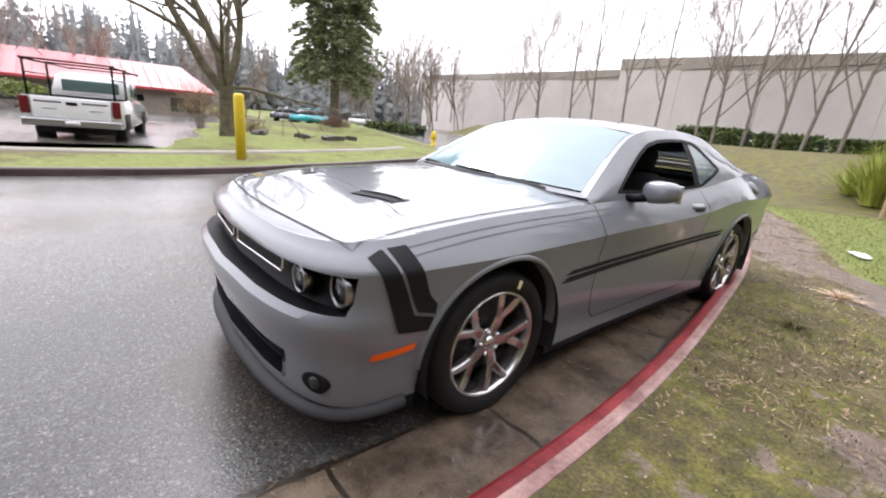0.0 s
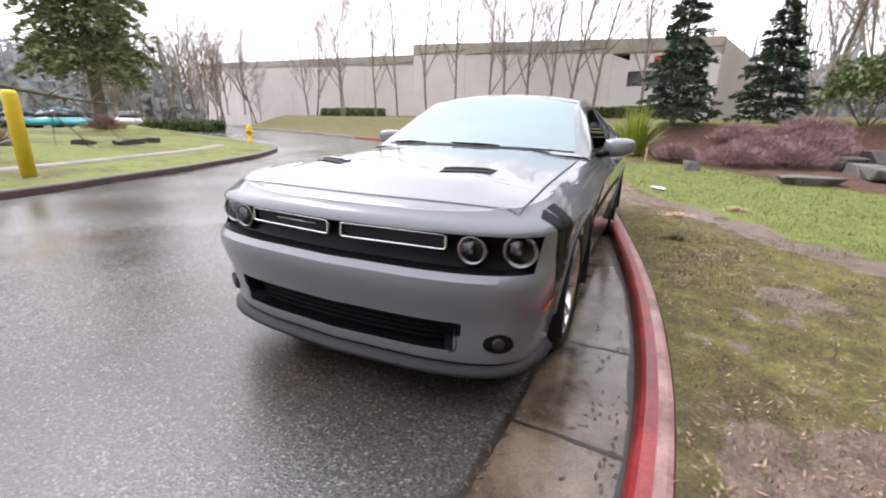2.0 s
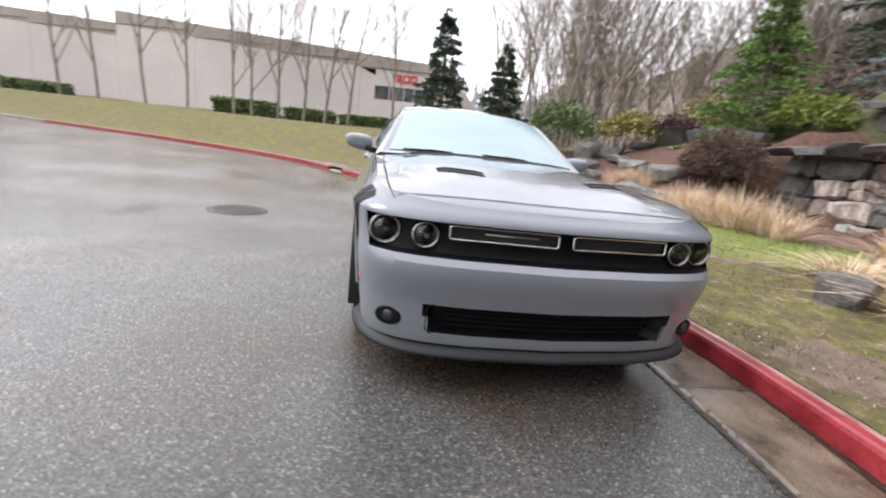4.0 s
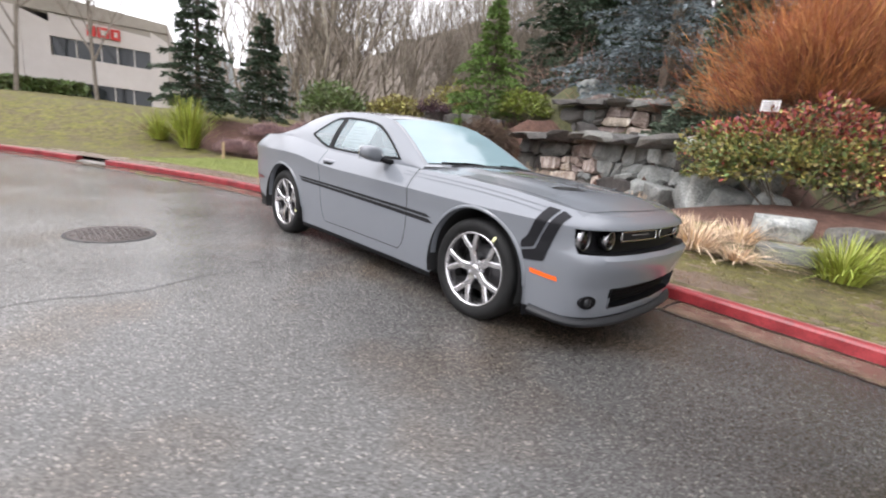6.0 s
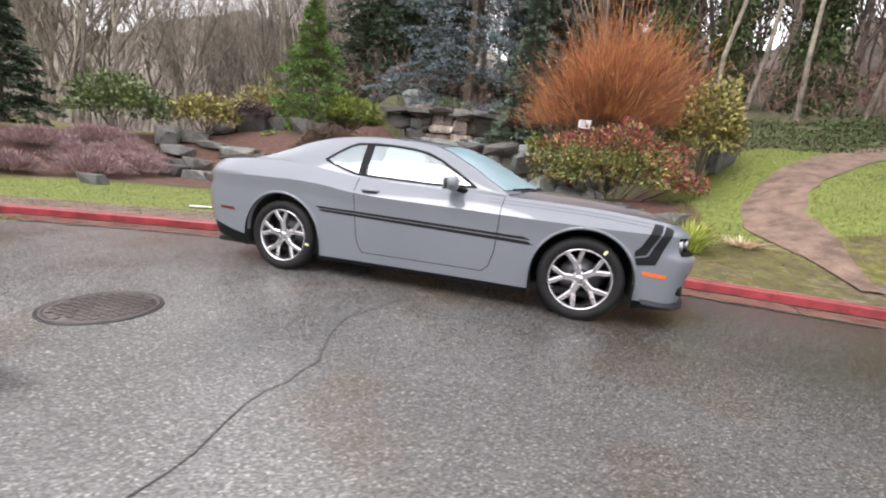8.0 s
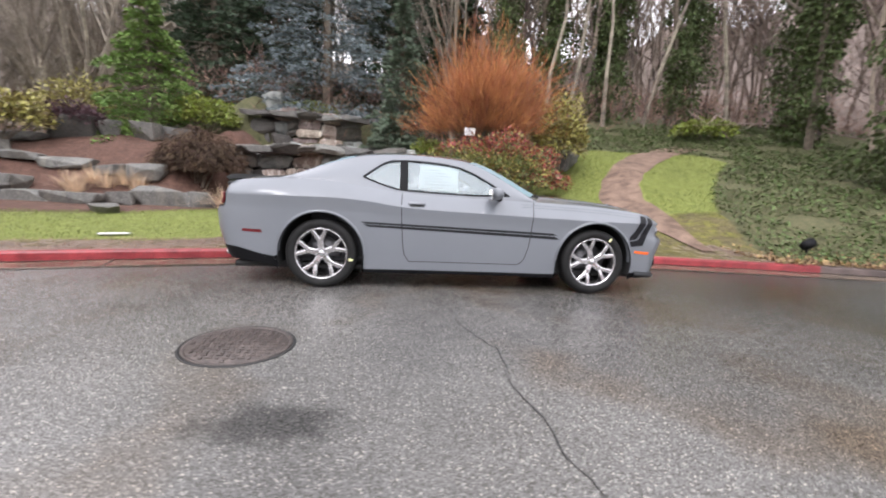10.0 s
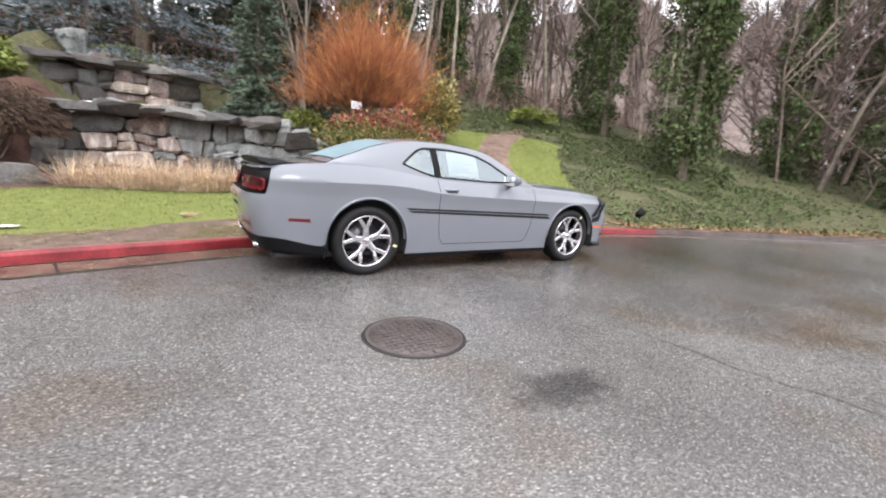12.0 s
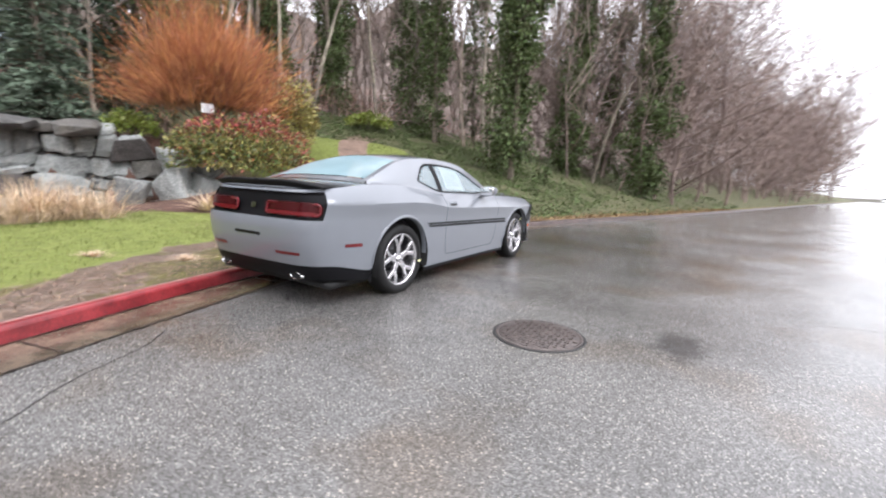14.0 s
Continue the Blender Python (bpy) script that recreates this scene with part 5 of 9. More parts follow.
# door mirrors and handles
for side in (1, -1):
    mirror = empty("door_mirror", (0, 0, 0), "", "")
    mirror.parent = car
    bm = bmesh.new()
    bmesh.ops.create_uvsphere(bm, u_segments=24, v_segments=14, radius=1.0)
    for v in bm.verts:
        c = v.co
        sq = lambda q, e: math.copysign(abs(q) ** e, q)
        x, y, z = sq(c.x, 0.75), sq(c.y, 0.7), sq(c.z, 0.7)
        v.co = Vector((0.285 + (0.085 if x > 0 else 0.03) * x + 0.02 * y, side * (0.975 + 0.115 * y), 1.058 + 0.066 * z * (1 - 0.12 * y) + 0.012 * y))
    part("housing", bm, M_PAINT, mirror)
    bm = new_box((0.243, 0.875, 1.005), (0.252, 1.075, 1.108), 0.003)
    for v in bm.verts:
        v.co.y *= side
    part("mirror_glass", bm, plain("mirror_glass", (0.8, 0.8, 0.8), 0.02, 1.0), mirror)
    bm = bmesh.new()
    tube(bm, [(0.40, 0.81 * side, 0.998), (0.36, 0.87 * side, 1.005), (0.31, 0.925 * side, 1.022)], [0.026, 0.022, 0.028], 10)
    part("stalk", bm, M_BLACK, mirror)
    handle = empty("door_handle", (0, 0, 0), "", "")
    handle.parent = car
    verts, faces = [], []
    n = 14
    for k in range(n + 1):
        x = -0.60 + 0.19 * k / n
        bulge = 0.030 * math.sin(math.pi * k / n) ** 0.45
        for z, o in ((0.905, 0.0), (0.912, 0.8), (0.925, 1.0), (0.935, 0.7), (0.938, 0.0)):
            verts.append((x, side * (side_y(x, z) + 0.001 + bulge * o), z))
    for k in range(n):
        for j in range(4):
            a = 5 * k + j
            faces.append((a, a + 1, a + 6, a + 5))
    mesh_of("grip", verts, faces, M_PAINT, handle)
    flank_patch("grip_recess", [(-0.59, 0.904), (-0.42, 0.904), (-0.44, 0.886), (-0.57, 0.886)], M_GAP, handle, side, 0.002)

# fuel filler on the left quarter
cap = empty("fuel_cap", (0, 0, 0), "", "")
cap.parent = car
c = Vector((-1.62, side_y(-1.62, 1.03), 1.03))
nrm = Vector((0, 0.72, 0.69))
bm = lathe(bmesh.new(), [(0.058, -0.02), (0.058, 0.008), (0.05, 0.013), (0.001, 0.015)], 28, Matrix.Translation(c) @ nrm.to_track_quat("Z", "Y").to_matrix().to_4x4())
part("cap", bm, M_PAINT, cap)

# rear lamps, spoiler, badge, number plate recess, reflectors, tail pipes
for side in (1, -1):
    lamp = empty("tail_lamp", (0, 0, 0), "", "")
    lamp.parent = car
    y0, y1 = (0.205, 0.80) if side > 0 else (-0.80, -0.205)
    inside = lambda y, z: tail_at(y, z, -0.012)
    end_sheet("lens", rounded(y0, y1, 0.828, 0.945, 0.03), inside, plain("dark_red_lens", (0.045, 0.003, 0.005), 0.2, coat=0.1), lamp)
    ring_bar("light_bar", rounded(y0 + 0.012, y1 - 0.012, 0.838, 0.935, 0.026), lambda y, z: tail_at(y, z, -0.006), 0.010, M_REDLENS, lamp, "bright red racetrack light bar")
    end_sheet("lower_bar", rounded(y0 + 0.02, y1 - 0.02, 0.838, 0.868, 0.012), lambda y, z: tail_at(y, z, -0.003), M_REDLENS, lamp)
    end_sheet("reflector", rounded(*((0.36, 0.64) if side > 0 else (-0.64, -0.36)), 0.495, 0.520, 0.008), lambda y, z: tail_at(y, z, 0.004), M_REDLENS, car, "thin red bumper reflector")
    pipe = empty("tail_pipe", (0, 0, 0), "", "")
    pipe.parent = car
    at = Matrix.Translation((-2.47, 0.53 * side, 0.30)) @ Matrix.Rotation(radians(-90), 4, "Y") @ Matrix.Diagonal((0.55, 1.35, 1, 1))
    bm = lathe(bmesh.new(), [(0.058, -0.14), (0.060, 0.03), (0.056, 0.034), (0.050, 0.03), (0.046, -0.1)], 28, at)
    part("tip", bm, M_CHROME, pipe)
end_sheet("badge", rounded(-0.035, 0.035, 0.868, 0.915, 0.008), lambda y, z: tail_at(y, z, -0.02), M_CHROME, car, cols=8)
end_sheet("plate_recess", rounded(-0.20, 0.20, 0.535, 0.655, 0.02), lambda y, z: tail_at(y, z, 0.001), M_PAINT, car)
# black strip paints the shadow under the plate recess's upper edge
end_sheet("plate_lamp_slot", rounded(-0.19, 0.19, 0.632, 0.66, 0.01), lambda y, z: tail_at(y, z, 0.003), M_BLACK, car)
verts, faces = [], []
n = 40
for k in range(n + 1):
    b = -1 + 2 * k / n
    y = b * 0.775
    rise = 0.060 * (1 - abs(b) ** 5) + 0.006
    xr = -2.50 + 0.05 * b * b + 0.05 * ss(0.85, 1.0, abs(b))
    for dx, up in ((0.24, 0.002), (0.16, 0.25), (0.06, 0.8), (0.0, 1.0), (-0.012, 0.85), (0.005, 0.35), (0.02, -0.05)):
        base = top_at(min(xr + dx, -1.7), y)
        verts.append((xr + dx, y, base + up * rise))
for k in range(n):
    for j in range(6):
        a = 7 * k + j
        faces.append((a, a + 1, a + 8, a + 7))
mesh_of("spoiler", verts, faces, M_BLACK, car, "satin black boot spoiler")

# cabin inside
inside = empty("interior", (0, 0, 0), "", "")
inside.parent = car
part("cabin_floor", new_box((-1.7, -0.78, 0.26), (0.95, 0.78, 0.32)), M_SEAT, inside)
for side in (1, -1):
    bm = new_box((-1.6, 0.70, 0.3), (0.9, 0.76, 0.985), 0.02)
    for v in bm.verts:
        v.co.y *= side
    part("door_card", bm, M_SEAT, inside)
part("dashboard", new_box((0.52, -0.74, 0.62), (0.86, 0.74, 1.0), 0.05), M_SEAT, inside)
part("parcel_shelf", new_box((-1.95, -0.66, 0.98), (-1.38, 0.66, 1.07), 0.02), M_SEAT, inside)
part("rear_bench", new_box((-1.45, -0.62, 0.4), (-1.22, 0.62, 1.02), 0.06), M_SEAT, inside)
for y in (0.37, -0.37):
    for lo, hi in (((-0.35, -0.25, 0.35), (0.2, 0.25, 0.58)),):
        part("seat_cushion", new_box((lo[0], y + lo[1], lo[2]), (hi[0], y + hi[1], hi[2]), 0.06), M_SEAT, inside)
    lean = Matrix.Translation((-0.36, y, 0.5)) @ Matrix.Rotation(radians(-17), 4, "Y")
    part("seat_back", new_box((-0.09, -0.25, 0), (0.09, 0.25, 0.62), 0.07, lean), M_SEAT, inside)
    part("headrest", new_box((-0.06, -0.13, 0.64), (0.05, 0.13, 0.82), 0.05, lean), M_SEAT, inside)
bm = lathe(bmesh.new(), [(0.17 + 0.014 * math.cos(a), 0.014 * math.sin(a)) for a in np.linspace(0, 2 * math.pi, 9)[:-1]], 28, pose(0.42, 0.37, 0.95, 0, -62, 0), closed=True)
part("steering_wheel", bm, M_BLACK, inside)
part("rear_view_mirror", new_box((0.26, -0.12, 1.295), (0.29, 0.12, 1.355), 0.01), M_BLACK, inside)
# the window sticker inside the passenger's door glass
sticker = empty("window_sticker", (0, 0, 0), "", "")
sticker.parent = car
flank_sheet("paper", [(-0.49, 1.075), (-0.06, 1.06), (-0.06, 1.315), (-0.12, 1.335), (-0.47, 1.345)], M_PAPER, -0.014, sticker, side=-1, label="white paper price sheet behind the glass")
for k, z in enumerate((1.12, 1.15, 1.18, 1.21, 1.24, 1.27)):
    flank_sheet("print_line", [(-0.44, z), (-0.44, z + 0.006), (-0.14 - 0.05 * (k % 3), z + 0.006), (-0.14 - 0.05 * (k % 3), z)], M_INK, -0.012, sticker, rows=2, side=-1)


# ---- plants: shared makers ----
rng = np.random.default_rng(7)
M_BARK = material("grey_brown_bark", (0.13, 0.105, 0.08), 0.9, spread=0.4, scale=6, fine=40, bump=0.01)
M_PALETWIG = material("pale_hazy_twigs", (0.215, 0.178, 0.148), 0.9, spread=0.3, scale=2, fine=20, island=0.35)
M_PALEBARK = material("pale_wood_bark", (0.20, 0.17, 0.135), 0.9, spread=0.45, scale=2, fine=20, island=0.35)
M_TWIG = material("brown_twigs", (0.24, 0.185, 0.15), 0.9, spread=0.3, scale=2, fine=20, island=0.4)
M_ROADTWIG = material("grey_brown_roadside_twigs", (0.215, 0.160, 0.140), 0.9, spread=0.3, scale=2, fine=20, island=0.35)
M_PINKTWIG = material("pinkish_grey_twigs", (0.29, 0.225, 0.205), 0.9, spread=0.3, scale=2, fine=20, island=0.35)
M_REDTWIG = material("red_brown_brush", (0.23, 0.135, 0.11), 0.9, spread=0.3, scale=2, fine=20, island=0.45)
M_FIR = material("fir_green_needles", (0.036, 0.058, 0.03), 0.7, spread=0.35, scale=1.5, fine=20, island=0.5)
M_BRIGHTFIR = material("bright_green_needles", (0.12, 0.19, 0.04), 0.7, spread=0.35, scale=1.5, fine=20, island=0.45)
M_SPRUCE = material("blue_spruce_needles", (0.15, 0.185, 0.195), 0.7, spread=0.3, scale=1.2, fine=20, island=0.4)
M_PALEFIR = material("grey_green_needles", (0.09, 0.12, 0.08), 0.7, spread=0.35, scale=1.5, fine=20, island=0.5)
M_IVY = material("dark_ivy_leaves", (0.068, 0.088, 0.031), 0.65, spread=0.3, scale=1.0, fine=20, island=0.6, spec=0.25)
M_GROUNDIVY = material("ground_ivy_leaves", (0.092, 0.125, 0.043), 0.65, spread=0.3, scale=0.8, fine=20, island=0.65, spec=0.25)
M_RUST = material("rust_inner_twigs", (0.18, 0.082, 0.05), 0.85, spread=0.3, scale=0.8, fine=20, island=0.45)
M_DEADFERN = material("dead_brown_fern", (0.078, 0.047, 0.03), 0.9, spread=0.4, scale=1.5, fine=20, island=0.5)
M_ORANGE_TWIG = material("orange_winter_twigs", (0.38, 0.145, 0.058), 0.8, spread=0.3, scale=0.8, fine=20, island=0.45)
M_REDLEAF = material("crimson_shrub_leaves", (0.26, 0.05, 0.04), 0.5, spread=0.3, scale=1.5, fine=20, island=0.6)
M_OLIVELEAF = material("olive_shrub_leaves", (0.24, 0.205, 0.065), 0.5, spread=0.3, scale=1.5, fine=20, island=0.6)
M_LIMELEAF = material("yellow_green_shrub_leaves", (0.16, 0.19, 0.03), 0.5, spread=0.3, scale=1.5, fine=20, island=0.5)
M_RHODO = material("rhododendron_leaves", (0.10, 0.135, 0.04), 0.45, spread=0.3, scale=1.5, fine=20, island=0.55)
M_PLUM = material("plum_shrub_leaves", (0.055, 0.022, 0.03), 0.6, spread=0.3, scale=1.5, fine=20, island=0.5)
M_HEATHER = material("mauve_heather", (0.30, 0.195, 0.195), 0.85, spread=0.3, scale=1.5, fine=25, island=0.5)
M_STRAW = material("dry_straw_blades", (0.60, 0.455, 0.32), 0.8, spread=0.25, scale=2, fine=25, island=0.35)
M_LIMEBLADE = material("yellow_green_blades", (0.28, 0.31, 0.05), 0.6, spread=0.25, scale=2, fine=25, island=0.4)
M_GRASSBLADE = material("short_grass_blades", (0.145, 0.172, 0.04), 0.7, spread=0.3, scale=0.8, fine=25, island=0.35)
def stone_material(name, dark, mid, light, stain, amount):
    """Broken field stone: mottled faces, pale mineral streaks running down, damp dark patches, rough relief."""
    m = bpy.data.materials.new(name)
    m.use_nodes = True
    n, l = m.node_tree.nodes, m.node_tree.links
    b = n["Principled BSDF"]
    geo, info = n.new("ShaderNodeNewGeometry"), n.new("ShaderNodeObjectInfo")

    def cloud_node(scale, detail, stretch=(1, 1, 1)):
        mp, node = n.new("ShaderNodeMapping"), n.new("ShaderNodeTexNoise")
        mp.inputs["Scale"].default_value = stretch
        node.inputs["Scale"].default_value, node.inputs["Detail"].default_value, node.inputs["Roughness"].default_value = scale, detail, 0.68
        l.new(geo.outputs["Position"], mp.inputs["Vector"])
        l.new(mp.outputs["Vector"], node.inputs["Vector"])
        return node.outputs["Fac"]

    def span(value, lo, hi, to_lo, to_hi):
        node = n.new("ShaderNodeMapRange")
        for key, v in (("From Min", lo), ("From Max", hi), ("To Min", to_lo), ("To Max", to_hi)):
            node.inputs[key].default_value = v
        l.new(value, node.inputs["Value"])
        return node.outputs["Result"]

    def blend(fac, one, two):
        node = n.new("ShaderNodeMix")
        node.data_type = "RGBA"
        l.new(fac, node.inputs["Factor"])
        for key, c in (("A", one), ("B", two)):
            if isinstance(c, tuple):
                node.inputs[key].default_value = (*c, 1)
            else:
                l.new(c, node.inputs[key])
        return node.outputs["Result"]

    coarse, grain, streak = cloud_node(2.4, 6), cloud_node(22, 8), cloud_node(3.2, 5, (1.6, 1.6, 0.35))
    colour = blend(span(coarse, 0.36, 0.64, 0, 1), dark, mid)
    colour = blend(span(grain, 0.45, 0.72, 0, 0.8), colour, light)
    colour = blend(span(streak, 0.52, 0.66, 0, amount), colour, stain)
    hsv = n.new("ShaderNodeHueSaturation")
    l.new(span(info.outputs["Random"], 0, 1, 0.62, 1.42), hsv.inputs["Value"])
    l.new(span(info.outputs["Random"], 0, 1, 0.47, 0.52), hsv.inputs["Hue"])
    l.new(colour, hsv.inputs["Color"])
    l.new(hsv.outputs["Color"], b.inputs["Base Color"])
    l.new(span(coarse, 0.3, 0.7, 0.42, 0.75), b.inputs["Roughness"])
    bp = n.new("ShaderNodeBump")
    bp.inputs["Strength"].default_value, bp.inputs["Distance"].default_value = 0.7, 0.035
    add = n.new("ShaderNodeMath")
    add.operation = "ADD"
    l.new(coarse, add.inputs[0])
    l.new(grain, add.inputs[1])
    l.new(add.outputs["Value"], bp.inputs["Height"])
    l.new(bp.outputs["Normal"], b.inputs["Normal"])
    return m


M_STONE = stone_material("grey_green_garden_stone", (0.10, 0.105, 0.10), (0.25, 0.265, 0.255), (0.40, 0.41, 0.385), (0.45, 0.44, 0.40), 0.4)
M_WARMSTONE = stone_material("pinkish_garden_stone", (0.15, 0.11, 0.09), (0.37, 0.30, 0.255), (0.52, 0.44, 0.375), (0.75, 0.69, 0.62), 0.85)
M_BEDSTONE = stone_material("dull_grey_bed_stone", (0.05, 0.048, 0.043), (0.13, 0.128, 0.118), (0.21, 0.205, 0.19), (0.24, 0.22, 0.18), 0.35)
M_DARKSTONE = stone_material("dark_wet_stone", (0.03, 0.027, 0.023), (0.085, 0.078, 0.07), (0.16, 0.15, 0.135), (0.2, 0.18, 0.15), 0.3)


def unit(n):
    v = rng.normal(size=(n, 3))
    return v / np.linalg.norm(v, axis=1, keepdims=True)


def kites(base, axis, across, length, width, bend=0.0):
    """Pointed leaves: base points, directions, side directions, lengths and widths."""
    n = len(base)
    length, width = np.broadcast_to(length, n)[:, None], np.broadcast_to(width, n)[:, None]
    across = across - axis * (across * axis).sum(1, keepdims=True)
    across /= np.linalg.norm(across, axis=1, keepdims=True) + 1e-9
    mid = base + axis * length * 0.45
    tip = base + axis * length - np.array([0, 0, 1.0]) * bend * length
    verts = np.stack([base, mid - across * width / 2, tip, mid + across * width / 2], 1).reshape(-1, 3)
    faces = np.arange(4 * n).reshape(-1, 4)
    return verts, faces


def prisms(segs, sides=4):
    """Tapered bars from rows of (x0, y0, z0, x1, y1, z1, r0, r1)."""
    s = np.array(segs, float)
    a, b, r0, r1 = s[:, 0:3], s[:, 3:6], s[:, 6:7], s[:, 7:8]
    d = b - a
    d /= np.linalg.norm(d, axis=1, keepdims=True) + 1e-9
    up = np.where(np.abs(d[:, 2:3]) < 0.9, np.array([[0, 0, 1.0]]), np.array([[1.0, 0, 0]]))
    u = np.cross(d, up)
    u /= np.linalg.norm(u, axis=1, keepdims=True)
    w = np.cross(d, u)
    rings = []
    for p, r in ((a, r0), (b, r1)):
        for k in range(sides):
            t = 2 * math.pi * k / sides
            rings.append(p + r * (math.cos(t) * u + math.sin(t) * w))
    v = np.stack(rings, 1).reshape(-1, 3)
    base = (np.arange(len(s)) * 2 * sides)[:, None]
    f = np.concatenate([base + np.array([[k, (k + 1) % sides, sides + (k + 1) % sides, sides + k]]) for k in range(sides)])
    return v, f


def raw(name, verts, faces, mat, parent=None, label="", smooth=False):
    """A mesh object straight from arrays of vertices and four-cornered faces."""
    me = bpy.data.meshes.new(name)
    verts, faces = np.asarray(verts, np.float32), np.asarray(faces, np.int32)
    me.vertices.add(len(verts))
    me.vertices.foreach_set("co", verts.ravel())
    me.loops.add(faces.size)
    me.loops.foreach_set("vertex_index", faces.ravel())
    me.polygons.add(len(faces))
    me.polygons.foreach_set("loop_start", np.arange(0, faces.size, 4, dtype=np.int32))
    me.polygons.foreach_set("use_smooth", np.full(len(faces), smooth))
    me.update(calc_edges=True)
    me.materials.append(mat)
    ob = new(name, me)
    if parent:
        ob.parent = parent
    if label:
        ob["label"] = label
    return ob


def joined(pieces):
    """Several (verts, faces) pairs as one."""
    vs, fs, n = [], [], 0
    for v, f in pieces:
        vs.append(v)
        fs.append(f + n)
        n += len(v)
    return np.concatenate(vs), np.concatenate(fs)


def limbs(at, height, r, levels=3, spread=0.55, forks=4, lean=(0, 0), upright=0.5, first=0.3, wobble=0.12, shrink=0.62):
    """The branching of a bare tree, as bars."""
    segs = []

    def grow(p, d, length, radius, level):
        steps = 5 if level == 0 else 3
        pts = [p]
        for k in range(steps):
            d = d + rng.normal(size=3) * wobble + np.array([0, 0, 0.10 * upright])
            d = d / np.linalg.norm(d)
            pts.append(pts[-1] + d * length / steps)
        rs = [radius * (1 - 0.72 * k / steps) for k in range(steps + 1)]
        for k in range(steps):
            segs.append((*pts[k], *pts[k + 1], rs[k], rs[k + 1]))
        if level >= levels:
            return
        n = forks if level else forks * 2
        for k in range(n):
            f = first + (1 - first) * (k + rng.random()) / n if level == 0 else 0.25 + 0.75 * (k + rng.random()) / n
            i = min(int(f * steps), steps - 1)
            q = pts[i] + (pts[i + 1] - pts[i]) * (f * steps - i)
            side = rng.normal(size=3)
            side -= d * (side @ d)
            side /= np.linalg.norm(side)
            nd = d * (1 - spread) + side * spread + np.array([0, 0, upright * 0.35])
            grow(q, nd / np.linalg.norm(nd), length * shrink * (1.15 - 0.6 * f if level == 0 else 0.75) * (0.75 + 0.5 * rng.random()), rs[i] * 0.55, level + 1)

    d0 = np.array([lean[0], lean[1], 1.0])
    grow(np.array(at, float), d0 / np.linalg.norm(d0), height, r, 0)
    return segs


def bare_tree(name, at, height, r, label, mat=None, group="", crown=None, haze=0, **kw):
    """A leafless tree: trunk and limbs, and a crown of twigs."""
    tree = empty(name, at, label, "tree", group)
    segs = np.array(limbs((0, 0, -0.15), height, r, **kw))
    thick = segs[:, 6] > r * 0.14
    raw("trunk", *prisms(segs[thick], 7), mat or M_BARK, tree, smooth=True)
    fine = segs[~thick]
    if len(fine):
        pieces = [prisms(fine, 3)]
        if haze:
            on = fine[rng.integers(len(fine), size=haze)]
            t = rng.random((haze, 1))
            ax = (on[:, 3:6] - on[:, 0:3]) * 0.6 + unit(haze) * 0.22 + np.array([0, 0, 0.22])
            ax /= np.linalg.norm(ax, axis=1, keepdims=True)
            pieces.append(kites(on[:, 0:3] * (1 - t) + on[:, 3:6] * t, ax, unit(haze), 0.35 + 0.5 * rng.random(haze), 0.016, 0.0))
        raw("crown", *joined(pieces), crown or mat or M_BARK, tree)
    return tree


def conifer(name, at, height, radius, mat, label, levels=22, per=8, blades=70, droop=0.35, blade=0.16, skirt=0.05, power=0.85, lift=0.15, fan=0.34, loose=2.4):
    """A conifer: a tapered trunk with whorls of flat, drooping boughs set with many short sprays."""
    tree = empty(name, at, label, "tree")
    segs = [(0, 0, -0.2, 0, 0, height * 0.5, height * 0.022, height * 0.014), (0, 0, height * 0.5, 0, 0, height, height * 0.014, 0.01)]
    bases, axes, lens = [], [], []
    for i in range(levels):
        h = skirt + (0.985 - skirt) * (i + rng.random() * 0.5) / levels
        reach = radius * max(0.03, (1 - h)) ** power
        for k in range(per):
            a = 2 * math.pi * (k + rng.random()) / per
            hb = min(0.99, h + (rng.random() - 0.5) * loose * (0.985 - skirt) / levels)
            length = reach * (0.55 + 0.6 * rng.random())
            out, cross = np.array([math.cos(a), math.sin(a), 0]), np.array([-math.sin(a), math.cos(a), 0])
            start = np.array([0, 0, hb * height])
            n = max(12, int(blades * (0.3 + 0.7 * length / radius)))
            u = 0.12 + 0.88 * rng.random(n) ** 0.7
            v = (rng.random(n) - 0.5) * 2
            wide = fan * length * np.sin(np.pi * np.clip(u, 0, 1) ** 0.8) + 0.04
            pts = start + out * (u * length)[:, None] + cross * (v * wide)[:, None]
            pts[:, 2] += length * (lift * u - droop * u * u) - 0.22 * np.abs(v) * wide + rng.normal(size=n) * 0.03
            tip = start + out * length + np.array([0, 0, length * (lift - droop)])
            segs.append((*start, *tip, 0.02, 0.004))
            d = out * (0.45 + 0.4 * u)[:, None] + cross * (np.sign(v) * (0.7 - 0.35 * u))[:, None] + np.array([0, 0, 0.05]) + rng.normal(size=(n, 3)) * 0.28
            bases.append(pts)
            axes.append(d / np.linalg.norm(d, axis=1, keepdims=True))
            lens.append(blade * (0.6 + 0.8 * rng.random(n)))
    bases, axes, lens = np.concatenate(bases), np.concatenate(axes), np.concatenate(lens)
    raw("trunk", *prisms(segs, 5), M_BARK, tree)
    raw("crown", *kites(bases, axes, np.array([0, 0, 0.6]) + unit(len(bases)), lens, lens * 0.34, 0.1), mat, tree)
    return tree


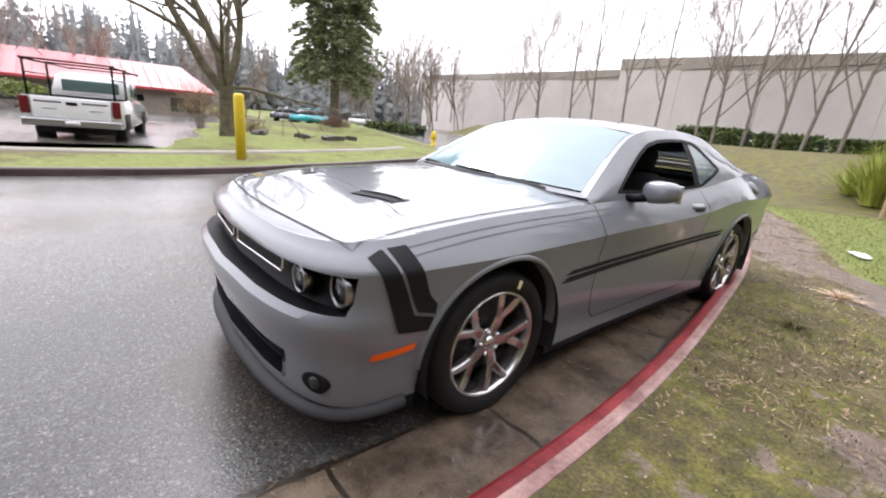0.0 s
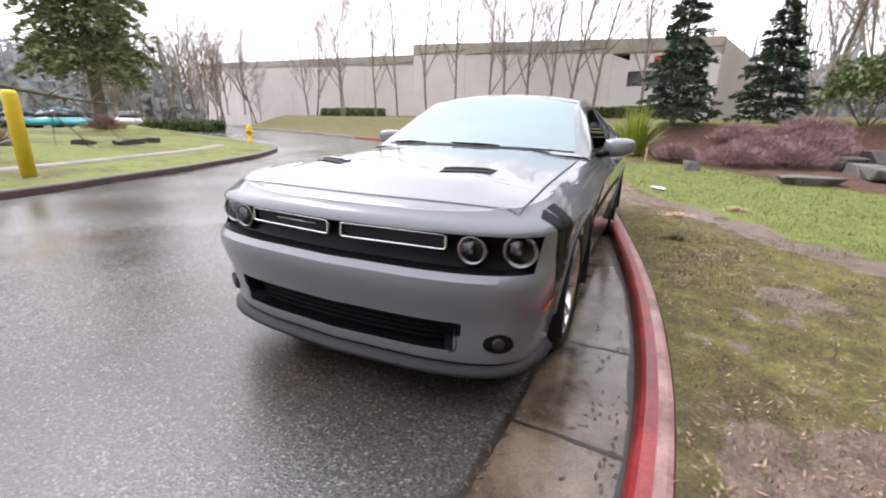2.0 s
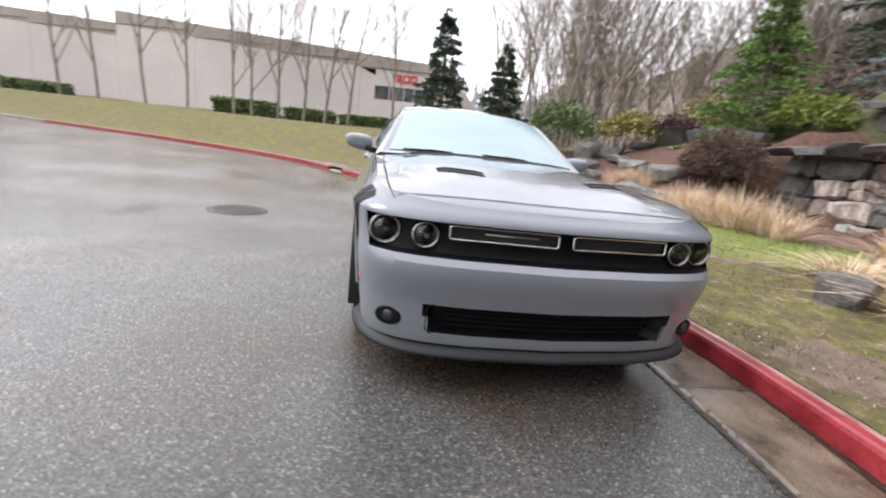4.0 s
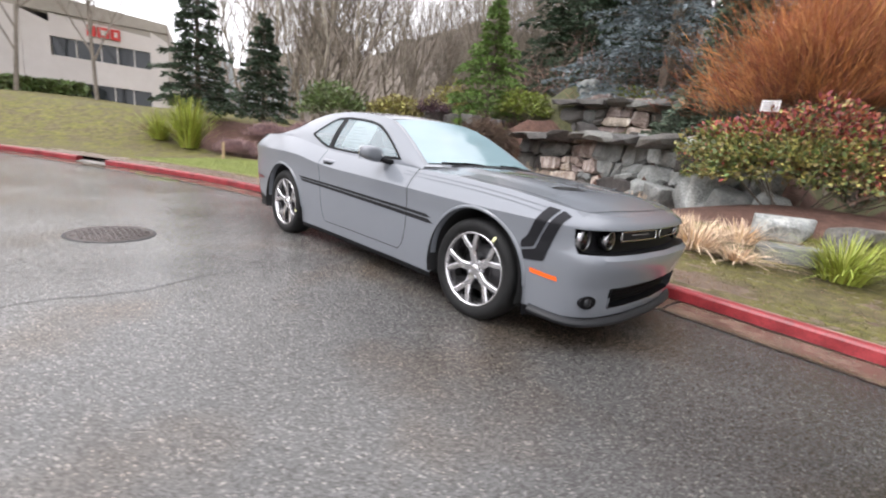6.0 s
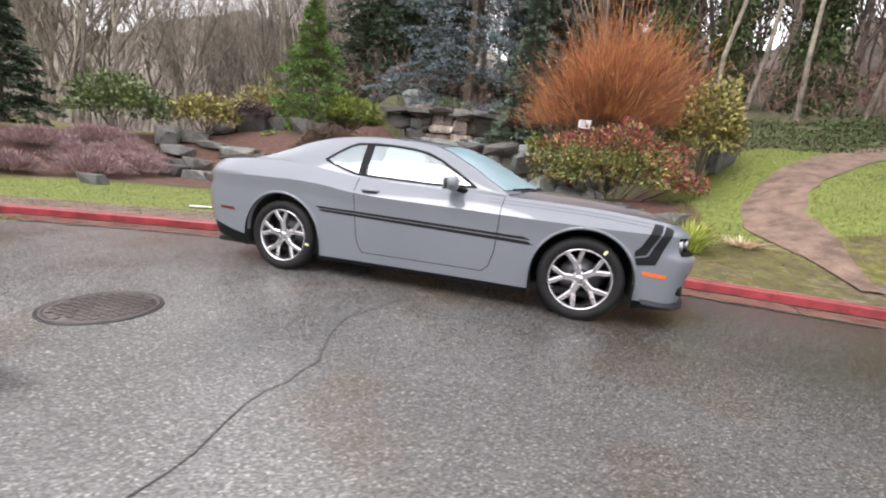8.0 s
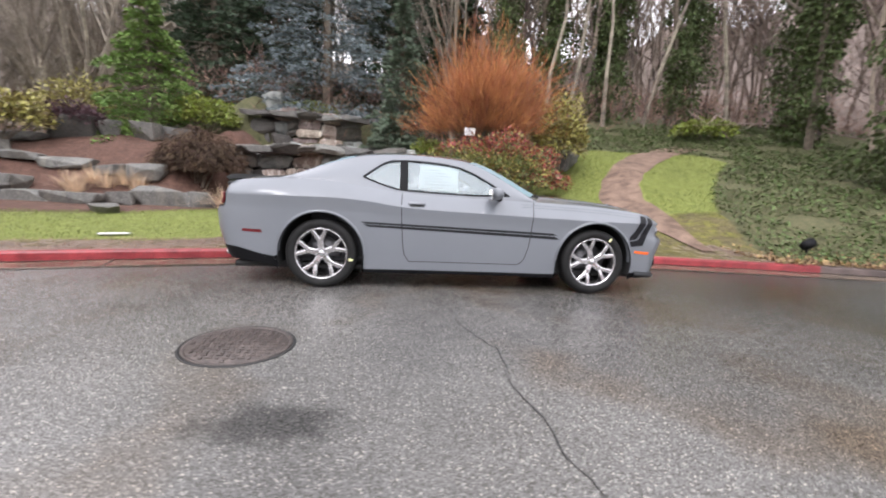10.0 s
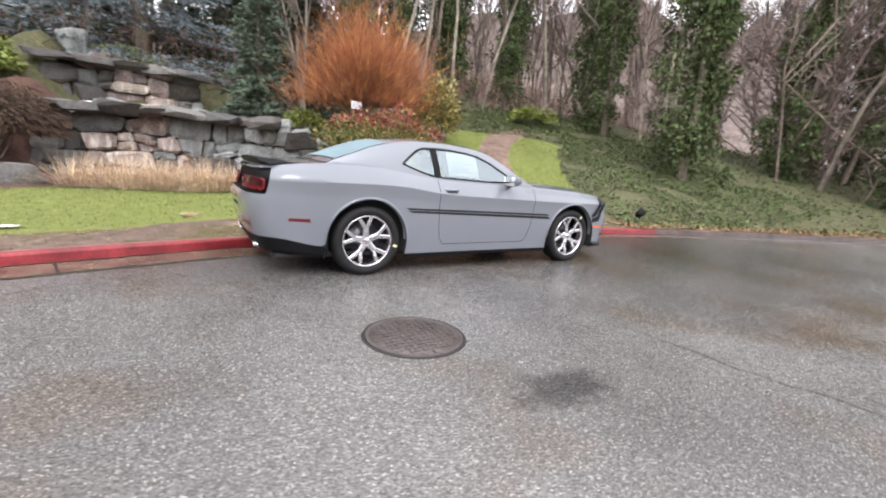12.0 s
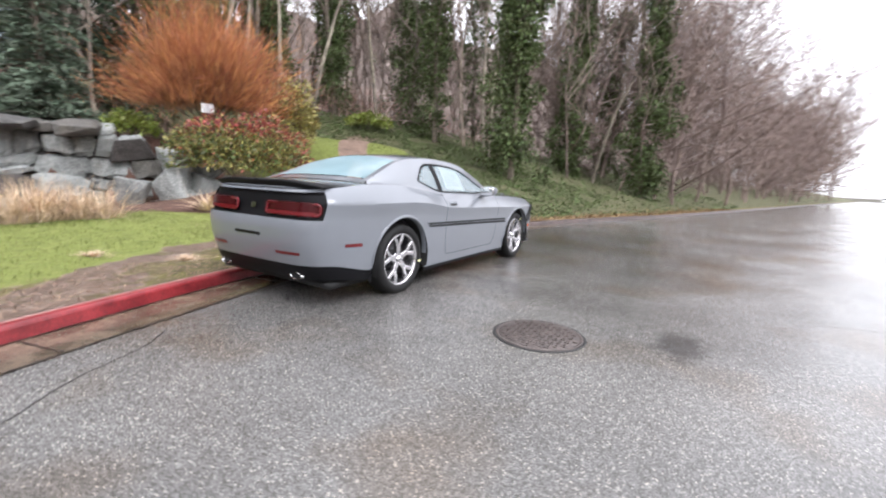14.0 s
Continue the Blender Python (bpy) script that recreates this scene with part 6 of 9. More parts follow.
def shrub(name, at, size, n, leaf, mats, label, hollow=0.45, lumps=0.3, shares=None, category="shrub", flat=0.25):
    """A rounded shrub: a few stems and many small leaves, thickest near its lumpy outside."""
    thing = empty(name, at, label, category)
    d = unit(n)
    d[:, 2] = np.where(d[:, 2] < -flat, -d[:, 2] * 0.5, d[:, 2])
    lump = np.array([noise.noise((v[0] * 2.1 + at[0], v[1] * 2.1 + at[1], v[2] * 2.1)) for v in d])
    r = (hollow + (1 - hollow) * rng.random(n) ** 0.5) * (1 + lumps * lump)
    pts = d * r[:, None] * np.array(size)
    pts[:, 2] += size[2] * 0.85
    keep = pts[:, 2] > 0.02
    pts, d = pts[keep], d[keep]
    ax = d + rng.normal(size=d.shape) * 0.7 + np.array([0, 0, 0.3])
    ax /= np.linalg.norm(ax, axis=1, keepdims=True)
    length = leaf * (0.6 + 0.8 * rng.random(len(pts)))
    stems = [(0, 0, -0.1, *(pts[i] * 0.8), 0.02, 0.008) for i in range(0, len(pts), max(1, len(pts) // 14))]
    raw("stem", *prisms(stems, 4), M_BARK, thing)
    mats = mats if isinstance(mats, list) else [mats]
    if len(mats) == 1:
        pick = np.zeros(len(pts), int)
    else:
        pick = shares(pts, rng)
    for k, m in enumerate(mats):
        sel = pick == k
        if sel.any():
            raw("foliage", *kites(pts[sel], ax[sel], unit(int(sel.sum())), length[sel], length[sel] * 0.5, 0.1), m, thing)
    return thing


def twig_mound(name, at, size, n, mats, label, length=0.15, width=0.014, fuzz=0.1, lumps=0.3, droop=0.6):
    """A mound of countless fine twigs, thinning out to a ragged edge; a second material fills its heart."""
    thing = empty(name, at, label, "shrub")
    d = unit(n)
    d[:, 2] = np.abs(d[:, 2]) * 1.15 - 0.15
    f = 0.3 + 0.7 * rng.random(n) ** 0.6
    lump = np.array([noise.noise((v[0] * 1.9 + at[0], v[1] * 1.9 + at[1], v[2] * 1.9)) for v in d])
    pts = d * (f * (1 + lumps * lump) + fuzz * rng.normal(size=n) * f)[:, None] * np.array(size)
    pts[:, 2] += size[2] * 0.6
    pts[:, 2] = np.maximum(pts[:, 2], 0.02)
    ax = d * np.array([0.8, 0.8, 0.3]) + np.array([0, 0, droop]) + rng.normal(size=d.shape) * 0.3
    ax /= np.linalg.norm(ax, axis=1, keepdims=True)
    long = length * (0.5 + rng.random(n))
    pts -= ax * long[:, None] * 0.5
    stems = []
    for k in range(16):
        e = pts[rng.integers(n)] * 0.85
        m = e * 0.5 + np.array([0, 0, size[2] * 0.08])
        stems += [(0, 0, -0.5, *m, 0.02 * size[0], 0.012 * size[0]), (*m, *e, 0.012 * size[0], 0.004)]
    raw("stem", *prisms(stems, 5), M_BARK, thing)
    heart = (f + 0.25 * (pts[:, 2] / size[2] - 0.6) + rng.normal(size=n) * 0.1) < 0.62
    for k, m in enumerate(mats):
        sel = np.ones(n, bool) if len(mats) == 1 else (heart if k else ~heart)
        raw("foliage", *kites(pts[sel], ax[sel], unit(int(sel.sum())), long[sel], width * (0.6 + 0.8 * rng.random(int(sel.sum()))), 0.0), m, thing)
    return thing


def blade_clump(name, at, n, height, spread, mat, label, width=0.018, droop=0.7, category="grass clump"):
    """A tuft of long arching blades, each a tapered strip of three pieces."""
    a, lean = rng.random(n) * 2 * math.pi, np.abs(rng.normal(size=n)) * 0.5 + 0.08
    h = height * (0.6 + 0.5 * rng.random(n))
    out = np.stack([np.cos(a), np.sin(a), 0 * a], 1)
    root = out * (rng.random(n) * spread * 0.25)[:, None]
    verts, faces = [], []
    cross = np.stack([-np.sin(a), np.cos(a), 0 * a], 1)
    rows = []
    for k, t in enumerate((0, 0.35, 0.7, 1.0)):
        reach = spread * np.minimum(lean, 1.3) * (t + droop * t * t) / (1 + droop)
        up = h * (t - droop * 0.55 * np.minimum(lean, 1.2) * t * t)
        p = root + out * reach[:, None]
        p[:, 2] = np.maximum(up, 0.01)
        w = width * (1 - t * 0.85) * (0.7 + 0.6 * rng.random(n))
        rows += [p - cross * w[:, None], p + cross * w[:, None]]
    v = np.stack(rows, 1).reshape(-1, 3)
    base = (np.arange(n) * 8)[:, None]
    f = np.concatenate([base + np.array([[2 * k, 2 * k + 1, 2 * k + 3, 2 * k + 2]]) for k in range(3)])
    ob = raw(name, v, f, mat)
    ob.location = at
    return tagged(ob, label, category)


def rock_mesh(name, seed):
    """A quarried block of stone about one unit across: flat broken faces with blunt edges."""
    pick = np.random.default_rng(100 + seed)
    bm = bmesh.new()
    for i in (-1, 1):
        for j in (-1, 1):
            for k in (-1, 1):
                bm.verts.new((i * (0.5 - 0.36 * pick.random() ** 1.6), j * (0.5 - 0.36 * pick.random() ** 1.6), k * (0.5 - 0.3 * pick.random() ** 1.6)))
    for _ in range(7):
        v = pick.normal(size=3)
        v = v / np.abs(v).max() * 0.5
        bm.verts.new(tuple(v * (0.86 + 0.16 * pick.random())))
    out = bmesh.ops.convex_hull(bm, input=bm.verts[:])
    bmesh.ops.delete(bm, geom=list({g for g in out["geom_unused"] + out["geom_interior"] if isinstance(g, bmesh.types.BMVert)}), context="VERTS")
    bmesh.ops.dissolve_limit(bm, angle_limit=radians(9), verts=bm.verts[:], edges=bm.edges[:])
    bmesh.ops.bevel(bm, geom=bm.edges[:], offset=0.028, segments=1, affect="EDGES")
    for v in bm.verts:
        v.co += Vector(noise.noise_vector((v.co.x * 3.1 + seed * 3.7, v.co.y * 3.1, v.co.z * 3.1 + seed))) * 0.03
    me = bpy.data.meshes.new(name)
    bm.to_mesh(me)
    bm.free()
    return me


ROCKS = [rock_mesh("stone", k) for k in range(12)]


def boulder(name, at, size, turn, mat, label, k=0, parent=None):
    me = ROCKS[k % len(ROCKS)].copy()
    me.materials.clear()
    me.materials.append(mat)
    ob = new(name, me)
    ob.matrix_basis = pose(*at, 0, 0, turn) @ Matrix.Diagonal((*size, 1))
    if parent:
        ob.parent = parent
        return ob
    return tagged(ob, label, "rock")


def on_land(x, y, dz=0.0):
    return (x, y, land_z(x, y) + dz)


# ---- the garden ----
wall_line = [(-6.35, 10.1), (-5.2, 10.2), (-3.8, 10.0), (-2.2, 9.5), (-0.8, 8.9), (0.2, 8.4), (1.1, 8.0)]
wall_top = curve((-6.35, 2.0), (-4.8, 2.1), (-1.4, 2.25), (-0.6, 2.1), (0.2, 1.75), (1.1, 1.25))
rock_wall = empty("rock_wall", (-3, 9.5, 0.1), "dry-stacked grey and pinkish boulder retaining wall in the garden", "rock wall")
SHARED = {}


def stone(at, size, turn, mat, k, parent):
    key = (mat.name, k % len(ROCKS))
    if key not in SHARED:
        me = ROCKS[k % len(ROCKS)].copy()
        me.materials.append(mat)
        SHARED[key] = me
    ob = new("stone", SHARED[key])
    ob.parent = parent
    px, py, pz = parent.location
    ob.matrix_basis = pose(at[0] - px, at[1] - py, at[2] - pz, *turn) @ Matrix.Diagonal((*size, 1))


def masonry(line, z_lo, top, back, pick, height, width, seed):
    """Broken stones fitted to one another along a line in wandering courses, leaning back as they rise."""
    pick_r = np.random.default_rng(seed)
    run = resample(line, 0.2, (0, 10), 40)
    outs = normals(run, -1)
    along = np.concatenate([[0], np.cumsum([(b - a).length for a, b in zip(run, run[1:])])])
    rx, ry = np.array([p.x for p in run]), np.array([p.y for p in run])
    nx, ny = np.array([n.x for n in outs]), np.array([n.y for n in outs])
    total = along[-1]

    def face_at(sv, z, o):
        """A place on the wall: metres along it, height, and how far it stands out."""
        ox, oy = np.interp(sv, along, nx), np.interp(sv, along, ny)
        d = o - back * (z - z_lo)
        return Vector((np.interp(sv, along, rx) + ox * d, np.interp(sv, along, ry) + oy * d, z))

    def bed(i, z, sv):
        return z + 0.17 * noise.noise((sv * 0.8, i * 3.3 + seed, 1.0)) + 0.13 * noise.noise((sv * 2.1, i * 5.1, seed))

    def fitted(corners, mat):
        """One stone from its four corners (along, height) on the face."""
        (s0, z0), (s1, z1), (s2, z2), (s3, z3) = corners
        us = (0.0, 0.12 + 0.06 * pick_r.random(), 0.5 + 0.2 * (pick_r.random() - 0.5), 0.82 + 0.08 * pick_r.random(), 1.0)
        vs = (0.0, 0.16 + 0.08 * pick_r.random(), 0.78 + 0.08 * pick_r.random(), 1.0)
        proud, tip_u, tip_v = 0.24 * (pick_r.random() - 0.4), 0.26 * (pick_r.random() - 0.5), 0.26 * (pick_r.random() - 0.35)
        front_v, nu, nv = [], len(us), len(vs)
        for b, v in enumerate(vs):
            for a, u in enumerate(us):
                edge = a in (0, nu - 1) or b in (0, nv - 1)
                corner = a in (0, nu - 1) and b in (0, nv - 1)
                uu, vv = 0.5 + (u - 0.5) * (0.86 if corner else 0.975), 0.5 + (v - 0.5) * (0.8 if corner else 0.955)
                sv = (s0 * (1 - uu) + s1 * uu) * (1 - vv) + (s3 * (1 - uu) + s2 * uu) * vv
                z = (z0 * (1 - uu) + z1 * uu) * (1 - vv) + (z3 * (1 - uu) + z2 * uu) * vv
                j = 0.022 if edge else 0.035
                o = proud + tip_u * (u - 0.5) + tip_v * (v - 0.5) - (0.05 + 0.03 * pick_r.random() if edge else 0) + 0.022 * pick_r.normal()
                front_v.append(face_at(sv + j * pick_r.normal(), z + j * pick_r.normal(), o))
        rim = list(range(nu)) + [b * nu + nu - 1 for b in range(1, nv)] + [(nv - 1) * nu + a for a in range(nu - 2, -1, -1)] + [b * nu for b in range(nv - 2, 0, -1)]
        inward = Vector((-np.interp((s0 + s1) / 2, along, nx), -np.interp((s0 + s1) / 2, along, ny), 0))
        mid = sum(front_v, Vector()) / len(front_v)
        verts = front_v + [front_v[k] + inward * 0.42 + (mid - front_v[k]) * 0.06 for k in rim]
        faces = [(b * nu + a, b * nu + a + 1, (b + 1) * nu + a + 1, (b + 1) * nu + a) for b in range(nv - 1) for a in range(nu - 1)]
        n0, m = len(front_v), len(rim)
        faces += [(rim[k], n0 + k, n0 + (k + 1) % m, rim[(k + 1) % m]) for k in range(m)]
        ob = mesh_of("stone", [v - mid for v in verts], faces, mat, rock_wall, smooth=False)
        ob.location = mid - rock_wall.location

    z, i = z_lo, 0
    while z < z_lo + 2.4:
        h = height * (0.7 + 0.6 * pick_r.random())
        sv = -0.4 * pick_r.random()
        slant = 0.0
        while sv < total:
            w = width * (0.42 + 1.35 * pick_r.random() ** 1.4)
            nxt = 0.34 * (pick_r.random() - 0.5)
            mid_s = min(max(sv + w / 2, 0), total)
            x = float(np.interp(mid_s, along, rx))
            a, b = max(sv, 0), min(sv + w, total)
            if z + h * 0.6 < top(x) and b - a > 0.15:
                z0, z1, z2, z3 = bed(i, z, a), bed(i, z, b), bed(i + 1, z + h, b), bed(i + 1, z + h, a)
                if pick_r.random() < 0.24 and h > height * 0.9:
                    f = 0.35 + 0.3 * pick_r.random()
                    zl, zr = z0 + (z3 - z0) * f, z1 + (z2 - z1) * f
                    fitted(((a - slant / 2, z0), (b - nxt / 2, z1), (b, zr), (a, zl)), pick(x, z))
                    fitted(((a, zl), (b, zr), (b + nxt / 2, z2), (a + slant / 2, z3)), pick(x, z))
                else:
                    fitted(((a - slant / 2, z0), (b - nxt / 2, z1), (b + nxt / 2, z2), (a + slant / 2, z3)), pick(x, z))
            slant = nxt
            sv += w
        z += h
        i += 1
    verts = []
    for k in np.linspace(0, total, 30):
        hi = max(z_lo + 0.1, top(float(np.interp(k, along, rx))) - 0.15)
        for zz in (z_lo - 0.3, hi):
            verts.append(face_at(k, zz, -0.24) - rock_wall.location)
        verts += [face_at(k, hi, -0.7) - rock_wall.location]
    mesh_of("packed_earth", verts, [(3 * k + j, 3 * k + 3 + j, 3 * k + 4 + j, 3 * k + 1 + j) for k in range(29) for j in (0, 1)], M_DARKSTONE, rock_wall)


def pick_stone(x, z):
    r = rng.random()
    if x < -5.3 and r < 0.65:
        return M_DARKSTONE
    if x < -2.9 and r < 0.72:
        return M_WARMSTONE
    return M_DARKSTONE if r > 0.88 else M_STONE


masonry(wall_line, 0.05, wall_top, 0.2, pick_stone, 0.43, 0.72, 3)
masonry([(-6.6, 13.2), (-5.0, 13.6), (-3.6, 14.0), (-2.2, 14.4)], 2.0, curve((-6.6, 3.3), (-6.0, 3.72), (-2.6, 3.75), (-2.2, 3.3)), 0.08, pick_stone, 0.46, 0.8, 8)
for x, y, w, turn in ((-6.3, 13.4, 1.2, 10), (-5.4, 13.6, 1.3, 14), (-4.4, 13.85, 1.4, 10), (-3.5, 14.05, 1.2, 17), (-2.6, 14.3, 1.1, 22)):
    stone((x, y - 0.1, 3.62 + 0.08 * rng.normal()), (w * 1.2, 0.95, 0.26 + 0.08 * rng.random()), (3 * rng.normal(), 4 * rng.normal(), turn + 5 * rng.normal()), M_DARKSTONE if x < -5 else M_BEDSTONE, int(w * 10), rock_wall)
for x, y, w, turn in ((-6.1, 10.0, 1.1, 4), (-5.3, 10.05, 1.0, 0), (-4.5, 9.95, 1.2, -8), (-3.6, 9.8, 1.1, -14), (-2.8, 9.55, 1.1, -18), (-2.0, 9.35, 0.9, -22)):
    stone((x, y + 0.1, 2.02 + 0.05 * rng.normal()), (w * 1.3, 0.9, 0.24 + 0.1 * rng.random()), (4 * rng.normal(), 5 * rng.normal(), turn + 6 * rng.normal()), M_DARKSTONE if x < -3 else M_BEDSTONE, int(w * 10) + 3, rock_wall)
stone((-5.8, 13.75, 4.12), (0.85, 0.6, 0.8), (3, -6, 10), M_STONE, 4, rock_wall)
for k, (x, y, z, sx, sy, sz, tip) in enumerate(((1.3, 7.5, 0.55, 1.0, 0.8, 0.85, 18), (0.55, 7.7, 0.75, 1.0, 0.7, 0.95, -26), (-0.25, 8.0, 0.55, 0.9, 0.7, 0.7, 12), (-1.2, 8.5, 0.4, 0.8, 0.6, 0.55, -10), (0.95, 8.3, 1.35, 0.95, 0.8, 0.6, -15),
                                                 (0.1, 8.7, 1.55, 1.1, 0.8, 0.5, 9), (1.6, 8.2, 1.25, 0.9, 0.8, 0.7, 24), (1.9, 7.6, 0.7, 0.8, 0.7, 0.7, -14), (-0.9, 9.0, 2.0, 1.2, 0.9, 0.42, 6), (0.9, 7.3, 0.3, 0.7, 0.6, 0.6, 30))):
    stone((x, y, z), (sx, sy, sz), (tip * 0.6, tip, 30 * k), M_DARKSTONE if k in (5, 8) else M_STONE, k + 2, rock_wall)
# stones between the two tiers
for k in range(22):
    x = -6.0 + 5.5 * rng.random()
    y = wall_y(x) + 0.9 + 2.3 * rng.random()
    stone((x, y, land_z(x, y) + 0.08), (0.4 + 0.5 * rng.random(), 0.5, 0.3 + 0.25 * rng.random()), (rng.normal() * 8, rng.normal() * 8, 360 * rng.random()), M_STONE if k % 3 else M_DARKSTONE, k, rock_wall)

for k, (x, y, sx, sy, sz, turn, m) in enumerate((
        (1.2, 3.2, 0.42, 0.36, 0.34, 20, M_DARKSTONE), (2.75, 4.0, 0.95, 0.5, 0.3, -15, M_STONE), (2.5, 4.9, 0.8, 0.5, 0.5, 10, M_STONE), (3.3, 5.0, 0.7, 0.5, 0.4, 40, M_DARKSTONE),
        (-6.5, 3.95, 1.35, 0.55, 0.22, -52, M_BEDSTONE), (-8.45, 2.15, 0.6, 0.4, 0.3, 10, M_BEDSTONE),
        (-10.2, 5.7, 1.1, 0.6, 0.45, -8, M_DARKSTONE), (-9.2, 5.65, 1.3, 0.6, 0.32, 4, M_BEDSTONE), (-8.1, 5.6, 1.4, 0.7, 0.34, -5, M_BEDSTONE), (-7.2, 5.7, 0.7, 0.5, 0.42, 30, M_DARKSTONE),
        (-6.5, 6.1, 1.5, 0.7, 0.6, 6, M_BEDSTONE), (-5.7, 6.3, 0.7, 0.6, 0.5, 40, M_BEDSTONE), (-10.0, 8.2, 1.5, 0.7, 0.35, 8, M_BEDSTONE), (-8.8, 8.0, 0.9, 0.6, 0.4, -12, M_BEDSTONE), (-7.7, 7.8, 1.0, 0.7, 0.65, 20, M_BEDSTONE),
        (-11.3, 10.5, 1.5, 1.0, 0.85, 5, M_BEDSTONE), (-10.4, 10.8, 0.8, 0.7, 0.6, 35, M_BEDSTONE), (-9.1, 10.6, 1.1, 0.8, 0.7, -15, M_DARKSTONE), (-8.2, 10.9, 1.0, 0.7, 0.6, 10, M_BEDSTONE),
        (-11.2, 6.6, 1.2, 0.8, 0.4, 12, M_DARKSTONE), (-10.6, 7.0, 1.0, 0.7, 0.5, -20, M_BEDSTONE), (-11.9, 7.4, 1.1, 0.8, 0.45, 5, M_BEDSTONE), (-11.4, 8.4, 1.3, 0.8, 0.3, -6, M_BEDSTONE), (-12.3, 8.6, 1.0, 0.8, 0.5, 25, M_DARKSTONE), (-12.3, 9.8, 1.3, 0.9, 0.35, 0, M_BEDSTONE),
        (-12.8, 10.8, 1.5, 0.9, 0.3, 10, M_BEDSTONE), (-12.6, 7.7, 0.9, 0.8, 0.9, 50, M_BEDSTONE), (5.3, 9.5, 0.7, 0.5, 0.75, 20, M_BEDSTONE), (5.9, 10.3, 0.5, 0.4, 0.4, 60, M_BEDSTONE))):
    boulder("boulder", on_land(x, y, sz * 0.28), (sx, sy, sz), turn, m, "weathered grey boulder half sunk in the bed", k)

conifer("dwarf_conifer", on_land(-9.9, 12.4, -0.9), 6.6, 2.9, M_BRIGHTFIR, "bright green conifer above the rock wall", 19, 10, 150, 0.32, 0.17, 0.03, 1.0, 0.12, 0.4, 1.6)
shrub("lime_shrub", on_land(-8.1, 12.7, 0.1), (1.3, 1.1, 0.85), 4200, 0.13, M_LIMELEAF, "yellow-green rounded shrub above the rocks")
shrub("small_shrub", on_land(-4.6, 15.2, -0.1), (1.3, 0.7, 0.45), 1800, 0.12, M_LIMELEAF, "low yellow-green shrub on top of the wall")
conifer("blue_spruce", on_land(-4.2, 17.2, -0.1), 14, 4.8, M_SPRUCE, "large silvery blue spruce with layered boughs", 17, 11, 330, 0.2, 0.17, 0.03, 0.7, 0.1, 0.42)
conifer("dark_spruce", on_land(-10.6, 20.5, -0.1), 15, 4.0, M_FIR, "tall dark spruce behind the garden", 26, 10, 130, 0.35, 0.28, 0.02, 0.75)
for x, y in ((-1.2, 20.5), (2.4, 19.6)):
    conifer("dark_spruce", on_land(x, y, -0.1), 14, 3.6, M_FIR, "tall dark spruce behind the garden", 24, 9, 120, 0.35, 0.28, 0.02, 0.75)
conifer("dark_spruce", on_land(-7.2, 19.5, -0.1), 15, 4.2, M_FIR, "tall dark spruce behind the garden", 26, 10, 130, 0.35, 0.28, 0.02, 0.75)
conifer("young_spruce", on_land(-0.6, 12.0, -0.1), 6.0, 1.5, M_PALEFIR, "slender grey-green spruce behind the orange shrub", 20, 9, 80, 0.3, 0.17)
conifer("low_spruce", on_land(-0.9, 10.9, -0.1), 1.6, 1.4, M_PALEFIR, "low spreading spruce over the wall", 10, 10, 80, 0.2, 0.15)
conifer("garden_fir", (-14.0, 1.75, 1.3), 4.9, 1.55, M_FIR, "dark green young fir on the lawn edge", 18, 9, 90, 0.28, 0.17)
conifer("garden_fir", (-15.9, 4.8, 1.5), 4.2, 1.5, M_FIR, "dark green young fir on the lawn edge", 16, 9, 90, 0.28, 0.17)
shrub("rhododendron", on_land(-14.0, 7.0, -0.1), (1.6, 1.4, 1.15), 3600, 0.15, M_RHODO, "dark olive rhododendron bush")
shrub("rhododendron", on_land(-12.5, 9.2, 0.1), (1.3, 1.1, 0.8), 3000, 0.15, M_OLIVELEAF, "olive green rhododendron bush")
shrub("plum_shrub", on_land(-11.2, 10.4, 0.0), (0.9, 0.9, 0.6), 1800, 0.11, M_PLUM, "dark plum-coloured shrub among the rocks")
shrub("olive_shrub", on_land(-12.9, 13.2, -0.1), (1.7, 1.4, 1.5), 3000, 0.13, M_OLIVELEAF, "tall olive brown shrub")
for x, y, sx, sz in ((-10.7, 1.9, 0.7, 0.42), (-9.9, 3.2, 0.9, 0.5), (-10.3, 4.5, 1.0, 0.55), (-11.5, 5.2, 1.1, 0.6), (-11.3, 4.0, 1.0, 0.55), (-12.7, 5.4, 1.1, 0.55), (-12.3, 3.6, 0.9, 0.5)):
    twig_mound("heather", on_land(x, y, -0.05), (sx, sx * 0.85, sz * 0.8), 5200, [M_HEATHER], "low mound of mauve-brown winter heather", 0.13, 0.014)


def red_shares(p, r):
    red = ss_array((p[:, 0] - 0.55 + 0.5 * (p[:, 2] - 1.3)) / 1.2 + r.normal(size=len(p)) * 0.32)
    red = np.maximum(red, 0.85 * ss_array((p[:, 2] - 1.35) / 0.5))
    return np.where(r.random(len(p)) < red * 0.8 + 0.05, 1, np.where(r.random(len(p)) < 0.55, 0, 2))


def ss_array(t):
    t = np.clip(t, 0, 1)
    return t * t * (3 - 2 * t)


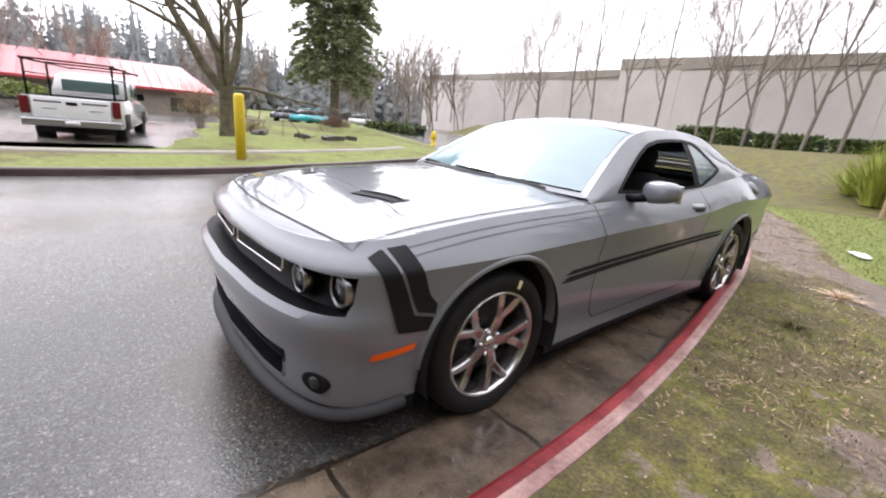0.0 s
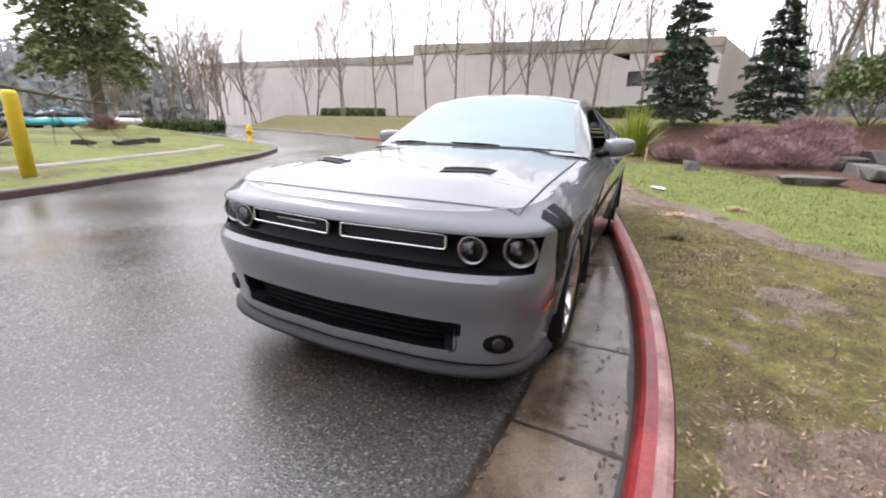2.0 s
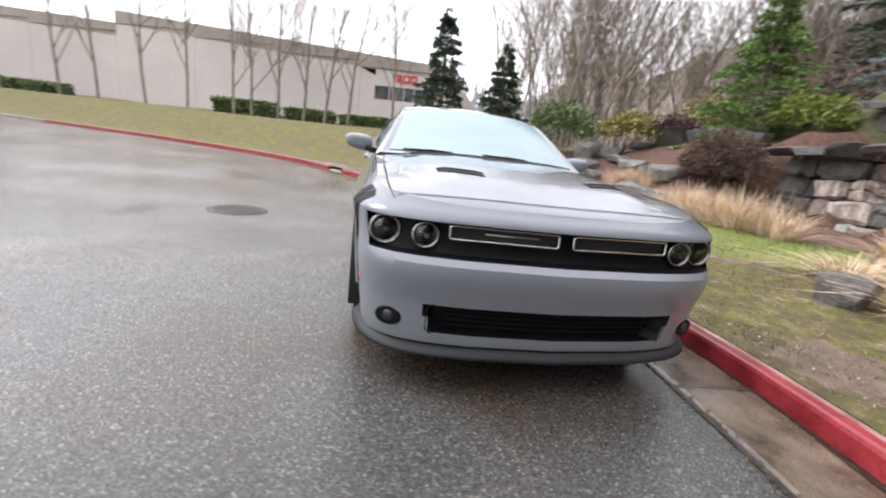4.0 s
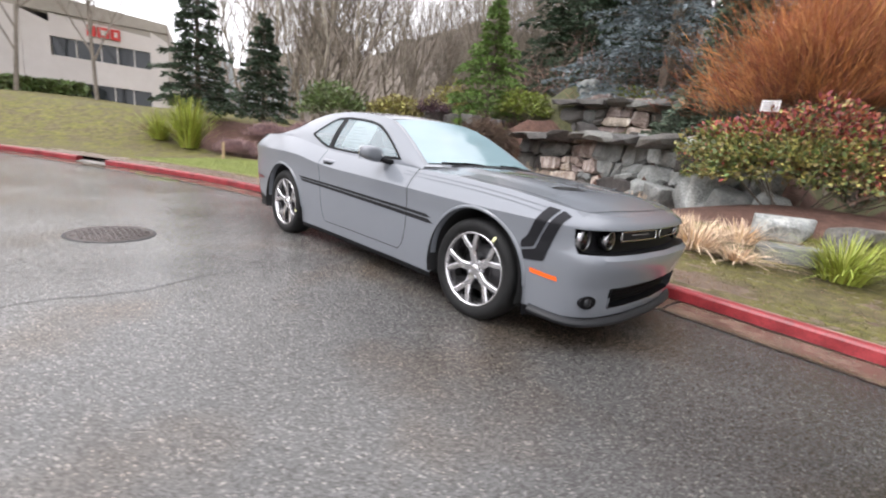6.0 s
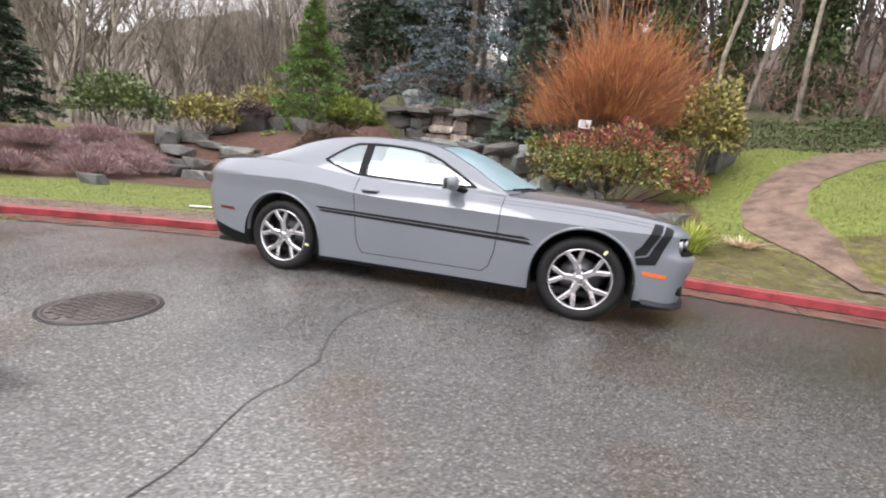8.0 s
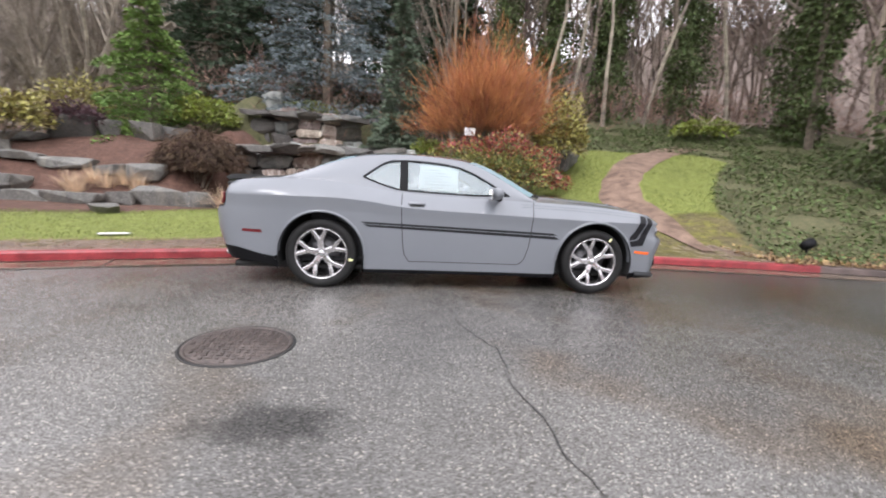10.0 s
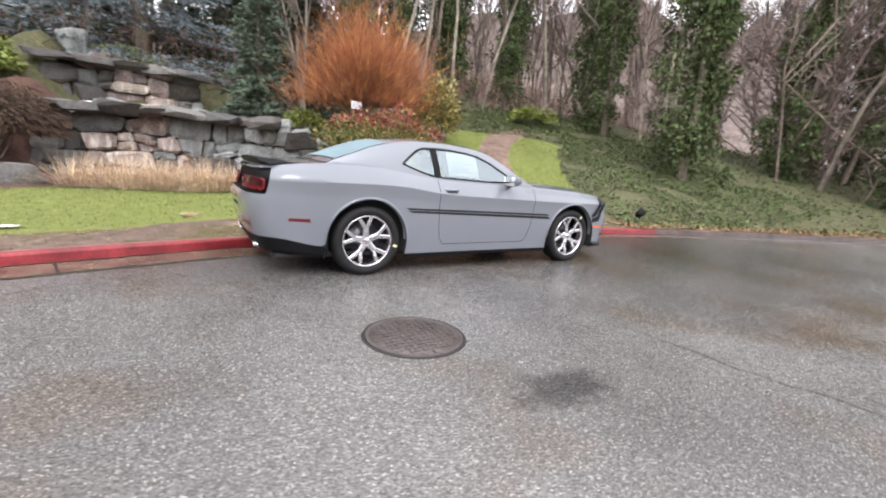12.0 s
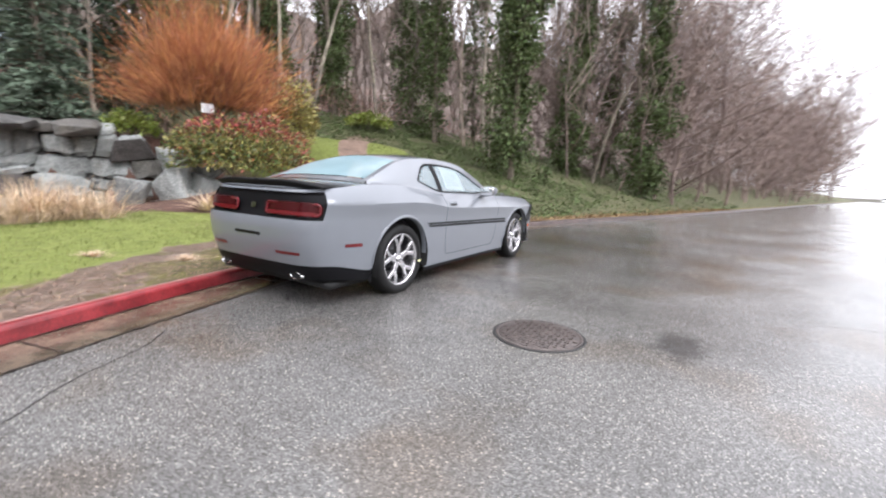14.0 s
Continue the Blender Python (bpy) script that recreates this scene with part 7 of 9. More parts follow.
shrub("red_shrub", (2.25, 7.2, 0.5), (1.95, 1.3, 1.15), 17000, 0.09, [M_OLIVELEAF, M_REDLEAF, M_RHODO], "olive shrub flushed crimson at its top", 0.5, 0.3, red_shares)
shrub("lime_shrub", (0.35, 9.4, 1.75), (0.6, 0.55, 0.45), 1500, 0.1, M_LIMELEAF, "small yellow-green shrub by the wall")
shrub("green_shrub", (4.55, 8.5, 1.35), (0.85, 0.9, 1.5), 4200, 0.13, M_OLIVELEAF, "tall olive green shrub beside the orange shrub")
shrub("slope_shrub", (11.8, 11.6, 3.3), (1.2, 0.9, 0.55), 1600, 0.16, M_LIMELEAF, "pale green broadleaf shrub on the bank")


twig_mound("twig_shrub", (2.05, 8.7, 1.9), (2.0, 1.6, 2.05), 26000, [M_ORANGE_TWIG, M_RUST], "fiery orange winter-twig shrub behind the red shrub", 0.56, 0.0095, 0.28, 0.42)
twig_mound("dead_fern", on_land(-6.75, 8.7, -0.2), (1.35, 0.9, 1.05), 14000, [M_DEADFERN], "collapsed brown dead ferns beside the wall", 0.2, 0.02, 0.08, 0.2, droop=-0.5)

# grasses, reeds and low clumps
blade_clump("yellow_grass", on_land(-11.4, 0.75), 420, 1.5, 1.0, M_LIMEBLADE, "large yellow-green arching ornamental grass", 0.02, 0.5)
blade_clump("yellow_grass", on_land(-12.3, 0.2), 200, 0.9, 0.9, M_LIMEBLADE, "large yellow-green arching ornamental grass", 0.02, 0.6)
for x, y, n, h, s, m, t in ((1.75, 3.5, 200, 0.75, 0.7, M_STRAW, "collapsed tuft of dry straw-coloured leaves"), (2.1, 4.5, 140, 0.6, 0.7, M_STRAW, "collapsed tuft of dry straw-coloured leaves"),
                            (1.2, 4.3, 140, 0.6, 0.7, M_STRAW, "collapsed tuft of dry straw-coloured leaves"), (0.6, 4.0, 120, 0.5, 0.6, M_STRAW, "collapsed tuft of dry straw-coloured leaves"),
                            (3.3, 3.35, 190, 0.62, 0.8, M_LIMEBLADE, "yellow-green tuft of strap leaves"), (2.3, 3.3, 100, 0.35, 0.5, M_STRAW, "collapsed tuft of dry straw-coloured leaves"),
                            (3.7, 4.2, 100, 0.4, 0.5, M_LIMEBLADE, "yellow-green tuft of strap leaves"), (4.2, 3.6, 80, 0.3, 0.5, M_STRAW, "collapsed tuft of dry straw-coloured leaves"), (0.1, 5.4, 120, 0.7, 0.6, M_STRAW, "collapsed tuft of dry straw-coloured leaves")):
    blade_clump("leaf_tuft", on_land(x, y), int(n * 1.5), h * (0.7 if m == M_STRAW else 1), s * (1.5 if m == M_STRAW else 1.1), m, t, 0.013, 1.25)
for k in range(15):
    x, y = -4.9 + 0.22 * k + 0.1 * rng.normal(), 5.9 + 0.5 * rng.random() - 0.04 * k
    blade_clump("dry_reeds", on_land(x, y), 170, 0.62 + 0.3 * rng.random(), 1.15, M_STRAW, "pale dry reeds bent and tangled in the bed", 0.007, 1.3, "reeds")
for x, y in ((-9.3, 7.2), (-8.9, 7.5), (-8.5, 7.3), (-8.1, 7.5), (-9.0, 6.9), (-7.7, 7.3)):
    blade_clump("dry_reeds", on_land(x, y), 140, 0.6, 0.8, M_STRAW, "pale dry reeds bent and tangled in the bed", 0.007, 0.9, "reeds")

# ---- ivy bank, path and woods ----
verts, faces = [], []
centre = [(5.15, 1.95), (5.2, 2.6), (5.1, 3.8), (5.1, 5.0), (5.6, 6.3), (6.6, 7.6), (7.9, 8.9), (9.3, 9.9), (10.4, 10.4)]
pl = resample(centre, 0.25, (6, 5), 20)
for p, n in zip(pl, normals(pl, 1)):
    for o in np.linspace(-0.5, 0.5, 7):
        q = p + n * (o * (0.25 + 0.75 * ss(2.2, 4.2, p.y)) * (1 + 0.25 * noise.noise((p.x * 1.4, p.y * 1.4, 2))))
        verts.append((q.x, q.y, land_z(q.x, q.y) + 0.035 - 0.02 * abs(o)))
for i in range(len(pl) - 1):
    for j in range(6):
        a = i * 7 + j
        faces.append((a, a + 7, a + 8, a + 1))
M_BARKPATH = material("bark_chip_path", (0.155, 0.098, 0.068), 0.9, spread=0.4, scale=3, fine=45, bump=0.02, second=(0.23, 0.155, 0.115))
tagged(mesh_of("path", verts, faces, M_BARKPATH), "reddish bark-chip footpath climbing the bank", "path", kind="structure")


def path_near(x, y):
    return min((p.x - x) ** 2 + (p.y - y) ** 2 for p in pl[::2]) < 0.34


def scatter_leaves(name, n, region, leaf, mat, label, height=0.12, wide=0.75, upright=0.5):
    """Low leaves strewn over the ground inside a region of the plan."""
    x0, x1, y0, y1, inside = region
    pts = []
    while len(pts) < n:
        x, y = x0 + (x1 - x0) * rng.random(), y0 + (y1 - y0) * rng.random()
        if inside(x, y):
            pts.append((x, y, land_z(x, y) + rng.random() ** 2 * height))
    pts = np.array(pts)
    ax = unit(n)
    ax[:, 2] = np.abs(ax[:, 2]) * upright
    ax /= np.linalg.norm(ax, axis=1, keepdims=True)
    ob = raw(name, *kites(pts, ax, np.cross(ax, np.array([0, 0, 1.0])) + 0.3 * unit(n), leaf * (0.6 + 0.8 * rng.random(n)), leaf * wide, 0.0), mat)
    return tagged(ob, label, "ground cover", kind="stuff")


def ivy_zone(x, y):
    k = kerb_y(x) if x > -8 else 0
    return x > ivy_x(y) + 0.25 * noise.noise((x, y, 0)) and y > k + 0.35 and noise.noise((x * 0.8, y * 0.8, 5)) > -0.35


def grassy(x, y):
    """Where fresh grass grows, with ragged edges and bald spots."""
    w = weights(x, y, kerb_gap(x, y))
    return w[0] - w[3] > 0.4 + 0.5 * noise.noise((x * 1.5, y * 1.5, 11))


scatter_leaves("ground_ivy", 32000, (4.6, 16, 0.6, 14, ivy_zone), 0.07, M_GROUNDIVY, "green ivy covering the bank")
scatter_leaves("ground_ivy", 20000, (9, 34, -5, 16, ivy_zone), 0.10, M_GROUNDIVY, "green ivy covering the bank")
scatter_leaves("fallen_leaves", 9000, (5.6, 26, -5, 4, lambda x, y: kerb_y(x) + 0.02 < y < kerb_y(x) + 0.2 + 1.5 * rng.random() ** 2), 0.07, material("dead_leaves", (0.22, 0.14, 0.07), 0.8, spread=0.3, island=0.5), "dead brown leaves along the kerb", 0.03)
M_MOSS = material("moss_blades", (0.115, 0.105, 0.028), 0.8, spread=0.3, scale=0.8, fine=25, island=0.5)
scatter_leaves("lawn_moss", 16000, (-1.5, 4.4, 1.0, 5.0, lambda x, y: kerb_y(x) + 0.2 < y < kerb_y(x) + 3.4 and noise.noise((x * 1.1, y * 1.1, 9)) > -0.15), 0.024, M_MOSS, "short mossy grass", 0.008, 0.22, 1.2)
scatter_leaves("lawn_grass", 30000, (-9.5, -0.6, -1.6, 6.4, lambda x, y: grassy(x, y)), 0.045, M_GRASSBLADE, "short fresh green grass", 0.01, 0.14, 1.6)
scatter_leaves("lawn_grass", 22000, (3.6, 10.0, 3.6, 10.3, lambda x, y: x < ivy_x(y) and not path_near(x, y)), 0.055, M_GRASSBLADE, "short fresh green grass", 0.01, 0.14, 1.6)
scatter_leaves("lawn_litter", 1300, (-1.5, 4.2, 1.2, 5.0, lambda x, y: y > kerb_y(x) + 0.2), 0.022, material("pale_litter", (0.32, 0.25, 0.17), 0.8, spread=0.3, island=0.5), "scattered twigs and dead leaf bits", 0.012, 0.4)


def ivy_tree(at, height, width, label, n=5200, lean=(0, 0)):
    """A tall trunk wrapped in ivy, with bare limbs above."""
    tree = empty("ivy_tree", at, label, "tree")
    segs = np.array(limbs((0, 0, -0.3), height * 1.25, 0.15, levels=2, spread=0.5, forks=5, upright=0.6, first=0.35, wobble=0.07, lean=lean))
    raw("trunk", *prisms(segs, 5), M_BARK, tree)
    m = 46 + int(height * 6)
    ch, ca = rng.random(m) ** 0.85, rng.random(m) * 2 * math.pi
    cr = width * (0.15 + 0.75 * rng.random(m)) * (1.1 - 0.45 * ch) * (0.6 + 0.7 * np.array([abs(noise.noise((q * height * 0.45, at[0], at[1]))) * 2 for q in ch]))
    size = (0.22 + 0.34 * rng.random(m)) * (0.75 + 0.3 * width)
    pick = rng.integers(m, size=n)
    d = unit(n) * (rng.random(n) ** 0.45)[:, None]
    pts = np.stack([np.cos(ca) * cr + lean[0] * ch * height, np.sin(ca) * cr + lean[1] * ch * height, ch * height], 1)[pick] + d * size[pick][:, None] * np.array([1, 1, 1.25])
    pts[:, 2] = np.maximum(pts[:, 2], 0.05)
    ax = d * np.array([1, 1, 0.2]) + np.array([0, 0, -0.55]) + rng.normal(size=(n, 3)) * 0.45
    ax /= np.linalg.norm(ax, axis=1, keepdims=True)
    raw("ivy", *kites(pts, ax, unit(n), 0.10 + 0.10 * rng.random(n), 0.08 + 0.05 * rng.random(n), 0.2), M_IVY, tree, "thick dark ivy round the trunk")
    return tree


for x, y, h, w in ((12.5, 4.1, 12, 1.5), (19.6, 3.7, 13, 1.0), (20.2, -0.2, 14, 1.3), (14.6, 9.5, 10, 1.1), (9.6, 16.0, 10, 1.3), (12.9, 15.2, 10.5, 1.2), (7.0, 17.0, 10, 1.2), (16.5, 12.6, 11, 1.1), (4.6, 16.8, 10, 1.3), (21.5, 8.6, 11, 1.2), (24.5, 2.8, 10, 1.1), (10.9, 19.0, 11, 1.3), (28, 6, 11, 1.3),
                   (5.5, 20.5, 14, 2.0), (8.4, 21.5, 14, 2.0), (12.0, 22.0, 14, 2.0), (15.6, 18.5, 14, 1.9), (19.6, 15.5, 14, 1.8), (23.5, 12.0, 13, 1.7)):
    ivy_tree(on_land(x, y, -0.1), h, w, "tall trunk thickly wrapped in dark ivy", 15000 if x < 20.5 and y < 5 else 7500)
for x, y, h in ((11.1, 15.0, 13), (8.9, 14.6, 12), (7.4, 15.4, 13), (14.0, 13.0, 12), (15.4, 6.6, 11), (16.4, 7.4, 12), (6.2, 14.9, 12), (19.8, 2.4, 10)):
    bare_tree("birch_tree", on_land(x, y, -0.1), h, 0.10, "slender pale bare tree on the wooded bank", M_PALEBARK, levels=2, spread=0.4, forks=4, upright=0.8, first=0.45)


def thicket(name, spots, label, mat, height=(9, 15), r=(0.06, 0.16), twigs=34, forks=5, lean=0.06, first=0.25, spread=0.45, upright=0.7):
    """A stand of bare trees, too many to tell apart."""
    segs = []
    for x, y, z in spots:
        h = height[0] + (height[1] - height[0]) * rng.random()
        segs += limbs((x, y, z - 0.3), h, r[0] + (r[1] - r[0]) * rng.random(), levels=1, spread=spread, forks=forks, upright=upright, first=first, lean=tuple(rng.normal(size=2) * lean))
    v1 = prisms(segs, 4)
    ob = raw(name, *v1, mat)
    return tagged(ob, label, "woodland", kind="stuff"), np.array(segs)


def twig_haze(name, segs, per, length, mat, label, width=0.02):
    """Fine twigs along the outer limbs of a stand."""
    fine = segs[segs[:, 6] < np.quantile(segs[:, 6], 0.8)]
    pick = fine[rng.integers(len(fine), size=per)]
    t = rng.random((per, 1))
    pts = pick[:, 0:3] * (1 - t) + pick[:, 3:6] * t
    ax = unit(per) * 0.8 + np.array([0, 0, 0.6])
    ax /= np.linalg.norm(ax, axis=1, keepdims=True)
    ob = raw(name, *kites(pts, ax, unit(per), length * (0.5 + rng.random(per)), width, 0.0), mat)
    return tagged(ob, label, "woodland", kind="stuff")


spots = []
while len(spots) < 450:
    x, y = -44 + 80 * rng.random(), 15.5 + 33 * rng.random() ** 1.1
    if (x < 1 and y < 20) or (x < -13 and y < 26) or (x < -26 and y < 34):
        continue
    if x > 8 and rng.random() < 0.5:
        continue
    spots.append((x, y, land_z(x, y)))
left = [s for s in spots if s[0] < 3]
right = [s for s in spots if s[0] >= 3]
ob, segs = thicket("woods", left, "bare pale-trunked winter wood on the hill", M_PALEBARK, (11, 19), (0.05, 0.13), forks=7)
twig_haze("woods_twigs", segs, 60000, 1.0, M_PALETWIG, "fine bare twigs of the winter wood", 0.022)
M_DIMBARK = material("dim_brown_bark", (0.19, 0.148, 0.122), 0.9, spread=0.45, scale=2, fine=20, island=0.35)
ob, segs = thicket("woods", right, "dim brown winter wood above the bank", M_DIMBARK, (11, 19), (0.05, 0.13), forks=7)
twig_haze("woods_twigs", segs, 30000, 1.0, M_REDTWIG, "fine reddish brown twigs of the wood", 0.022)
spots = []
while len(spots) < 120:
    x, y = -64 + 50 * rng.random(), 6 + 40 * rng.random()
    if y > 8.3 + 0.3 * (-28.5 - x) and kerb_gap(x, y) > 16:
        spots.append((x, y, land_z(x, y)))
ob, segs = thicket("hillside_woods", spots, "pale bare winter wood beyond the building's corner", M_PALEBARK, (12, 18), (0.06, 0.14), forks=7)
twig_haze("hillside_twigs", segs, 50000, 1.0, M_PALETWIG, "fine bare twigs of the winter wood", 0.022)
spots = []
while len(spots) < 44:
    x = 16 + 30 * rng.random()
    y = kerb_y(x) + 5 + 22 * rng.random()
    spots.append((x, y, land_z(x, y)))
ob, segs = thicket("bank_woods", spots, "bare winter trees on the bank", M_DIMBARK, (9, 15), (0.05, 0.13), forks=7)
twig_haze("bank_twigs", segs, 30000, 0.7, M_PINKTWIG, "pinkish brown twigs on the bank", 0.016)
spots = []
while len(spots) < 170:
    x = 20 + 95 * rng.random() ** 1.2
    y = kerb_y(x) + 1.5 + 12 * rng.random()
    spots.append((x, y, 0.3))
ob, segs = thicket("roadside_trees", spots, "grey-brown bare trees lining the road", M_ROADTWIG, (10, 16.5), (0.04, 0.10), forks=9, lean=0.12, first=0.08, spread=0.62, upright=0.35)
twig_haze("roadside_twigs", segs, 120000, 1.0, M_ROADTWIG, "fine grey-brown twigs along the road", 0.038)
# brush at the foot of the woods
n = 16000
pts = []
while len(pts) < n:
    x, y = -20 + 55 * rng.random(), 12.5 + 16 * rng.random()
    if kerb_gap(x, y) > 9 and x > -18 and not (-8.5 < x < 3 and y < 13.5):
        pts.append((x, y, land_z(x, y) + rng.random() * 1.6))
pts = np.array(pts)
ax = unit(n) * 0.7 + np.array([0, 0, 0.7])
ax /= np.linalg.norm(ax, axis=1, keepdims=True)
tagged(raw("underbrush", *kites(pts, ax, unit(n), 0.5 + 0.7 * rng.random(n), 0.022, 0.0), M_REDTWIG), "reddish brown undergrowth beneath the wood", "undergrowth", kind="stuff")

M_VERGELITTER = material("pinkish_dead_litter", (0.27, 0.175, 0.13), 0.85, spread=0.35, island=0.55)
scatter_leaves("verge_litter", 5200, (-9, 0.5, -1.5, 2.6, lambda x, y: kerb_y(x) + 0.16 < y < kerb_y(x) + 1.15), 0.05, M_VERGELITTER, "dead brown needles and leaf bits on the muddy verge", 0.012, 0.16, 0.3)
scatter_leaves("verge_litter", 2200, (-1.0, 4.6, 1.0, 5.0, lambda x, y: kerb_y(x) + 0.16 < y and noise.noise((x * 0.9, y * 0.9, 4)) > 0.1), 0.04, M_VERGELITTER, "dead brown needles and leaf bits on the lawn", 0.01, 0.2, 0.3)

scatter_leaves("leaf_patch", 900, (1.3, 3.5, 1.4, 2.9, lambda x, y: y > kerb_y(x) + 0.2 and math.hypot(x - 2.35, (y - 2.0) * 1.2) < 0.75 + 0.5 * noise.noise((x * 3, y * 3, 2))), 0.019, material("pink_dead_leaves", (0.22, 0.135, 0.10), 0.85, spread=0.3, island=0.5), "pinkish dead leaves on the lawn", 0.006, 0.5, 0.3)
for x, y in ((-2.33, 1.62), (-1.05, 1.55), (-3.0, 2.35)):
    blade_clump("turf_clod", on_land(x, y, -0.01), 150, 0.09, 0.26, M_STRAW if x < -2 else M_MOSS, "small clod of torn dead turf", 0.006, 1.3)

# ---- across the road and far off ----
M_WALLPAINT = material("pale_pinkish_wall_paint", (0.60, 0.555, 0.525), 0.85, spread=0.06, scale=0.25, fine=3, bump=0.002)
M_BAND = material("olive_parapet_band", (0.36, 0.325, 0.28), 0.85, spread=0.12, scale=0.4, fine=4)
M_PANE = plain("dark_window_pane", (0.03, 0.035, 0.04), 0.08)
M_MULLION = plain("pale_window_frame", (0.5, 0.48, 0.46), 0.5)
M_SIGNRED = plain("red_sign", (0.55, 0.03, 0.025), 0.5)
M_REDROOF = material("faded_red_metal_roof", (0.50, 0.17, 0.18), 0.45, spread=0.15, scale=0.6, fine=8)
M_HOUSE = material("beige_house_wall", (0.30, 0.26, 0.22), 0.85, spread=0.12, scale=0.6, fine=6)
M_WHITE = plain("white_truck_paint", (0.75, 0.75, 0.75), 0.25, coat=1.0)
M_BLUE = plain("turquoise_car_paint", (0.04, 0.42, 0.52), 0.25, coat=1.0)
M_YELLOW = material("yellow_post_paint", (0.72, 0.52, 0.03), 0.45, spread=0.08, scale=6, fine=30)
M_PAVE = material("pale_pavement_concrete", (0.20, 0.175, 0.14), 0.6, spread=0.3, scale=1.5, fine=40, bump=0.003)

# office building: its long front runs along FU from FP
FU = Vector((0.30, 1.0, 0)).normalized()
FP = Vector((-29.8, 0, 0))
FNRM = Vector((FU.y, -FU.x, 0))


def front(s, z, out=0.0):
    """A point on the building's front: s metres along, z up, out towards the road."""
    return FP + FU * s + FNRM * out + Vector((0, 0, z))


def front_box(s0, s1, z0, z1, o0, o1, tilt=0.0):
    """A box on the front; tilt lets its upper edge fall away along the front."""
    bm = bmesh.new()
    c = []
    for o in (o0, o1):
        for s, z in ((s0, z0), (s1, z0), (s1, z1 + tilt), (s0, z1)):
            c.append(bm.verts.new(front(s, z, o)))
    for f in ((0, 1, 2, 3), (7, 6, 5, 4), (0, 4, 5, 1), (1, 5, 6, 2), (2, 6, 7, 3), (3, 7, 4, 0)):
        bm.faces.new([c[k] for k in f])
    bmesh.ops.recalc_face_normals(bm, faces=bm.faces)
    return bm


office = empty("office_building", (-30, 0, 0), "long pale concrete warehouse and office block with olive parapet", "building")


def own(ob):
    ob.matrix_parent_inverse = office.matrix_basis.inverted()
    return ob


for (s0, s1, za, zb, depth) in ((-76.0, -22.0, 9.8, 7.35, 0.0), (-22.0, 4.45, 8.25, 6.45, 0.02)):
    n = max(2, round((s1 - s0) / 7.5))
    for k in range(n):
        a, b = s0 + (s1 - s0) * k / n, s0 + (s1 - s0) * (k + 1) / n
        ta, tb = za + (zb - za) * k / n, za + (zb - za) * (k + 1) / n
        if b > -1.2 and s1 > 0 and k == n - 1:
            # the bay with windows
            for q in ((a, -1.0, -0.5, ta - 1.0), (3.58, b, -0.5, ta - 1.0)):
                own(part("wall_panel", front_box(*q, -0.4, depth, tb - ta), M_WALLPAINT, office, smooth=False))
            for z0, z1 in ((-0.5, 1.55), (2.5, 3.8), (4.76, ta - 1.0)):
                own(part("wall_panel", front_box(-1.0, 3.58, z0, z1, -0.4, depth - 0.004, (tb - ta) * 0.7 if z1 > 5 else 0), M_WALLPAINT, office, smooth=False))
        else:
            own(part("wall_panel", front_box(a + 0.02, b - 0.02, -0.6, ta - 0.95, -0.4, depth, tb - ta), M_WALLPAINT, office, smooth=False))
        own(part("parapet", front_box(a, b, ta - 0.95, ta, -0.4, depth + 0.05, tb - ta), M_BAND, office, smooth=False))
        bm = front_box(a, b, ta - 0.98, ta - 0.952, -0.4, depth - 0.012, tb - ta)
        own(part("panel_joint", bm, M_BAND, office, smooth=False))
own(part("end_wall", front_box(4.05, 4.45, -0.5, 6.4, -40, -0.41), M_WALLPAINT, office, smooth=False))
own(part("far_end_wall", front_box(-76, -75.6, -0.6, 9.6, -40, -0.41), M_WALLPAINT, office, smooth=False))
own(part("roof", front_box(-76, 4.4, 5.9, 6.0, -40, -0.45), M_BAND, office, smooth=False))
for z0, z1, cuts in ((3.8, 4.76, (-0.97, 0.1, 1.2, 1.95, 2.75, 3.55)), (1.55, 2.5, (-0.97, -0.05, 0.85, 1.75, 2.65, 3.55))):
    for a, b in zip(cuts, cuts[1:]):
        win = empty("window", (-30, 0, 0), "", "")
        win.parent = office
        win.matrix_parent_inverse = office.matrix_basis.inverted()
        ob = part("pane", front_box(a + 0.03, b - 0.03, z0, z1, -0.2, -0.15), M_PANE, win, smooth=False)
        ob.matrix_parent_inverse = win.matrix_basis.inverted()
        ob = part("mullion", front_box(b - 0.035, b + 0.03, z0, z1, -0.2, -0.08), M_MULLION, win, smooth=False)
        ob.matrix_parent_inverse = win.matrix_basis.inverted()
sign = empty("wall_sign", front(1.4, 5.3), "three red sign shapes on the building's wall", "sign")
for a, b in ((0.63, 1.02), (1.10, 1.62), (1.70, 2.13)):
    ob = part("sign_shape", front_box(a, b, 5.08, 5.64, 0.02, 0.12), M_SIGNRED, sign, smooth=False)
    ob.matrix_parent_inverse = sign.matrix_basis.inverted()
    if a > 1.05:
        ob = part("sign_gap", front_box(a + 0.16, b - 0.12, 5.22, 5.5, 0.121, 0.124), M_WALLPAINT, sign, smooth=False)
        ob.matrix_parent_inverse = sign.matrix_basis.inverted()

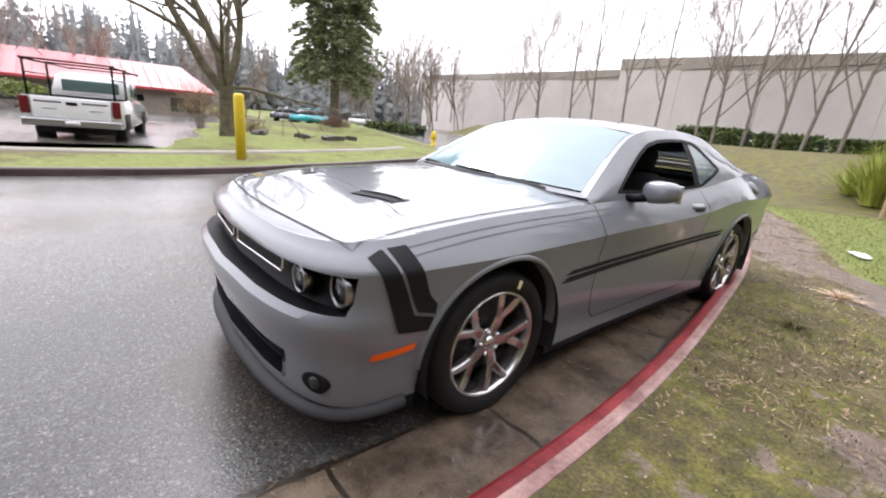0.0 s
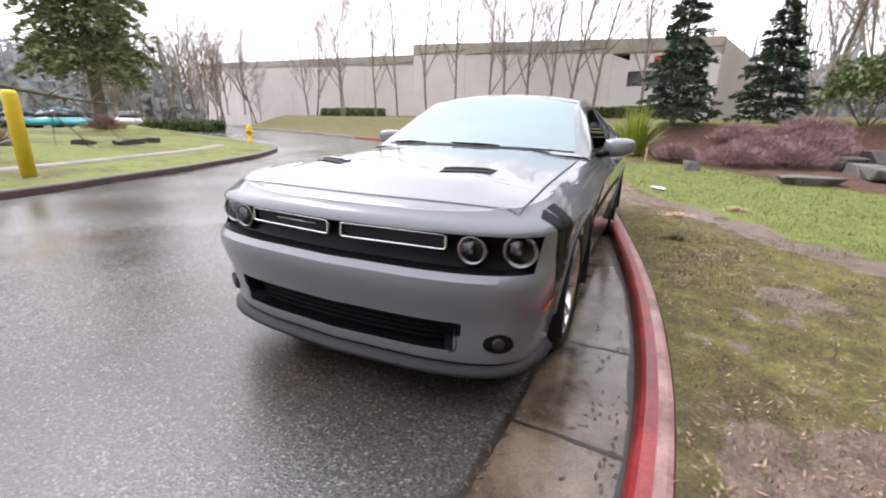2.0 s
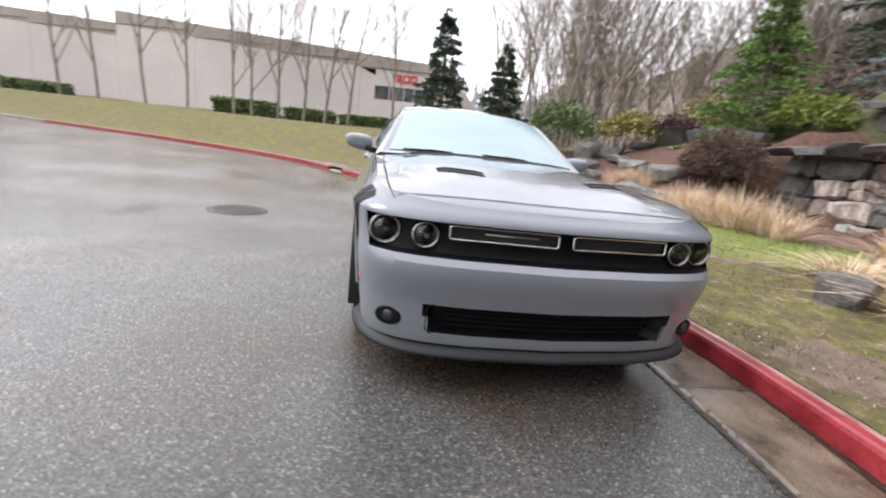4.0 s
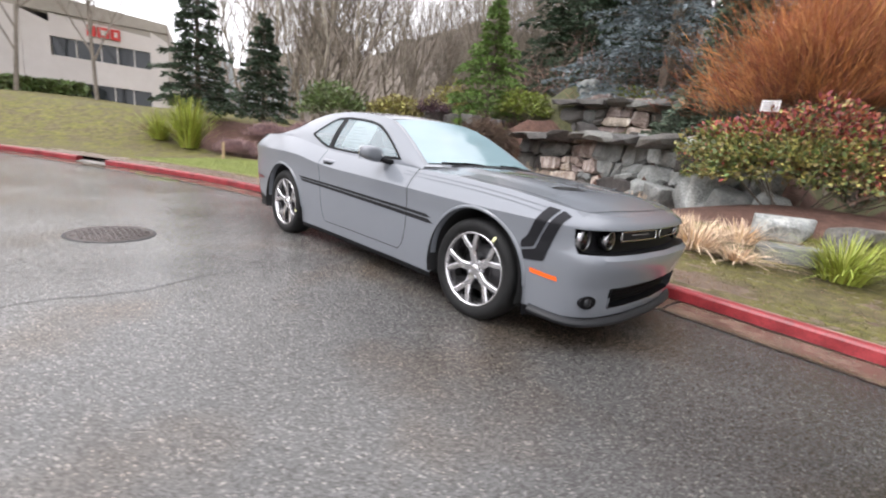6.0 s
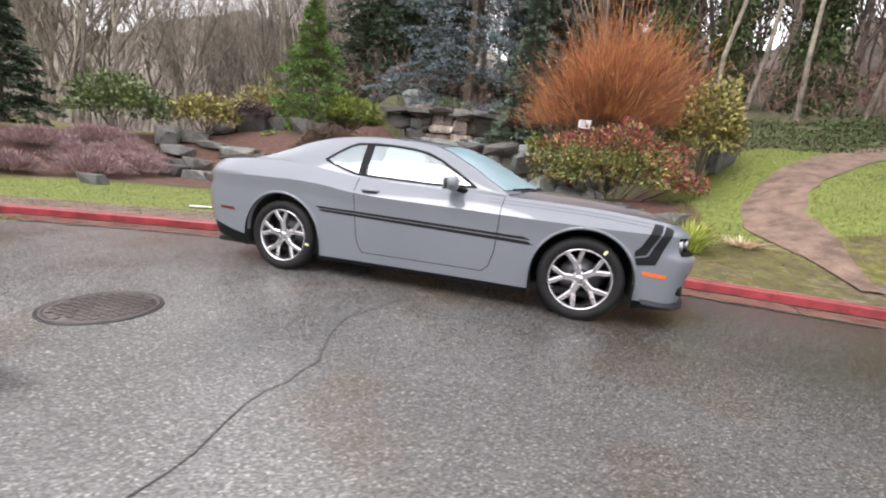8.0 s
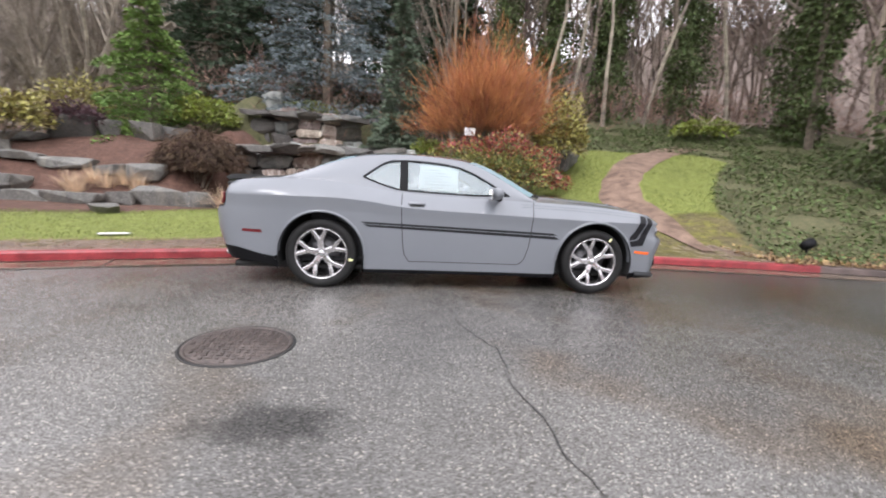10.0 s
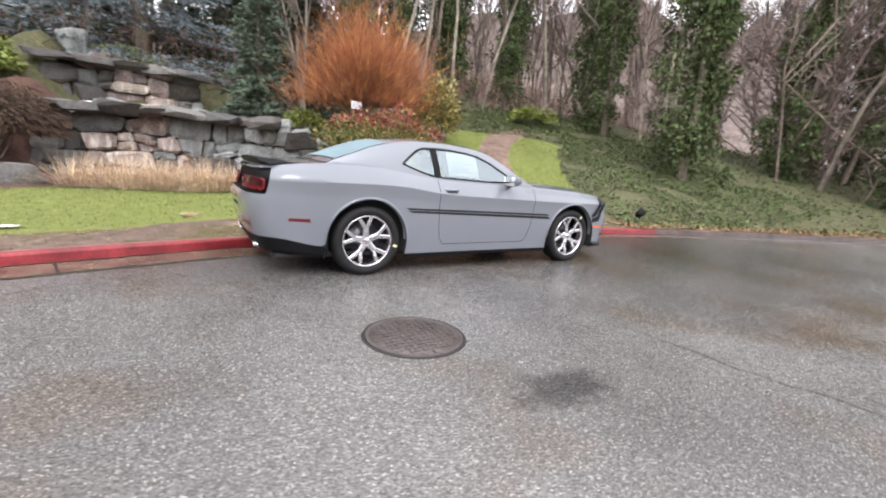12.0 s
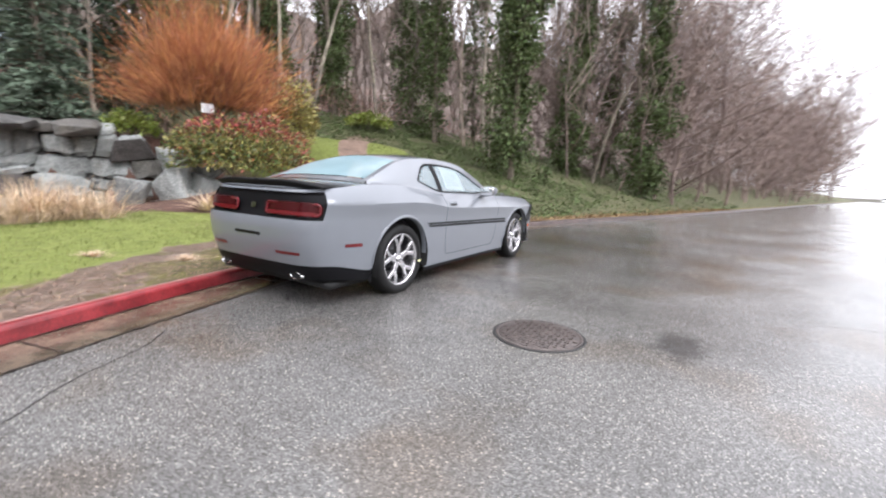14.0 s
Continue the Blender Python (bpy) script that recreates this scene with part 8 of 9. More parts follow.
M_POPLAR = material("pale_poplar_bark", (0.21, 0.18, 0.15), 0.9, spread=0.3, scale=4, fine=30)
M_POPLARTWIG = material("grey_brown_poplar_twigs", (0.27, 0.215, 0.185), 0.9, spread=0.25, scale=2, fine=20)
for k, (s, out, h) in enumerate(((-49, 5, 8), (-47, 8, 7), (-35, 4, 7.5), (-31.7, 5, 7.5), (-28.5, 4, 9), (-26.6, 5, 9.5), (-23, 4, 9.5), (-19.4, 4.5, 10.5), (-16.2, 4, 10.5), (-12.9, 4.2, 10), (-9.6, 4, 8.5), (-8.0, 4.5, 7.5), (-6.4, 4, 9),
                                  (-4.6, 4, 8.5), (-3.0, 4.4, 9), (-1.5, 4, 9), (1.6, 4.2, 7.5))):
    p = front(s, 0, out)
    bare_tree("poplar_tree", on_land(p.x, p.y, -0.1), h * 1.12, 0.10, "bare upright poplar on the lawn before the building", M_POPLAR, "poplars along the building", crown=M_POPLARTWIG, haze=1500, levels=3, spread=0.5, forks=6, upright=0.8, first=0.2, wobble=0.06, shrink=0.5)


def hedge(a, b, w, h, label, n=2600):
    """A clipped hedge between two places."""
    thing = empty("hedge", a, label, "hedge")
    d = Vector(b) - Vector(a)
    t = rng.random(n)
    side = (rng.random(n) - 0.5) * 2
    up = rng.random(n)
    face = rng.random(n)
    side = np.where(face < 0.5, np.sign(side) * (0.85 + 0.15 * rng.random(n)), side)
    up = np.where(face >= 0.5, 0.85 + 0.15 * rng.random(n), up)
    cross = Vector((-d.y, d.x, 0)).normalized()
    pts = np.stack([d.x * t + cross.x * side * w, d.y * t + cross.y * side * w, d.z * t + up * h], 1)
    raw("foliage", *kites(pts, unit(n), unit(n), 0.26 * (0.6 + 0.8 * rng.random(n)), 0.18, 0), M_RHODO, thing)
    bm = bmesh.new()
    box(bm, (0, -w * 0.8, -0.3), (d.length, w * 0.8, h * 0.85), 0.05, Matrix.Rotation(math.atan2(d.y, d.x), 4, "Z"))
    part("stem", bm, M_FIR, thing)
    return thing


for s0, s1, out, h in ((-12, -7.5, 2.2, 0.9), (-6.5, -3.2, 2.4, 0.7), (-2.5, 0.8, 2.2, 0.55), (-34, -24, 2.5, 0.7)):
    a, b = front(s0, 0, out), front(s1, 0, out)
    hedge(on_land(a.x, a.y), on_land(b.x, b.y), 0.6, h, "low clipped hedge along the building's foot")
hedge((-18.0, -34.4, 0.0), (-18.4, -27.2, 0.1), 0.6, 0.62, "low clipped hedge beside the side road")

# yellow bollard
bollard = empty("bollard", (0.24, -8.06, 0.1), "yellow-painted round steel post on the verge", "bollard")
bm = lathe(bmesh.new(), [(0.105, -0.1), (0.105, 1.34), (0.098, 1.385), (0.07, 1.41), (0.001, 1.415)], 24)
part("post", bm, M_YELLOW, bollard)
bm = lathe(bmesh.new(), [(0.17, -0.02), (0.17, 0.03), (0.115, 0.05)], 24)
part("footing", bm, M_PAVE, bollard)

# fire hydrant
hyd = empty("fire_hydrant", (-10.7, -15.4, 0.12), "yellow cast-iron fire hydrant on the verge tip", "hydrant")
part("barrel", lathe(bmesh.new(), [(0.15, -0.05), (0.15, 0.05), (0.10, 0.07), (0.10, 0.42), (0.14, 0.44), (0.14, 0.5), (0.11, 0.54)], 20), M_YELLOW, hyd)
part("bonnet", lathe(bmesh.new(), [(0.13, 0.52), (0.12, 0.6), (0.07, 0.68), (0.03, 0.7), (0.03, 0.74), (0.001, 0.745)], 20), M_YELLOW, hyd)
for a in (0, 90, 180):
    part("nozzle", lathe(bmesh.new(), [(0.05, 0.08), (0.05, 0.16), (0.06, 0.165), (0.06, 0.2), (0.001, 0.205)], 14, Matrix.Translation((0, 0, 0.4)) @ Matrix.Rotation(radians(a), 4, "Z") @ Matrix.Rotation(radians(90), 4, "Y")), M_YELLOW, hyd)

M_MAPLE = material("mossy_brown_bark", (0.105, 0.088, 0.055), 0.9, spread=0.4, scale=5, fine=40, bump=0.01)
# big bare tree, the great conifer and brush on the verge
# the maple forks at a metre and a half into leaning limbs
maple = empty("maple_tree", (-0.75, -13.3, 0.15), "big bare maple with spreading limbs on the verge", "tree")
segs = [(0, 0, -0.2, 0.0, 0, 0.12, 0.40, 0.275), (0, 0, 0.12, 0.02, 0, 0.5, 0.275, 0.22), (0.02, 0, 0.5, 0.0, 0.0, 1.0, 0.22, 0.205), (0, 0, 1.0, 0.0, 0.0, 1.62, 0.205, 0.23)]
for across, out, size, r, base in ((-0.95, 0.15, 4.9, 0.155, 1.4), (-0.12, -0.2, 5.2, 0.16, 1.5), (0.6, 0.1, 4.8, 0.14, 1.5), (0.25, 0.5, 3.9, 0.09, 1.55), (-0.4, -0.6, 3.6, 0.08, 1.5), (3.2, 0.3, 3.8, 0.055, 1.6)):
    lean = (-0.974 * across - 0.228 * out, 0.228 * across - 0.974 * out)
    segs += limbs((0, 0, base), size, r, levels=3, spread=0.5, forks=4, upright=0.5 if across < 2 else 0.05, first=0.3, wobble=0.13, lean=lean, shrink=0.62)
segs = np.array(segs)
thick = segs[:, 6] > 0.03
raw("trunk", *prisms(segs[thick], 8), M_MAPLE, maple, smooth=True)
raw("crown", *prisms(segs[~thick], 3), M_MAPLE, maple)
conifer("great_conifer", (-11.0, -27.4, 0.2), 17.0, 3.3, material("dull_green_needles", (0.165, 0.19, 0.09), 0.8, spread=0.4, scale=0.8, fine=15, island=0.5), "tall dense dull green conifer", 40, 11, 100, 0.5, 0.33, 0.20, 0.3, 0.15, 0.42, 4.0)
M_BRUSH = material("brown_brush", (0.23, 0.165, 0.10), 0.85, spread=0.3, island=0.5)
for x, y, sx, sz, n, twig in ((-2.3, -16.2, 0.5, 0.4, 260, 0.5), (-4.9, -16.0, 0.7, 0.06, 420, 0.22), (-2.0, -19.0, 0.8, 0.8, 420, 0.6), (-5.9, -16.9, 0.9, 0.06, 520, 0.24), (-3.9, -15.4, 0.6, 0.05, 380, 0.2), (-1.4, -21.0, 1.2, 1.2, 700, 0.6)):
    twig_mound("brush_shrub", (x, y, 0.12), (sx, sx, sz), n, [M_BRUSH], "brown winter brush on the verge", twig, 0.018, 0.25)
twig_mound("brush_heap", (-10.6, -26.4, 0.1), (0.9, 0.9, 0.55), 800, [M_REDTWIG], "reddish brown heap of cut brush beneath the conifer", 0.4, 0.03, 0.2)
for k, (x, y, s) in enumerate(((-4.4, -13.4, 1.0), (-3.4, -13.8, 0.6), (-2.1, -14.6, 0.7), (-5.4, -13.9, 0.5))):
    boulder("verge_rock", (x, y, 0.25), (s, 0.55, 0.42), 30 * k, M_DARKSTONE, "dark flat rock on the verge", k)
spots = [(-31 + 5 * rng.normal(), -50 + 6 * rng.normal(), 0) for k in range(26)]
ob, segs = thicket("far_trees", spots, "pale bare trees beyond the side road", M_PALEBARK, (8, 12), (0.06, 0.14), forks=7)
twig_haze("far_twigs", segs, 7000, 0.9, M_TWIG, "fine twigs of far trees", 0.03)
spots = [(-2 + 14 * rng.normal() - 12, -46 + 5 * rng.normal(), 0) for k in range(24)]
ob, segs = thicket("far_trees", spots, "brown bare trees behind the red-roofed house", M_TWIG, (5, 8), (0.06, 0.12), forks=7)
twig_haze("far_twigs", segs, 7000, 0.9, M_TWIG, "fine twigs of far trees", 0.03)

# pavement on the verge, and the drive
verts, faces = [], []
for p, n in zip(ILINE, INORM):
    if -9 < p.x < 40:
        for o in (1.75, 1.78, 2.12, 2.15):
            q = p + n * o
            d = o - 0.14
            verts.append((q.x, q.y, 0.145 + 0.18 * ss(0.5, 5, d) + (0.02 if 1.77 < o < 2.13 else -0.06)))
for k in range(len(verts) // 4 - 1):
    for j in range(3):
        faces.append((4 * k + j, 4 * k + j + 1, 4 * k + j + 5, 4 * k + j + 4))
tagged(mesh_of("pavement", verts, faces, M_PAVE), "narrow pale concrete footway on the verge", "pavement", kind="structure")
bm = bmesh.new()
for x, y, z in ((8.5, -10.5, 0.14), (1.6, -10.5, 0.14), (1.4, -11.5, 0.0), (-1.6, -24, -0.14), (-4.2, -34.5, -0.14), (30, -34.5, -0.14), (30, -14, -0.1), (8.6, -11.5, 0.0)):
    bm.verts.new((x, y, z))
bm.faces.new(bm.verts)
bmesh.ops.triangulate(bm, faces=bm.faces)
tagged(link("driveway", bm, M_ASPHALT), "wet asphalt yard before the red-roofed house", "driveway", kind="structure")

# red-roofed house
house = empty("house", (3, -36, 0), "low beige workshop with a faded red metal roof", "house")


def hpart(name, bm, mat):
    ob = part(name, bm, mat, house, smooth=False)
    ob.matrix_parent_inverse = house.matrix_basis.inverted()
    return ob


hpart("wall", new_box((-4.6, -46, -0.4), (26, -36, 1.85)), M_HOUSE)
bm = bmesh.new()
c = [bm.verts.new(p) for p in ((-5.2, -35.3, 1.75), (27, -35.3, 1.75), (27, -46.7, 1.75), (-5.2, -46.7, 1.75), (-3.9, -41, 3.6), (22, -41, 3.6))]
for f in ((0, 1, 5, 4), (1, 2, 5), (2, 3, 4, 5), (3, 0, 4)):
    bm.faces.new([c[k] for k in f])
hpart("roof", bm, M_REDROOF)
for k in range(46):
    x = -4.6 + 0.68 * k
    top = min(max((x + 5.2) / 4.2, 0.02), 1.0) if x < -1 else (1.0 if x < 22 else max(0.02, (27 - x) / 5))
    bm = bmesh.new()
    tube(bm, [(x, -35.3, 1.785), (x, -35.3 - 5.7 * top, 1.785 + 2.0 * top)], 0.025, 4)
    hpart("roof_rib", bm, M_REDROOF)
hpart("fascia", new_box((-5.2, -35.3, 1.62), (27, -35.22, 1.78)), plain("red_fascia", (0.42, 0.05, 0.06), 0.5))
for x0, x1 in ((-4.2, -3.3), (-3.2, -2.3), (5.2, 7.0), (7.3, 9.0)):
    win = empty("window", (3, -36, 0), "", "")
    win.parent = house
    win.matrix_parent_inverse = house.matrix_basis.inverted()
    for nm, m, b in (("pane", M_PANE, new_box((x0, -35.99, 0.25), (x1, -35.95, 1.25))), ("frame", M_MULLION, new_box((x0 - 0.06, -35.99, 1.25), (x1 + 0.06, -35.9, 1.32)))):
        ob = part(nm, b, m, win, smooth=False)
        ob.matrix_parent_inverse = win.matrix_basis.inverted()
shrub("green_shrub", (5.5, -30.5, 0.1), (1.6, 0.9, 0.7), 1600, 0.16, M_LIMELEAF, "bright green shrub by the workshop")


# ---- vehicles across the road ----
def small_wheel(parent, at, r, w, turn=0):
    hub = empty("wheel", at, "", "")
    hub.parent = parent
    lay = Matrix.Rotation(radians(90), 4, "X")
    part("tyre", lathe(bmesh.new(), [(r * 0.6, -w / 2), (r * 0.93, -w / 2), (r, -w * 0.3), (r, w * 0.3), (r * 0.93, w / 2), (r * 0.6, w / 2)], 26, lay), M_TYRE, hub)
    part("rim", lathe(bmesh.new(), [(r * 0.6, -w * 0.35), (r * 0.5, -w * 0.5), (0.05, -w * 0.46), (0.05, w * 0.46), (r * 0.5, w * 0.5), (r * 0.6, w * 0.35)], 20, lay), M_DARKMETAL, hub)


def pickup(at, heading):
    """A white pickup with a black ladder rack; its nose towards +x before it is turned."""
    t = empty("pickup_truck", (0, 0, 0), "white pickup truck with a black steel ladder rack", "truck")
    prof = [(-2.75, 0.55), (-2.75, 1.18), (-0.55, 1.2), (-0.5, 1.22), (1.25, 1.15), (2.55, 1.02), (2.75, 0.85), (2.78, 0.5), (2.4, 0.42), (-2.4, 0.45)]
    bm = bmesh.new()
    ring = [[bm.verts.new((x, y * (0.97 if z > 1 else 1), z)) for x, z in prof] for y in (-0.98, 0.98)]
    n = len(prof)
    for k in range(n):
        if k in (1,):
            continue
        bm.faces.new((ring[0][k], ring[0][(k + 1) % n], ring[1][(k + 1) % n], ring[1][k]))
    bm.faces.new(ring[0][::-1]), bm.faces.new(ring[1])
    bmesh.ops.recalc_face_normals(bm, faces=bm.faces)
    bmesh.ops.bevel(bm, geom=[e for e in bm.edges if e.calc_face_angle(0) > 0.5], offset=0.04, segments=2, affect="EDGES")
    part("body", bm, M_WHITE, t)
    part("bed_floor", new_box((-2.7, -0.85, 0.75), (-0.6, 0.85, 0.8)), M_BLACK, t)
    cab = [(-0.5, 1.2), (-0.38, 1.72), (0.1, 1.84), (0.75, 1.80), (1.35, 1.17)]
    bm = bmesh.new()
    ring = [[bm.verts.new((x, y * (1 - 0.16 * max(0, z - 1.2) / 0.62), z)) for x, z in cab] for y in (-0.93, 0.93)]
    n = len(cab)
    for k in range(n):
        bm.faces.new((ring[0][k], ring[0][(k + 1) % n], ring[1][(k + 1) % n], ring[1][k]))
    bm.faces.new(ring[0][::-1]), bm.faces.new(ring[1])
    bmesh.ops.recalc_face_normals(bm, faces=bm.faces)
    bmesh.ops.bevel(bm, geom=bm.edges[:], offset=0.035, segments=2, affect="EDGES")
    part("cab", bm, M_WHITE, t)
    back = plain("truck_glass", (0.10, 0.16, 0.15), 0.05)
    part("rear_window", new_box((-0.475, -0.66, 1.32), (-0.43, 0.66, 1.64), 0.02, Matrix.Shear("YZ", 4, (0.0, 0.0)) if False else None), back, t)
    for y in (-0.915, 0.915):
        part("side_window", new_box((-0.2, min(y, y * 0.985), 1.28), (0.85, max(y, y * 0.985), 1.66), 0.0), back, t)
    part("tailgate", new_box((-2.79, -0.78, 0.66), (-2.74, 0.78, 1.16), 0.02), M_WHITE, t)
    part("tailgate_handle", new_box((-2.805, -0.11, 1.0), (-2.785, 0.11, 1.07), 0.005), M_BLACK, t)
    for y0, y1 in ((-0.72, -0.2), (0.2, 0.72)):
        part("lettering_bar", new_box((-2.797, y0, 1.04), (-2.79, y1, 1.075)), plain("dark_lettering", (0.06, 0.06, 0.08), 0.5), t)
        part("lettering_bar", new_box((-2.797, y0 + 0.1, 0.88), (-2.79, y1 - 0.15, 0.9)), plain("blue_lettering", (0.2, 0.25, 0.4), 0.5), t)
    part("rear_bumper", new_box((-2.93, -0.98, 0.48), (-2.76, 0.98, 0.66), 0.03), plain("dull_bumper_chrome", (0.45, 0.45, 0.46), 0.3, 1.0), t)
    part("plate", new_box((-2.94, -0.15, 0.53), (-2.93, 0.15, 0.62)), M_PAPER, t)
    for y in (-0.9, 0.9):
        part("tail_lamp", new_box((-2.80, y - 0.085, 0.75), (-2.74, y + 0.085, 1.16), 0.015), M_REDLENS, t)
        part("mirror", new_box((0.85, y * 1.14 - 0.1, 1.2), (0.95, y * 1.14 + 0.1, 1.42), 0.03), M_BLACK, t)
    for x in (-1.75, 1.75):
        for y in (-0.82, 0.82):
            small_wheel(t, (x, y, 0.39), 0.39, 0.26)
            part("wheel_arch", new_box((x - 0.46, y * 1.2 - 0.004, 0.45), (x + 0.46, y * 1.2 + 0.004, 0.84), 0.0), M_GAP, t)
    part("underside", new_box((-2.5, -0.75, 0.3), (2.4, 0.75, 0.5)), M_GAP, t)
    rack = empty("ladder_rack", (0, 0, 0), "", "")
    rack.parent = t
    for x in (-2.6, -0.75, 1.9):
        top = 2.02
        for y in (-0.86, 0.86):
            if x < 1:
                part("upright", tube(bmesh.new(), [(x, y, 1.15), (x, y, top)], 0.028, 6), M_BLACK, rack)
        part("cross_bar", tube(bmesh.new(), [(x, -0.92, top), (x, 0.92, top)], 0.024, 6), M_BLACK, rack)
    for y in (-0.86, 0.86):
        part("rail", tube(bmesh.new(), [(-2.7, y, 2.0), (2.0, y, 2.0)], 0.026, 6), M_BLACK, rack)
        part("strut", tube(bmesh.new(), [(-2.6, y, 1.7), (-0.75, y, 1.7)], 0.016, 6), M_BLACK, rack)
    t.matrix_basis = pose(*at, 0, 0, heading)
    return t


pickup((2.45, -15.2, -0.12), 258.5)


def sedan(at, heading, mat, label):
    """A small parked car, seen far off."""
    c = empty("parked_car", (0, 0, 0), label, "car")
    low = [(-2.1, 0.35), (-2.15, 0.75), (-1.7, 0.88), (1.0, 0.88), (1.95, 0.74), (2.1, 0.55), (2.05, 0.3)]
    top = [(-1.75, 0.87), (-1.05, 1.36), (0.15, 1.40), (1.05, 0.88)]
    for name, prof, w, m in (("body", low, 0.86, mat), ("cabin", top, 0.72, M_PANE)):
        bm = bmesh.new()
        ring = [[bm.verts.new((x, y * (1 - 0.25 * max(0, z - 0.88)), z)) for x, z in prof] for y in (-w, w)]
        n = len(prof)
        for k in range(n):
            bm.faces.new((ring[0][k], ring[0][(k + 1) % n], ring[1][(k + 1) % n], ring[1][k]))
        bm.faces.new(ring[0][::-1]), bm.faces.new(ring[1])
        bmesh.ops.recalc_face_normals(bm, faces=bm.faces)
        bmesh.ops.bevel(bm, geom=bm.edges[:], offset=0.05, segments=2, affect="EDGES")
        part(name, bm, m, c)
    part("roof", new_box((-1.0, -0.62, 1.365), (0.12, 0.62, 1.42), 0.02), mat, c)
    for x in (-1.3, 1.3):
        for y in (-0.76, 0.76):
            small_wheel(c, (x, y, 0.31), 0.31, 0.2)
    c.matrix_basis = pose(*at, 0, 0, heading)
    return c


sedan((-13.3, -36.4, -0.08), 205, M_BLUE, "small turquoise car parked beyond the verge")
sedan((-12.2, -38.6, -0.08), 215, plain("dark_car_paint", (0.05, 0.06, 0.09), 0.25, coat=1.0), "dark car parked beyond the verge")
sedan((-21.0, -41.9, -0.08), 228, M_WHITE, "white car parked beyond the verge")
sedan((145, -39.5, 0.0), 166, M_WHITE, "white car far along the road")

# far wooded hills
# distance haze is mixed into this tree colour as pale grey
M_HAZE = material("haze_tinted_far_wood", (0.27, 0.285, 0.285), 1.0, spread=0.12, scale=0.1, fine=1.5, island=0.14)
M_FARWOOD = material("brown_far_wood", (0.20, 0.168, 0.14), 1.0, spread=0.25, scale=0.35, fine=2.5, second=(0.28, 0.24, 0.205))


def far_ridge(name, a, b, z, label, mat, n, tall, spread):
    """A far band of pointed trees on a rise between two places."""
    t = rng.random(n)
    base = np.array(a)[None] * (1 - t)[:, None] + np.array(b)[None] * t[:, None]
    base = base + np.concatenate([rng.normal(size=(n, 2)) * spread, np.zeros((n, 1))], 1)
    rise = np.array([z * (0.75 + 0.5 * noise.noise((p[0] * 0.02, p[1] * 0.02, 4))) for p in base])
    base[:, 2] = rise * rng.random(n) ** 0.5
    pieces, per = [], 26
    h = tall * (0.6 + 0.8 * rng.random(n))
    up = np.tile(np.array([[0, 0, 1.0]]), (n, 1))
    pieces.append(kites(base - np.array([0, 0, tall * 0.3]), up, unit(n), h * 1.3, h * 0.07))
    for k in range(per):
        f = (k + rng.random(n)) / per
        a = rng.random(n) * 2 * math.pi
        out = np.stack([np.cos(a), np.sin(a), -0.45 + 0.3 * f], 1)
        out /= np.linalg.norm(out, axis=1, keepdims=True)
        off = base + np.stack([0 * f, 0 * f, h * f - tall * 0.2], 1)
        pieces.append(kites(off, out, up + 0.3 * unit(n), h * 0.26 * (1.05 - f) * (0.6 + 0.7 * rng.random(n)) + 0.15, h * (0.13 - 0.09 * f)))
    v, f = joined(pieces)
    return tagged(raw(name, v, f, mat), label, "woodland", kind="stuff")


far_ridge("far_hill_trees", (60, -118, 0), (-60, -108, 0), 9, "far ridge conifers coloured pale grey for distance haze", M_HAZE, 620, 10, 6)
far_ridge("far_hill_trees", (-60, -108, 0), (-125, -60, 0), 4, "far ridge conifers coloured pale grey for distance haze", M_HAZE, 300, 9, 6)
far_ridge("far_hill_trees", (-110, -50, 0), (-75, 45, 0), 3, "conifers beyond the building coloured pale grey for haze", M_HAZE, 320, 11, 5)


def backdrop(name, pts, z0, z1, mat, label):
    """A rising wooded slope far behind the trees."""
    verts, faces, rows = [], [], 7
    line = resample(pts, 2.0, (0, 30), 200)
    for p in line:
        for k in range(rows):
            t = k / (rows - 1)
            away = Vector((p.x, p.y - 10, 0)).normalized() * (14 * t)
            top = z1(p.x) if callable(z1) else z1
            zz = z0 + (top * (0.85 + 0.4 * noise.noise((p.x * 0.09, p.y * 0.09, 0)) + 0.12 * noise.noise((p.x * 0.7, p.y * 0.7, 0))) - z0) * t
            verts.append((p.x + away.x, p.y + away.y, zz))
    for i in range(len(line) - 1):
        for k in range(rows - 1):
            a = i * rows + k
            faces.append((a, a + 1, a + rows + 1, a + rows))
    return tagged(mesh_of(name, verts, faces, mat), label, "backdrop", kind="structure")


M_DARKWOOD = material("dark_brown_far_wood", (0.08, 0.068, 0.052), 1.0, spread=0.35, scale=0.35, fine=2.5, second=(0.14, 0.11, 0.09))
backdrop("backdrop_hill", [(-92, 22), (-78, 30), (-62, 38), (-44, 46), (-26, 50), (-8, 50), (3, 49)], 0, curve((-92, 13), (-78, 17), (-62, 21), (-44, 23), (-26, 25), (-8, 26), (3, 26)), M_FARWOOD, "pale brown wooded hillside behind the garden")
backdrop("backdrop_woods", [(1, 48.5), (10, 47), (24, 42)], 0, curve((1, 26), (24, 27)), M_DARKWOOD, "dark brown wooded hillside behind the bank")
M_DUSKWOOD = material("pinkish_brown_far_wood", (0.17, 0.13, 0.112), 1.0, spread=0.35, scale=0.35, fine=2.5, second=(0.26, 0.21, 0.185))
backdrop("backdrop_ridge", [(23.5, 42.2), (36, 33), (48, 22), (62, 12), (90, 2), (130, -8)], 0, curve((23, 27), (36, 27), (62, 17), (95, 9), (130, 5)), M_DUSKWOOD, "pinkish brown wooded rise beyond the bank")

